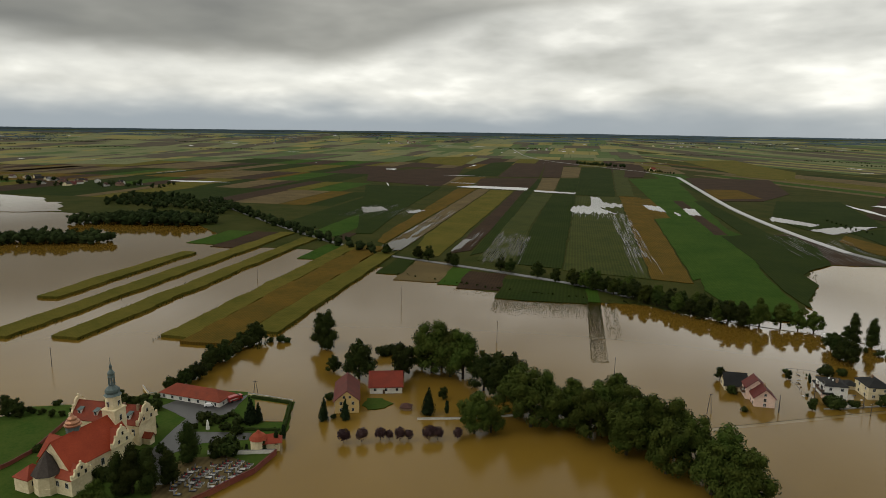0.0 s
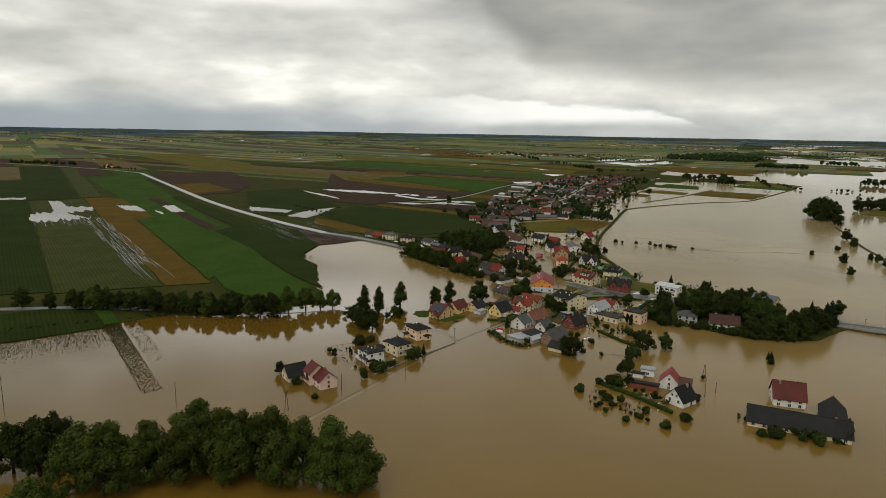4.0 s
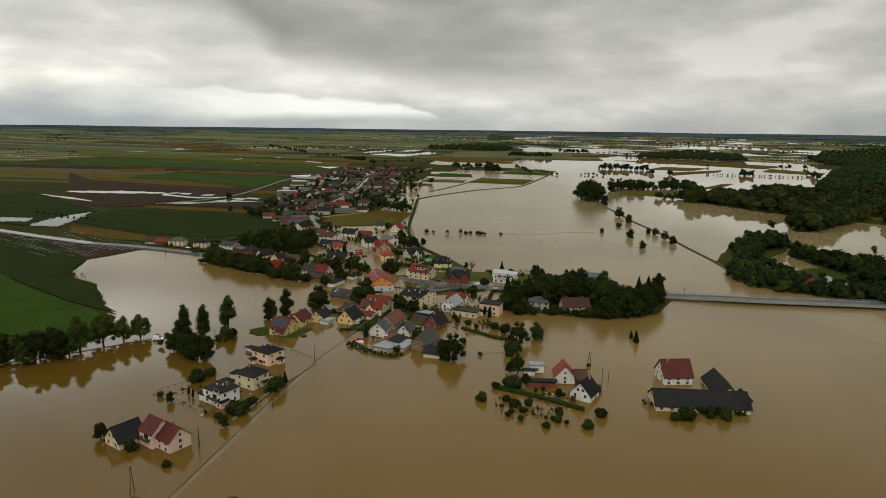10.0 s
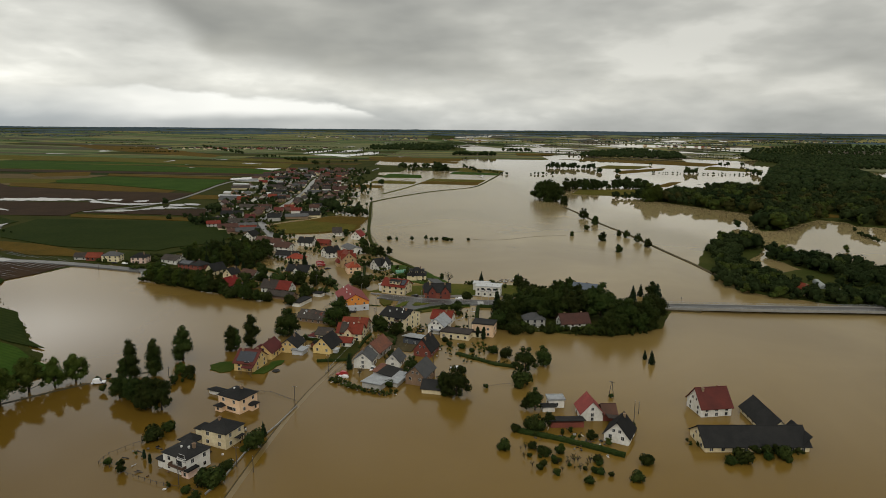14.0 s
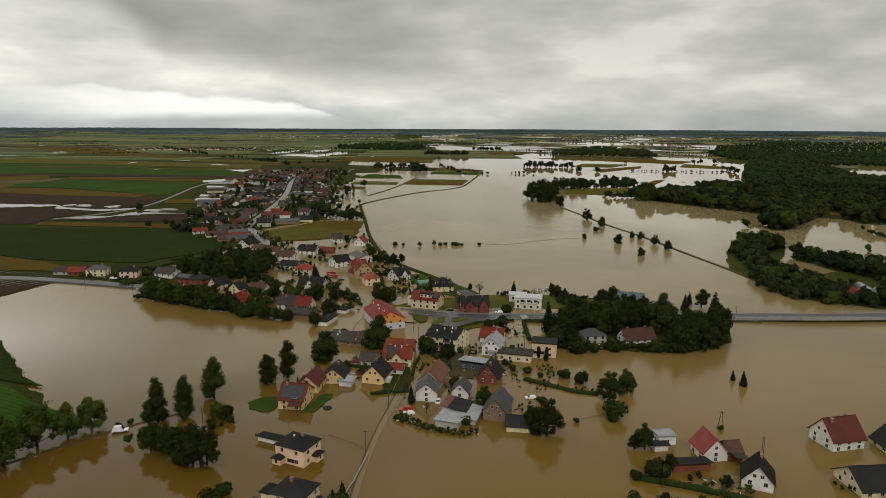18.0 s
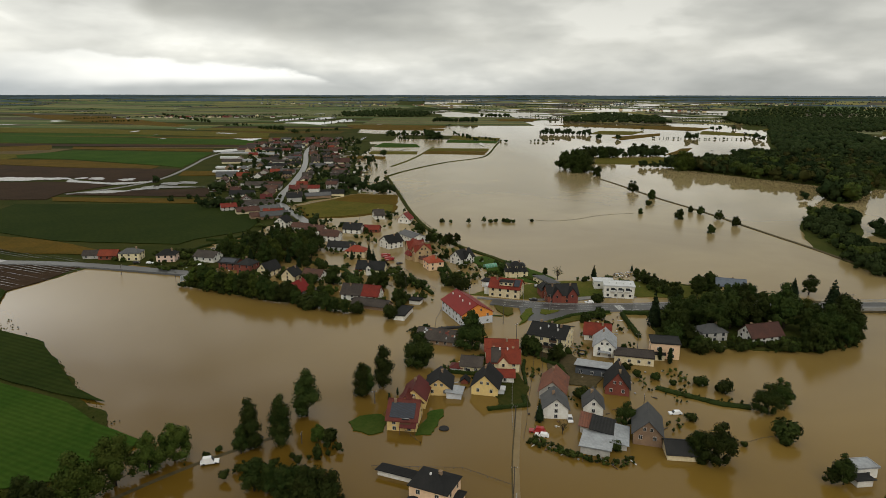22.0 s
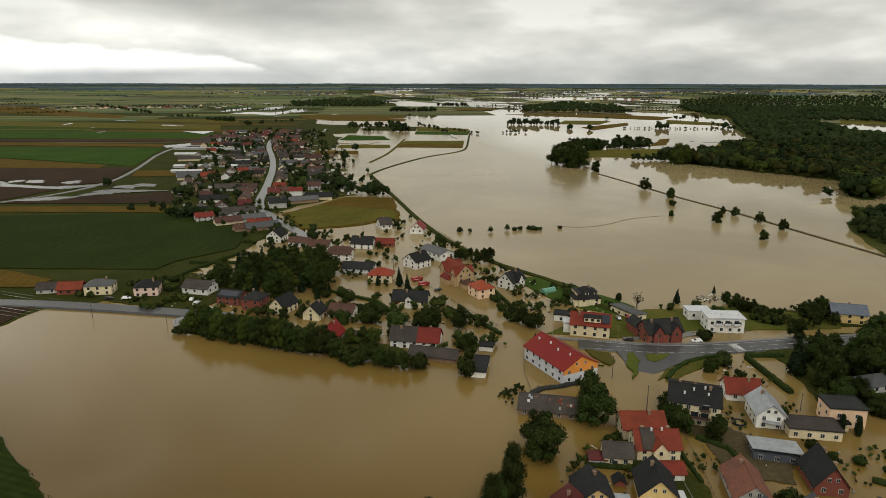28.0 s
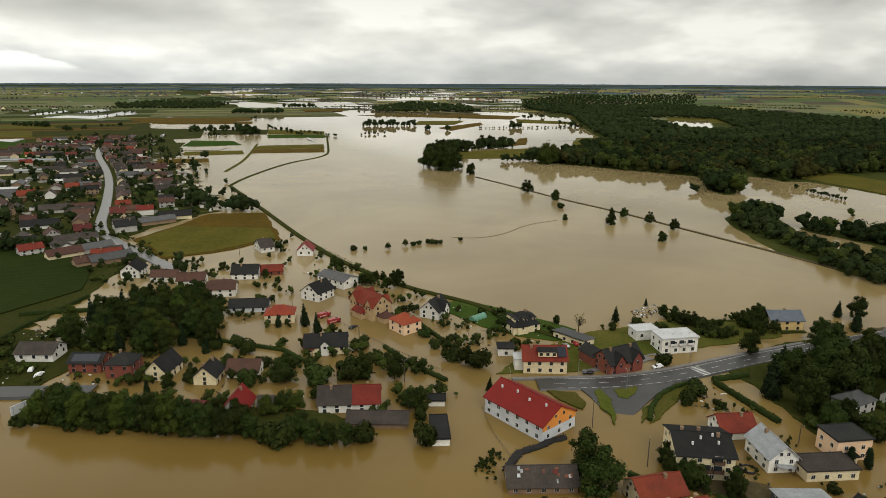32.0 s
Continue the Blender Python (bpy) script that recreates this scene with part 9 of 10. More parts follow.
# ---- vehicles ----
def car(x, y, rot, paint, label, z=0.45, kind="car"):
    """A parked car with body, cabin glass, wheels and lamps; its nose points along x."""
    ob = thing(kind, x, y, z, rot, label, kind.replace("_", " "), "parked vehicles")
    truck = kind == "fire_engine"
    L, W, H = (6.0, 2.2, 2.5) if truck else ((5.2, 2.0, 2.1) if kind == "van" else (4.4, 1.78, 1.45))
    bm = bmesh.new()
    if truck:
        box(bm, -L / 2, -W / 2, 0.5, L / 2 - 2.1, W / 2, H)
        box(bm, L / 2 - 2.05, -W / 2, 0.45, L / 2, W / 2, H - 0.35)
    else:
        box(bm, -L / 2, -W / 2, 0.28, L / 2, W / 2, 0.85)
        prof = ((-L * 0.46, 0.85), (L * 0.22, 0.85), (L * 0.08, H), (-L * 0.36, H))
        a = [bm.verts.new((px, -W * 0.46, pz)) for px, pz in prof[:2]] + [bm.verts.new((px, -W * 0.38, pz)) for px, pz in prof[2:]]
        b = [bm.verts.new((v.co.x, -v.co.y, v.co.z)) for v in a]
        bm.faces.new(a), bm.faces.new(b[::-1])
        for i in range(4):
            bm.faces.new((a[i], b[i], b[(i + 1) % 4], a[(i + 1) % 4]))
    bmesh.ops.recalc_face_normals(bm, faces=bm.faces)
    bmesh.ops.bevel(bm, geom=bm.edges[:], offset=0.06, segments=1, affect="EDGES")
    part("body", bm, paint, ob)
    bm = bmesh.new()
    if truck:
        box(bm, L / 2 - 0.5, -W / 2 - 0.02, 1.3, L / 2 + 0.02, W / 2 + 0.02, 2.0)
    else:
        slab(bm, [(L * 0.235, -W * 0.42, 0.9), (L * 0.235, W * 0.42, 0.9), (L * 0.1, W * 0.36, H - 0.05), (L * 0.1, -W * 0.36, H - 0.05)], 0.03)
    part("windscreen", bm, GLASS, ob)
    if truck:
        bm = bmesh.new()
        box(bm, L / 2 - 1.6, -0.9, H - 0.34, L / 2 - 1.2, 0.9, H - 0.12)
        part("light_bar", bm, SOLAR, ob, "blue warning light bar")
        bm = bmesh.new()
        box(bm, -L / 2 + 0.2, -W / 2 - 0.03, 1.2, L / 2 - 2.3, W / 2 + 0.03, 1.5)
        part("stripe", bm, PAINT_WHITE, ob, "white side stripe")
    for sx in (-0.31, 0.31):
        for sy in (-1, 1):
            bm = bmesh.new()
            r = 0.5 if truck else 0.33
            tube(bm, (sx * L, sy * (W / 2 - 0.2), r), (sx * L, sy * (W / 2 + 0.02), r), r, r, 10)
            part("wheel", bm, RUBBER, ob)
    for sy in (-0.36, 0.36):
        bm = bmesh.new()
        box(bm, L / 2 - 0.03, sy * W - 0.16, 0.6, L / 2 + 0.03, sy * W + 0.16, 0.76)
        part("headlight", bm, FRAME, ob)
    return ob


car(-128, 234, 25, CAR_WHITE, "white car parked on the church yard")
car(-121, 241, 60, CAR_RED, "red fire engine parked on the church yard", kind="fire_engine")
car(381.7, 464.5, 320, CAR_RED, "red fire engine standing in the drowned street", -0.2, "fire_engine")
car(375, 458, 320, CAR_RED, "red fire engine standing in the drowned street", -0.2, "fire_engine")
car(370, 448, 335, CAR_DARK, "black car standing in the drowned street", -0.25)
car(341.5, 323, 118, CAR_WHITE, "white car parked by the main road", 0.4)
car(358, 356, 20, CAR_GREY, "silver car parked by the garages", 0.4)
car(361, 352, 20, CAR_RED, "red car parked by the garages", 0.4)
car(333.5, 350, 100, CAR_DARK, "dark car parked by the brick building", 0.4)
car(313.6, 557, 20, CAR_WHITE, "white car parked on a tarred yard", 0.4)
car(309.5, 551, 10, CAR_WHITE, "white car parked on a tarred yard", 0.4)
car(207, 310.5, 100, CAR_RED, "red van parked in a flooded yard", -0.2, "van")
car(205.4, 308.6, 100, CAR_WHITE, "white car parked in a flooded yard", -0.3)
car(219, 303, 200, CAR_WHITE, "white car parked between village houses", -0.2)
car(238, 272, 120, CAR_WHITE, "white car by the brick barn", -0.3)
car(300, 596, 300, CAR_DARK, "dark car on the main road", 0.62)
car(303, 588, 300, CAR_WHITE, "white car on the main road", 0.62)
car(150, 391.5, 310, CAR_WHITE, "white lorry box body standing by the avenue", 0.1, "van")

# ---- house details ----
def annex(ob, x, y, rot, L, W, eave, ridge, style, roof, wall, wins=1, over=0.45, name="annex"):
    """A lower or cross wing of a house, in the house's own axes."""
    m = pose(x, y, 0, 0, 0, rot)
    bm = wall_mesh(L, W, eave, ridge, style, -1.2)
    bm.transform(m)
    w = part(name, bm, WALLS[wall], ob)
    bm = roof_mesh(L, W, eave, ridge, style, over)
    bm.transform(m)
    part("roof", bm, ROOFS[roof], w)
    for i in range(wins):
        for s in (-1, 1):
            p = m @ Vector((s * (L / 2 + 0.02), -W / 2 + W * (i + 0.5) / wins, max(1.2, eave - 1.2)))
            put("window", PLAIN, w, p.x, p.y, p.z, rot + 90 * s, (0.95, 1, 1.15))
    return w


def canopy(ob, x0, y0, x1, y1, z0, z1, material, posts=True, name="porch_roof"):
    """A flat or sloping roof on posts: z0 at y0, z1 at y1."""
    bm = bmesh.new()
    slab(bm, [(x0, y0, z0), (x1, y0, z0), (x1, y1, z1), (x0, y1, z1)], 0.14)
    bmesh.ops.recalc_face_normals(bm, faces=bm.faces)
    r = part(name, bm, material, ob)
    if posts:
        for x in (x0 + 0.2, x1 - 0.2):
            bm = bmesh.new()
            box(bm, x - 0.09, y0 - 0.09, -1, x + 0.09, y0 + 0.09, z0 - 0.1)
            part("post", bm, WOOD, r)


def balcony(ob, x0, x1, y, z, side, depth=1.4, rail=None):
    """A slab and its railing on the side wall at y."""
    bm = bmesh.new()
    y1 = y + side * depth
    box(bm, x0, min(y, y1), z - 0.18, x1, max(y, y1), z)
    b = part("balcony", bm, CONCRETE, ob)
    bm = bmesh.new()
    box(bm, x0, min(y1, y1 - side * 0.06), z, x1, max(y1, y1 - side * 0.06), z + 0.95)
    for x in (x0, x1 - 0.06):
        box(bm, x, min(y, y1), z, x + 0.06, max(y, y1), z + 0.95)
    part("railing", bm, rail or WOOD, b)
    put("window", PLAIN, ob, (x0 + x1) / 2, y + side * 0.03, z + 1.0, 0 if side < 0 else 180, (min(2.4, x1 - x0 - 0.6), 1, 1.9))


def long_window(ob, x, y, z, rz, w, h):
    put("window", PLAIN, ob, x, y, z, rz, (w, 1, h))


def vents(ob, spots):
    for x, y, z in spots:
        bm = bmesh.new()
        box(bm, x - 0.25, y - 0.25, z - 0.4, x + 0.25, y + 0.25, z + 0.5)
        part("vent", bm, FRAME, ob)


# the pink house: a taller back half set to one side
annex(PINK, 7.0, 1.6, 0, 7.0, 8.2, 5.4, 9.0, "gable", "maroon", "pink", 2)
balcony(PINK, 4.2, 8.6, 5.7, 2.6, 1, 1.3)
balcony(VILLA_WHITE, -5.2, 1.0, 4.5, 2.9, 1, 1.6)
balcony(VILLA_WHITE, -5.2, -1.6, 4.5, 5.0, 1, 0.4, FRAME)
annex(VILLA_WHITE, -5.0, 3.4, 90, 3.4, 3.0, 2.3, 2.7, "flat", "dark", "pink", 1)
annex(VILLA_WHITE, 6.4, 2.2, 0, 3.0, 4.4, 2.4, 2.8, "flat", "dark", "white", 1)
vents(VILLA_WHITE, ((0.6, 1.2, 6.9), (-2.0, 0.6, 7.1)))
annex(VILLA_CREAM, 7.2, 0.6, 0, 4.2, 4.4, 4.4, 5.6, "hip", "dark", "cream", 1)
annex(VILLA_CREAM, -1.0, -5.4, 90, 2.6, 4.6, 2.8, 3.5, "hip", "dark", "cream", 1)
canopy(VILLA_CREAM, -6.8, -3.2, -5.3, 0.6, 2.7, 2.7, ROOFS["dark"])
annex(VILLA_PEACH, 3.6, 5.2, 90, 2.6, 3.2, 2.4, 3.1, "hip", "dark", "peach", 1)
annex(VILLA_PEACH, -6.2, -1.6, 0, 2.0, 3.4, 2.5, 3.2, "hip", "dark", "peach", 1)
long_window(VILLA_PEACH, -0.8, 4.78, 1.6, 180, 2.8, 1.2)
vents(VILLA_PEACH, ((1.0, 0.5, 7.5),))
house(133.6, 317.6, 92, 6.0, 5.0, 2.2, 3.4, "dark", "cream", "small cream garage with a dark hipped roof in flood water", "hip", 1, 0, False, "garage", "garage")
house(167.4, 339.4, 92, 10.5, 3.6, 1.5, 2.1, "dark", "white", "row of low white garages with a dark roof in flood water", "lean", 1, 0, False, "garage", "garage")
canopy(SOLAR_HOUSE, -4.9, 8.4, 0.4, 6.0, 2.5, 3.6, ROOFS["maroon"])
annex(SOLAR_HOUSE, 1.0, -8.6, 90, 6.0, 5.6, 3.6, 6.4, "gable", "maroon", "yellow", 1)
balcony(SOLAR_HOUSE, -3.0, 0.4, 6.0, 2.6, 1, 1.2)
put("skylight", SKYLIGHT, SOLAR_HOUSE, 3.0, -3.4, 6.2, 0, (0.8, 1.1, 0.1))
annex(BAY_HOUSE, 0, 4.4, 90, 3.4, 3.8, 4.6, 6.8, "gable", "red", "cream", 1, 0.35, "bay")
bm = roof_mesh(2.6, 9, 4.65, 8.06, "gable")
bm.transform(pose(2.8, 0, 0))
part("roof_patch", bm, ROOFS["eternit"], BAY_HOUSE, "darkened old tiles")
vents(BAY_HOUSE, ((-1.6, 0.6, 7.9), (1.4, 0.6, 7.9)))
annex(LOW_HOUSE, 5.6, 1.6, 0, 4.6, 4.6, 2.2, 3.2, "hip", "maroon", "bluegrey", 1)
long_window(LOW_HOUSE, 1.0, 4.03, 1.7, 180, 1.6, 1.0)
# patched sheets on the old barn
rng = random.Random(4)
for i in range(12):
    px, py = rng.uniform(-8.5, 8.5), rng.uniform(0.4, 3.6)
    w, d = rng.uniform(0.4, 1.5), rng.uniform(0.4, 1.1)
    sl = 3.2 / 4.5
    bm = bmesh.new()
    slab(bm, [(px, py, 6.06 - py * sl), (px + w, py, 6.06 - py * sl), (px + w, py + d, 6.06 - (py + d) * sl), (px, py + d, 6.06 - (py + d) * sl)][::-1], 0.05)
    bmesh.ops.recalc_face_normals(bm, faces=bm.faces)
    part("roof_patch", bm, ROOFS[rng.choice(("rust", "rust", "metal", "white", "maroon"))], OLD_BARN, "odd replacement sheets")
# entrances and vents of the red-roofed hall
canopy(HALL, 12.7, -3.0, 15.0, 1.0, 2.9, 2.9, ROOFS["grey"])
for i in range(4):
    p = -9 + 6 * i
    vents(HALL, ((p, 2.4 + (i % 2), 9.3 - 0.2 * (i % 2)),))
for x, z in ((-4.6, 2.9), (-1.6, 2.9), (-4.6, 5.6)):
    balcony(FLATS, x, x + 2.8, 8.0, z, 1, 1.3)
vents(FLATS, ((-3, 1.5, 10.3), (0.4, 2.6, 9.9), (-4, 4.2, 9.5), (3.2, 5.0, 9.4)))
canopy(OLD_WHITE, -8.2, -2.4, -6.1, 2.4, 2.4, 2.9, ROOFS["metal"])
annex(CUBE, 2.6, 5.2, 0, 4.4, 2.4, 2.4, 2.8, "flat", "dark", "cream", 1)
house(212.6, 285.4, 8, 11, 3.4, 2.2, 2.7, "metal", "grey", "long lean-to with pale sheet roof", "lean", 1, 0, False, "shed", "shed")
house(217.6, 221.8, 121, 4.6, 3.6, 2.0, 2.5, "dark", "white", "small dark-roofed shed in flood water", "lean", 1, 0, False, "shed", "shed")
house(219.2, 344.4, 15, 5.4, 5.2, 2.5, 2.8, "metal", "bluegrey", "open carport with a pale blue sheet roof", "lean", 1, 0, False, "carport", "carport")
house(230.6, 345.2, 15, 2.8, 2.6, 1.6, 2.6, "dark", "brick", "small red garden playhouse with a dark roof", "gable", 1, 0, False, "playhouse", "shed")
house(227.6, 330.6, 15, 2.4, 3.4, 2.0, 2.2, "white", "bluegrey", "white box shed beside a yellow house", "flat", 1, 0, False, "shed", "shed")
house(217.2, 297.2, 8, 9.0, 3.4, 2.3, 2.8, "rust", "grey", "open shed with a faded red sheet roof", "lean", 1, 0, False, "carport", "carport")
house(305.5, 403.6, 96, 5.5, 4.5, 2.0, 2.4, "dark", "white", "small garage with a black flat roof in flood water", "flat", 1, 0, False, "garage", "garage")
house(286.2, 400.6, 10, 14, 5.2, 2.2, 2.7, "dark", "white", "long garage with a dark flat roof by the water", "flat", 1, 0, False, "garage", "garage")
house(297, 460, 20, 8, 5, 1.8, 2.6, "eternit", "oldbrick", "ruined brick shed with a broken roof", "lean", 1, 0, False, "shed", "shed")
house(-51.7, 250.5, 5, 4.0, 3.2, 1.6, 2.7, "brown", "oldbrick", "small brown wooden garden kiosk in flood water", "hip", 1, 0, False, "kiosk", "kiosk")
annex(FADED, -1.0, -6.6, 90, 5.0, 6.6, 3.0, 5.4, "gable", "brown", "brick", 1)
canopy(FADED, -8.0, -9.4, -3.6, -4.8, 2.4, 3.0, ROOFS["eternit"])
# the school: gabled cross wings and a lower red lean-to
annex(SCHOOL, 5.6, 0, 90, 11.6, 5.6, 6.8, 10.6, "gable", "red", "ochre", 2, 0.3)
annex(SCHOOL, -5.8, 0, 90, 11.4, 5.4, 6.4, 10.0, "gable", "red", "ochre", 2, 0.3)
annex(SCHOOL, 0, 6.6, 0, 7, 2.8, 3.8, 5.8, "hip", "red", "ochre", 1)
annex(SCHOOL, -12.4, 0.6, 0, 5.2, 6.0, 3.0, 4.8, "hip", "brown", "ochre", 1)
annex(NEW_WHITE, 0.5, 3.6, 90, 5.4, 5.2, 4.4, 7.8, "gable", "dark", "white", 2)
annex(CREAM_BAY, 0.4, 4.2, 90, 2.2, 3.2, 4.6, 6.2, "gable", "dark", "white", 1, 0.3, "bay")
annex(CREAM_BAY, 6.8, 0.2, 0, 3.6, 8.6, 3.0, 6.4, "gable", "red", "cream", 1)
annex(STONE_VILLA, 2.4, 5.0, 90, 3.0, 5.0, 4.4, 7.0, "hip", "dark", "cream", 1)
# cream house: dark dormer and panels on the red slope
bm = bmesh.new()
box(bm, -4.2, 2.6, 6.5, 2.6, 4.9, 8.5)
d = part("dormer", bm, WALLS["cream"], RED_CREAM)
bm = bmesh.new()
slab(bm, [(-4.6, 5.2, 8.5), (3.0, 5.2, 8.5), (3.0, 1.4, 8.9), (-4.6, 1.4, 8.9)][::-1], 0.16)
bmesh.ops.recalc_face_normals(bm, faces=bm.faces)
part("roof", bm, ROOFS["dark"], d)
for x in (-3.2, -0.8, 1.6):
    put("window", PLAIN, d, x, 4.92, 7.5, 180, (1.2, 1, 1.1))
bm = bmesh.new()
slab(bm, [(-7.9, 4.9, 6.62), (-4.8, 4.9, 6.62), (-4.8, 1.0, 9.03), (-7.9, 1.0, 9.03)][::-1], 0.08)
bmesh.ops.recalc_face_normals(bm, faces=bm.faces)
part("solar_panel", bm, SOLAR, RED_CREAM, "black solar panels")
annex(RED_CREAM, 9.6, 0.6, 0, 3.2, 5.6, 4.6, 5.0, "flat", "white", "white", 1)
annex(BRICK_HOUSE, 3.4, 4.0, 90, 3.4, 4.6, 5.0, 8.2, "gable", "dark", "brick", 1)
annex(BRICK_HOUSE, -4.6, 4.0, 90, 3.4, 4.6, 5.0, 8.2, "gable", "dark", "brick", 1)
annex(BRICK_HOUSE, 5.4, -8.0, 90, 9.0, 6.6, 4.6, 6.8, "gable", "dark", "brick", 1)
for x in (-5.6, -1.8, 2.0):
    balcony(WHITE_BLOCK, x, x + 2.6, 4.8, 3.6, 1, 1.1, FRAME)
for x in (-6, -2.4, 1.2, 5):
    vents(WHITE_BLOCK, ((x, 1.4 - 0.5 * (x % 3), 7.1),))
annex(BARN, -16.5, 0, 90, 12.0, 2.0, 2.5, 5.6, "lean", "dark", "cream", 1)


# ---- small things in the flood ----
o = thing("trampoline", 196.4, 338.2, 0, 0, "round black trampoline standing in flood water", "trampoline")
bm = bmesh.new()
lathe(bm, [(1.55, -0.6), (1.6, 0.35), (1.35, 0.42), (1.3, 0.3)], 16)
part("frame", bm, RUBBER, o)
bm = bmesh.new()
lathe(bm, [(1.3, 0.22), (0.6, 0.2), (0.1, 0.18)], 16)
part("mat", bm, SOLAR, o)
o = thing("garden_pool", 276, 312, 0, 0, "round blue garden pool among flooded sheds", "pool")
bm = bmesh.new()
lathe(bm, [(2.0, -0.6), (2.05, 0.75), (1.85, 0.75), (1.8, 0.2)], 18)
part("ring", bm, SOLAR, o)
bm = bmesh.new()
lathe(bm, [(1.84, 0.3), (1.0, 0.3), (0.1, 0.3)], 18)
part("water", bm, WATER, o)
o = thing("kayak", 267, 330, 0.15, 60, "yellow plastic kayak adrift by the lane", "boat")
bm = bmesh.new()
lathe(bm, [(0.05, -1.8), (0.25, -1.3), (0.36, -0.4), (0.36, 0.4), (0.25, 1.3), (0.05, 1.8)], 8)
bm.transform(Matrix.Rotation(radians(90), 4, "Y"))
part("hull", bm, WALLS["yellow"], o)
o = thing("greenhouse", 386.5, 393.6, 0.3, 140, "green half-round foil greenhouse in a garden", "greenhouse")
bm = bmesh.new()
n = 10
a = [bm.verts.new((-4, 1.9 * math.cos(i * math.pi / n), 2.1 * math.sin(i * math.pi / n))) for i in range(n + 1)]
b = [bm.verts.new((4, v.co.y, v.co.z)) for v in a]
for i in range(n):
    bm.faces.new((a[i], b[i], b[i + 1], a[i + 1]))
bm.faces.new(a), bm.faces.new(b[::-1])
bmesh.ops.recalc_face_normals(bm, faces=bm.faces)
part("foil", bm, mat("green_foil", (0.12, 0.30, 0.20), (0.08, 0.22, 0.15), 0.4, 2.0, 0.4, 0.05), o)
for x in (-4, -2, 0, 2, 4):
    bm = bmesh.new()
    last = None
    for i in range(n + 1):
        q = i * math.pi / n
        ring = [bm.verts.new((x + u, (1.93 + v) * math.cos(q), (2.13 + v) * math.sin(q))) for u, v in ((-0.05, -0.05), (0.05, -0.05), (0.05, 0.05), (-0.05, 0.05))]
        if last:
            for k in range(4):
                bm.faces.new((last[k - 1], last[k], ring[k], ring[k - 1]))
        last = ring
    bmesh.ops.recalc_face_normals(bm, faces=bm.faces)
    part("hoop", bm, STEEL, o)
o = thing("tractor", 339, 560, 0, 30, "rusty red tractor standing in a flooded yard", "tractor")
for nm, bx, m in (("body", (-1.6, -0.5, 0.6, 1.6, 0.5, 1.5), CAR_RED), ("cab", (-1.5, -0.7, 1.5, -0.1, 0.7, 2.7), GLASS)):
    bm = bmesh.new()
    box(bm, *bx)
    bmesh.ops.bevel(bm, geom=bm.edges[:], offset=0.08, segments=1, affect="EDGES")
    part(nm, bm, m, o)
for x, r in ((-1.0, 0.85), (1.1, 0.5)):
    for s in (-1, 1):
        bm = bmesh.new()
        tube(bm, (x, s * 0.55, r), (x, s * 0.95, r), r, r, 12)
        part("wheel", bm, RUBBER, o)


# ---- garden growth, brush and flotsam ----
def lane_gap(x, y):
    best = 1e9
    for line in ([(205, 318), (232, 327), (262, 341), (290, 352), (306, 346)], MAIN[7:], [(330, 380), (352, 425), (378, 456), (405, 490), (436, 560), (462, 590)]):
        for (ax, ay), (bx, by) in zip(line, line[1:]):
            k = min(1, max(0, ((x - ax) * (bx - ax) + (y - ay) * (by - ay)) / ((bx - ax) ** 2 + (by - ay) ** 2)))
            best = min(best, math.hypot(x - ax - k * (bx - ax), y - ay - k * (by - ay)))
    return best


GARDENS = ((([(199, 312), (196.5, 298), (196.5, 284), (202, 279), (206, 281), (200, 285), (199.5, 298), (203, 311)], 1.6, -0.6, (0.8, 1.9)), ([(214, 316), (224, 326), (258, 338), (272, 340), (296, 320), (304, 300), (296, 276), (262, 268), (228, 268), (206, 288)], 3.0, 0.1, (0.5, 1.6)), ([(218, 356), (226, 360), (238, 358), (250, 352), (268, 350), (262, 343), (236, 332), (222, 338)], 2.6, -0.05, (0.7, 2.4)), ([(290, 404), (292, 450), (286, 500), (300, 520), (326, 512), (330, 470), (352, 462), (372, 462), (350, 436), (332, 408), (310, 396)], 3.2, -0.12, (0.9, 4.5))) + (([(338, 398), (350, 376), (372, 352), (408, 398), (404, 420), (380, 412), (360, 412)], 3.4, 0.0, (0.8, 3.4)), ([(300, 520), (294, 552), (300, 640), (316, 640), (334, 600), (346, 590), (346, 548), (330, 510)], 3.2, -0.02, (0.8, 3.4)), ([(340, 470), (388, 520), (404, 560), (420, 604), (470, 640), (520, 690), (560, 690), (520, 640), (470, 580), (450, 520), (400, 480)], 4.2, 0.0, (0.9, 3.8)), ([(380, 400), (440, 440), (505, 500), (520, 540), (480, 530), (420, 470), (372, 425)], 4.2, 0.05, (0.9, 3.6))) + (([(366, 300), (400, 250), (404, 280), (400, 320), (380, 340)], 3.2, 0.0, (0.8, 4.0)), ([(300, 300), (316, 325), (330, 308), (318, 298)], 3.4, 0.05, (0.6, 2.0)), ([(300, 284), (316, 228), (330, 214), (320, 250), (306, 286)], 2.2, -0.3, (1.2, 4.0)), ([(192, 192), (194, 226), (206, 224), (206, 196)], 3.4, 0.05, (0.6, 2.0)), ([(110, 300), (112, 330), (128, 330), (134, 312), (150, 318), (150, 304), (118, 292)], 3.6, 0.12, (0.6, 2.0)), ([(352, 588), (372, 572), (356, 560), (340, 572)], 2.8, 0.1, (0.6, 1.6))))
growth, pale = [], []
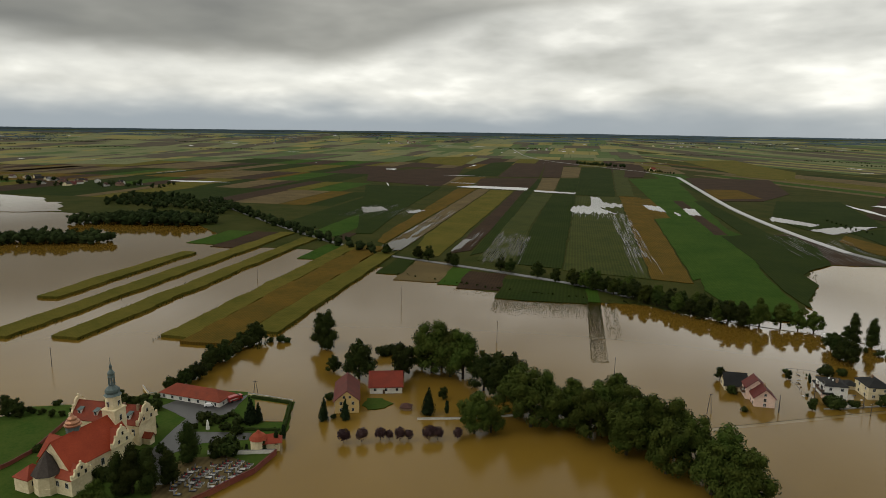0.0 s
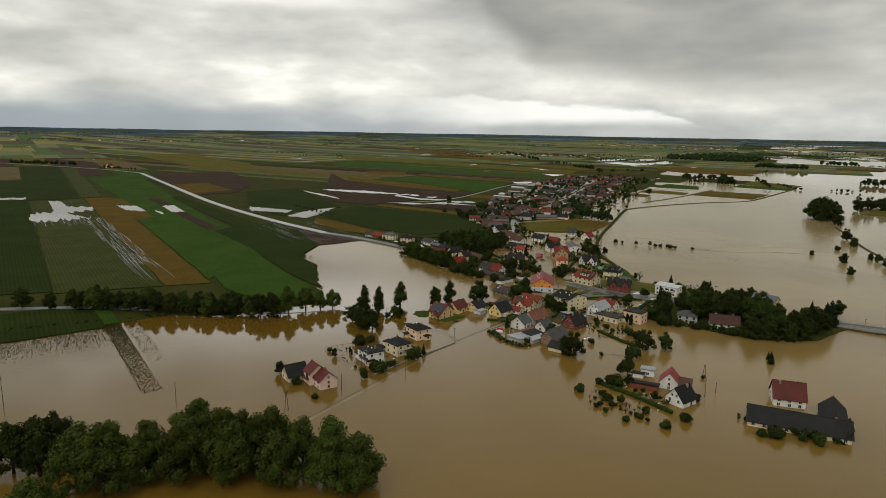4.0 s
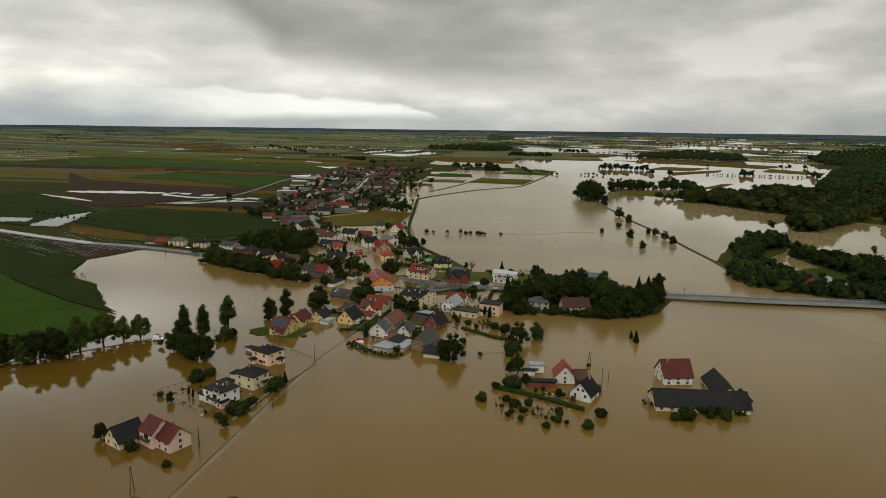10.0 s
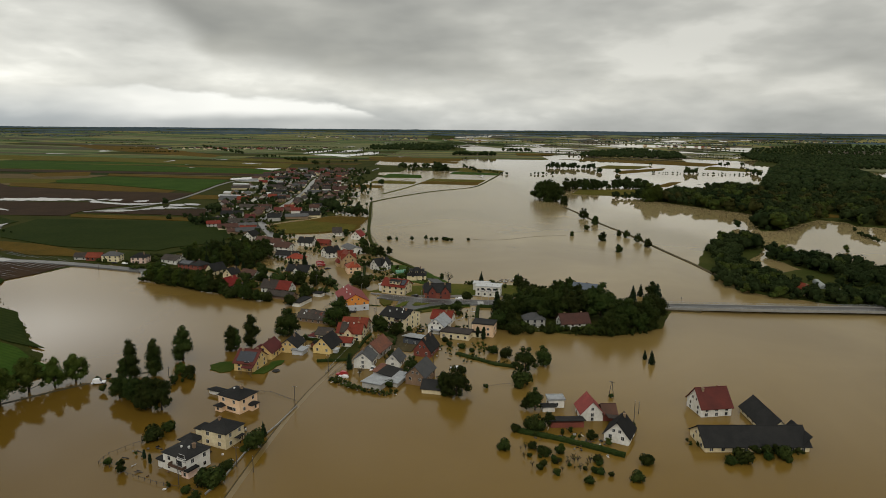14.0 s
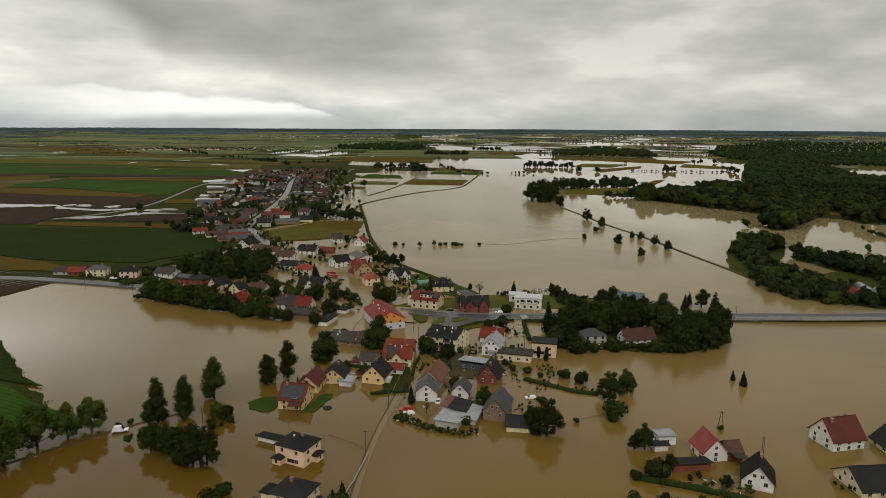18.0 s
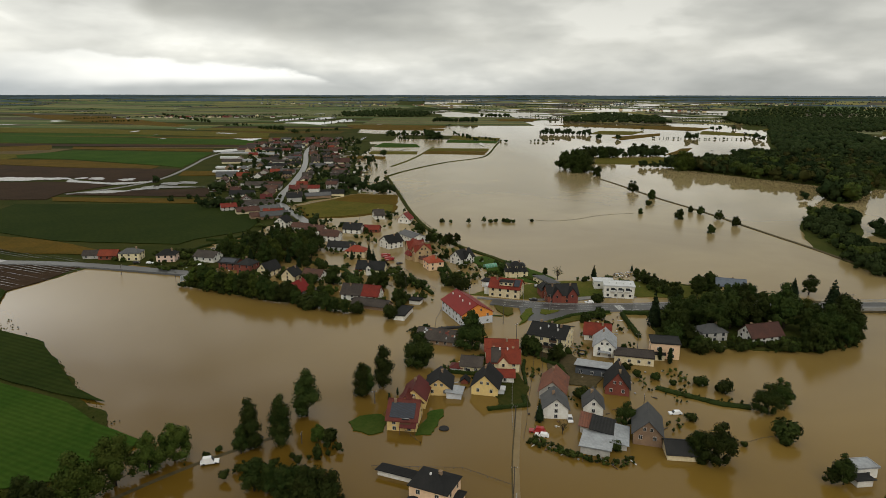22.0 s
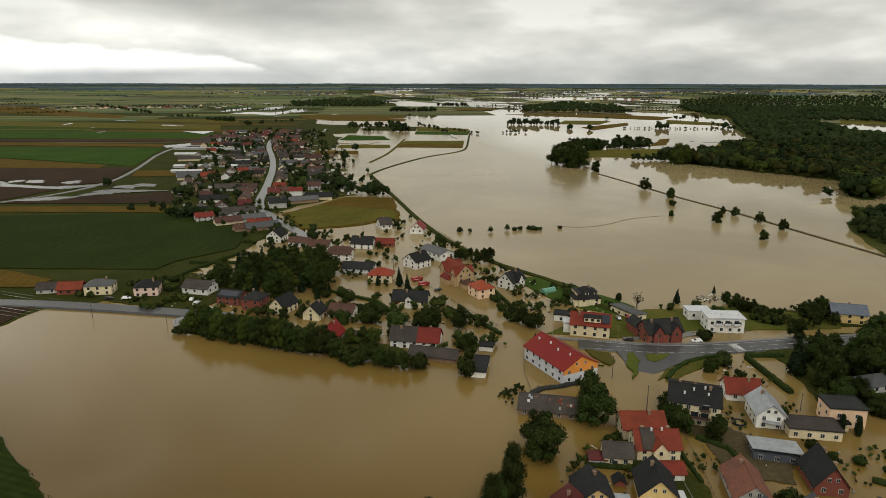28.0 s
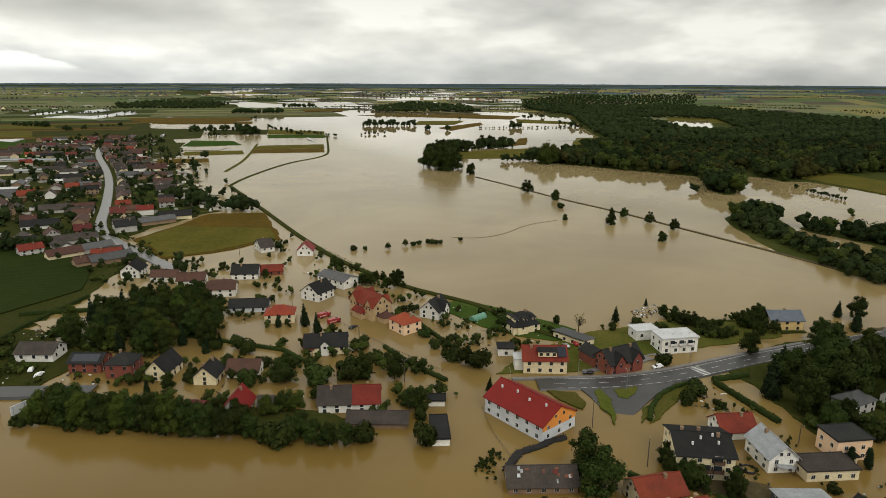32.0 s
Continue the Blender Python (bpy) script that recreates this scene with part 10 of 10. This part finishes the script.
for k, (pts, gap, low, h) in enumerate(GARDENS):
    for x, y, hh in fill(pts, gap * 0.8, (h[0] * 1.1, h[1] * 1.25), 100 + k, lambda x, y: noise.noise((x / 11, y / 11, 3.0)) > low + 0.1 and not built(x, y, 0.9) and lane_gap(x, y) > 4.6):
        (growth if RNG.random() < 0.62 else pale).append((x, y, hh))
woods("garden_growth", growth, "dark shrubs and weeds in the flooded gardens", 70, 3, 41, LEAF_ISLE)
woods("garden_greenery", pale, "fresh green bushes in the flooded gardens", 70, 3, 42, LIGHT_ISLE)
ivy = [(*(FLATS.matrix_basis @ Vector((5.2 + 0.5 * (i % 7), 8.0 + 0.5 * (i % 3), 0))).xy, 3.2 + 1.1 * (i % 4)) for i in range(16)]
ivy += [(*(FLATS.matrix_basis @ Vector((8.2, 7.5 - 0.9 * i, 0))).xy, 4.5 + (i % 3)) for i in range(9)]
ivy += [(*(BARN.matrix_basis @ Vector((-8 + 1.2 * i, 7.2 + 0.3 * (i % 2), 0))).xy, 1.5 + 1.2 * (i % 3)) for i in range(9)]
ivy += [(*(BARN.matrix_basis @ Vector((-15 + 1.1 * i, 7.4, 0))).xy, 1.2 + 0.7 * (i % 3)) for i in range(4)]
woods("ivy", ivy, "dense dark ivy climbing house walls", 90, 3, 43, LEAF_ISLE)
# drowned shore scrub along banks and under the trees
scrub = []
for line, n, h in ((([(146, 384), (158, 372), (172, 362)], 26, (1.5, 4)), ([(279, 424), (281, 450), (277, 470), (277, 540)], 60, (1.5, 5)), ([(264, 384), (270, 387), (278, 381)], 44, (0.8, 1.9)), ([(299, 284), (316, 226), (336, 206)], 60, (1.2, 4)), ([(366, 356), (380, 374), (404, 392)], 16, (0.8, 2.5)), ([(98, 404), (60, 436), (15, 446), (-42, 456), (-118, 482)], 70, (0.7, 2.2)), ([(147, 396), (150, 424), (159, 455), (181, 504), (206, 583)], 40, (0.4, 1.0)), ([(230, 162), (222, 168), (214, 172)], 12, (0.8, 2.0))) + (([(255, 249), (253, 266), (254, 284)], 24, (0.6, 1.4)), ([(-152, 244), (-150, 262), (-151, 284), (-148, 312)], 60, (3.0, 8.0)), ([(-166, 222), (-158, 228), (-150, 240)], 18, (2.0, 5.0)), ([(-200, 206), (-190, 212), (-176, 214)], 18, (2.0, 4.0)), ([(-112, 220), (-106, 216), (-98, 214), (-90, 210)], 22, (1.5, 4.0)), ([(-124, 214), (-118, 222), (-112, 228)], 12, (1.5, 3.5)))):
    for i in range(n):
        x, y, a = along(line, RNG.random())
        scrub.append((x + RNG.uniform(-2.4, 2.4), y + RNG.uniform(-2.4, 2.4), RNG.uniform(*h)))
woods("shore_scrub", scrub, "tangled scrub along the drowned banks", 80, 3, 44, LEAF_ISLE)


def flotsam(name, pts_list, count, seed, label):
    rng = random.Random(seed)
    bm = bmesh.new()
    for _ in range(count):
        pts = rng.choice(pts_list)
        x, y = rng.uniform(min(p[0] for p in pts), max(p[0] for p in pts)), rng.uniform(min(p[1] for p in pts), max(p[1] for p in pts))
        if not inside(x, y, pts) or built(x, y, 0.2):
            continue
        m = pose(x, y, rng.uniform(0.0, 0.25), rng.uniform(-12, 12), rng.uniform(-12, 12), rng.uniform(0, 180))
        l, w, h = rng.choice(((1.6, 0.2, 0.1), (0.6, 0.5, 0.35), (0.4, 0.4, 0.5), (2.4, 0.25, 0.15), (1.0, 0.7, 0.25)))
        v = box(bm, -l / 2, -w / 2, -0.1, l / 2, w / 2, h, rng.randrange(5))
        for q in v:
            q.co = m @ q.co
    tagged(link_mesh(name, bm, [WOOD, FRAME, CONCRETE, POLE, CAR_DARK]), label, "debris", kind="stuff")


flotsam("floating_debris", [g[0] for g in GARDENS], 900, 51, "planks, boxes and litter adrift between the houses")
flotsam("yard_debris", [[(346, 588), (370, 574), (357, 560), (341, 572)]], 260, 52, "heaps of rubble and boards in a yard")
flotsam("posts_in_water", [[(402, 325), (417, 307), (401, 308), (394, 322)]], 150, 53, "pale stakes and litter sticking out of the flood")


# ---- drowned crops and shore grass ----
def stalks(name, spots, material, label, h=(0.4, 1.0), seed=1):
    """Upright blades of grass and crop in one mesh."""
    rng = random.Random(seed)
    bm = bmesh.new()
    for x, y, z in spots:
        for _ in range(2):
            a, k, w = rng.uniform(0, math.pi), rng.uniform(*h), rng.uniform(0.08, 0.26)
            dx, dy = w * math.cos(a), w * math.sin(a)
            bm.faces.new([bm.verts.new(p) for p in ((x - dx, y - dy, z - 0.4), (x + dx, y + dy, z - 0.4), (x + dx * 0.4 + rng.uniform(-0.2, 0.2), y + dy * 0.4, z + k), (x - dx * 0.5, y - dy * 0.5, z + k * 0.85))])
    tagged(link_mesh(name, bm, material), label, "crop", kind="stuff")


rng = random.Random(61)
spots = []
for x0, x1, y0, y1, n, fade in ((22, 30.5, 322, 446, 9000, 0.8), (32, 40, 350, 446, 1500, 1.0), (-38, 24, 392, 446, 17000, 1.0), (-70, -38, 432, 452, 500, 1.0)):
    for _ in range(n):
        x, v = rng.uniform(x0, x1), rng.random()
        y = y1 - (y1 - y0) * v
        if rng.random() > fade * v:
            spots.append((x, y, -0.15))
stalks("drowned_crop", spots, LEAF_ISLE, "dark drowned crop stalks sticking out of the flood", (0.2, 0.55), 62)
shore = [(98, 404), (60, 436), (15, 440), (-42, 448), (-82, 462), (-118, 478), (-142, 505)]
shore2 = [(118, 424), (136, 427), (149, 432), (155, 441), (162, 459), (168, 473), (176, 492), (184, 520), (190, 547), (202, 581), (214, 603), (234, 613), (281, 616)]
spots = []
for line, n in ((shore, 900), (shore2, 900), ([(366, 356), (404, 392), (432, 438), (533, 525), (629, 587), (735, 660)], 1800)):
    for _ in range(n):
        x, y, a = along(line, rng.random())
        o = rng.gauss(0, 0.7)
        spots.append((x + o * math.sin(radians(a)) + rng.uniform(-0.5, 0.5), y - o * math.cos(radians(a)) + rng.uniform(-0.5, 0.5), -0.05))
stalks("shore_grass", spots, LIGHT_ISLE, "wet grass along the flood's edge", (0.1, 0.4), 63)
spots = []
for x0, x1, y0, y1 in ((-325, -311, 358, 516), (-291, -275, 284, 640), (-254, -239, 292, 615), (-200, -143, 300, 588)):
    for _ in range(int((y1 - y0) * 3)):
        x, y = rng.choice((x0, x1)) + rng.gauss(0, 1.1), rng.uniform(y0, y1)
        spots.append((x, y, 0.3))
stalks("crop_edges", spots, LIGHT_ISLE, "ragged crop edges standing in the flood", (0.5, 1.4), 64)

for i in range(34):
    x, y = 180 + RNG.uniform(-6, 10), 190 + 30 * RNG.random()
    if x < 193:
        tree("bare" if i % 3 else "shrub", x, y, RNG.uniform(1.2, 2.8), "in a drowned orchard")
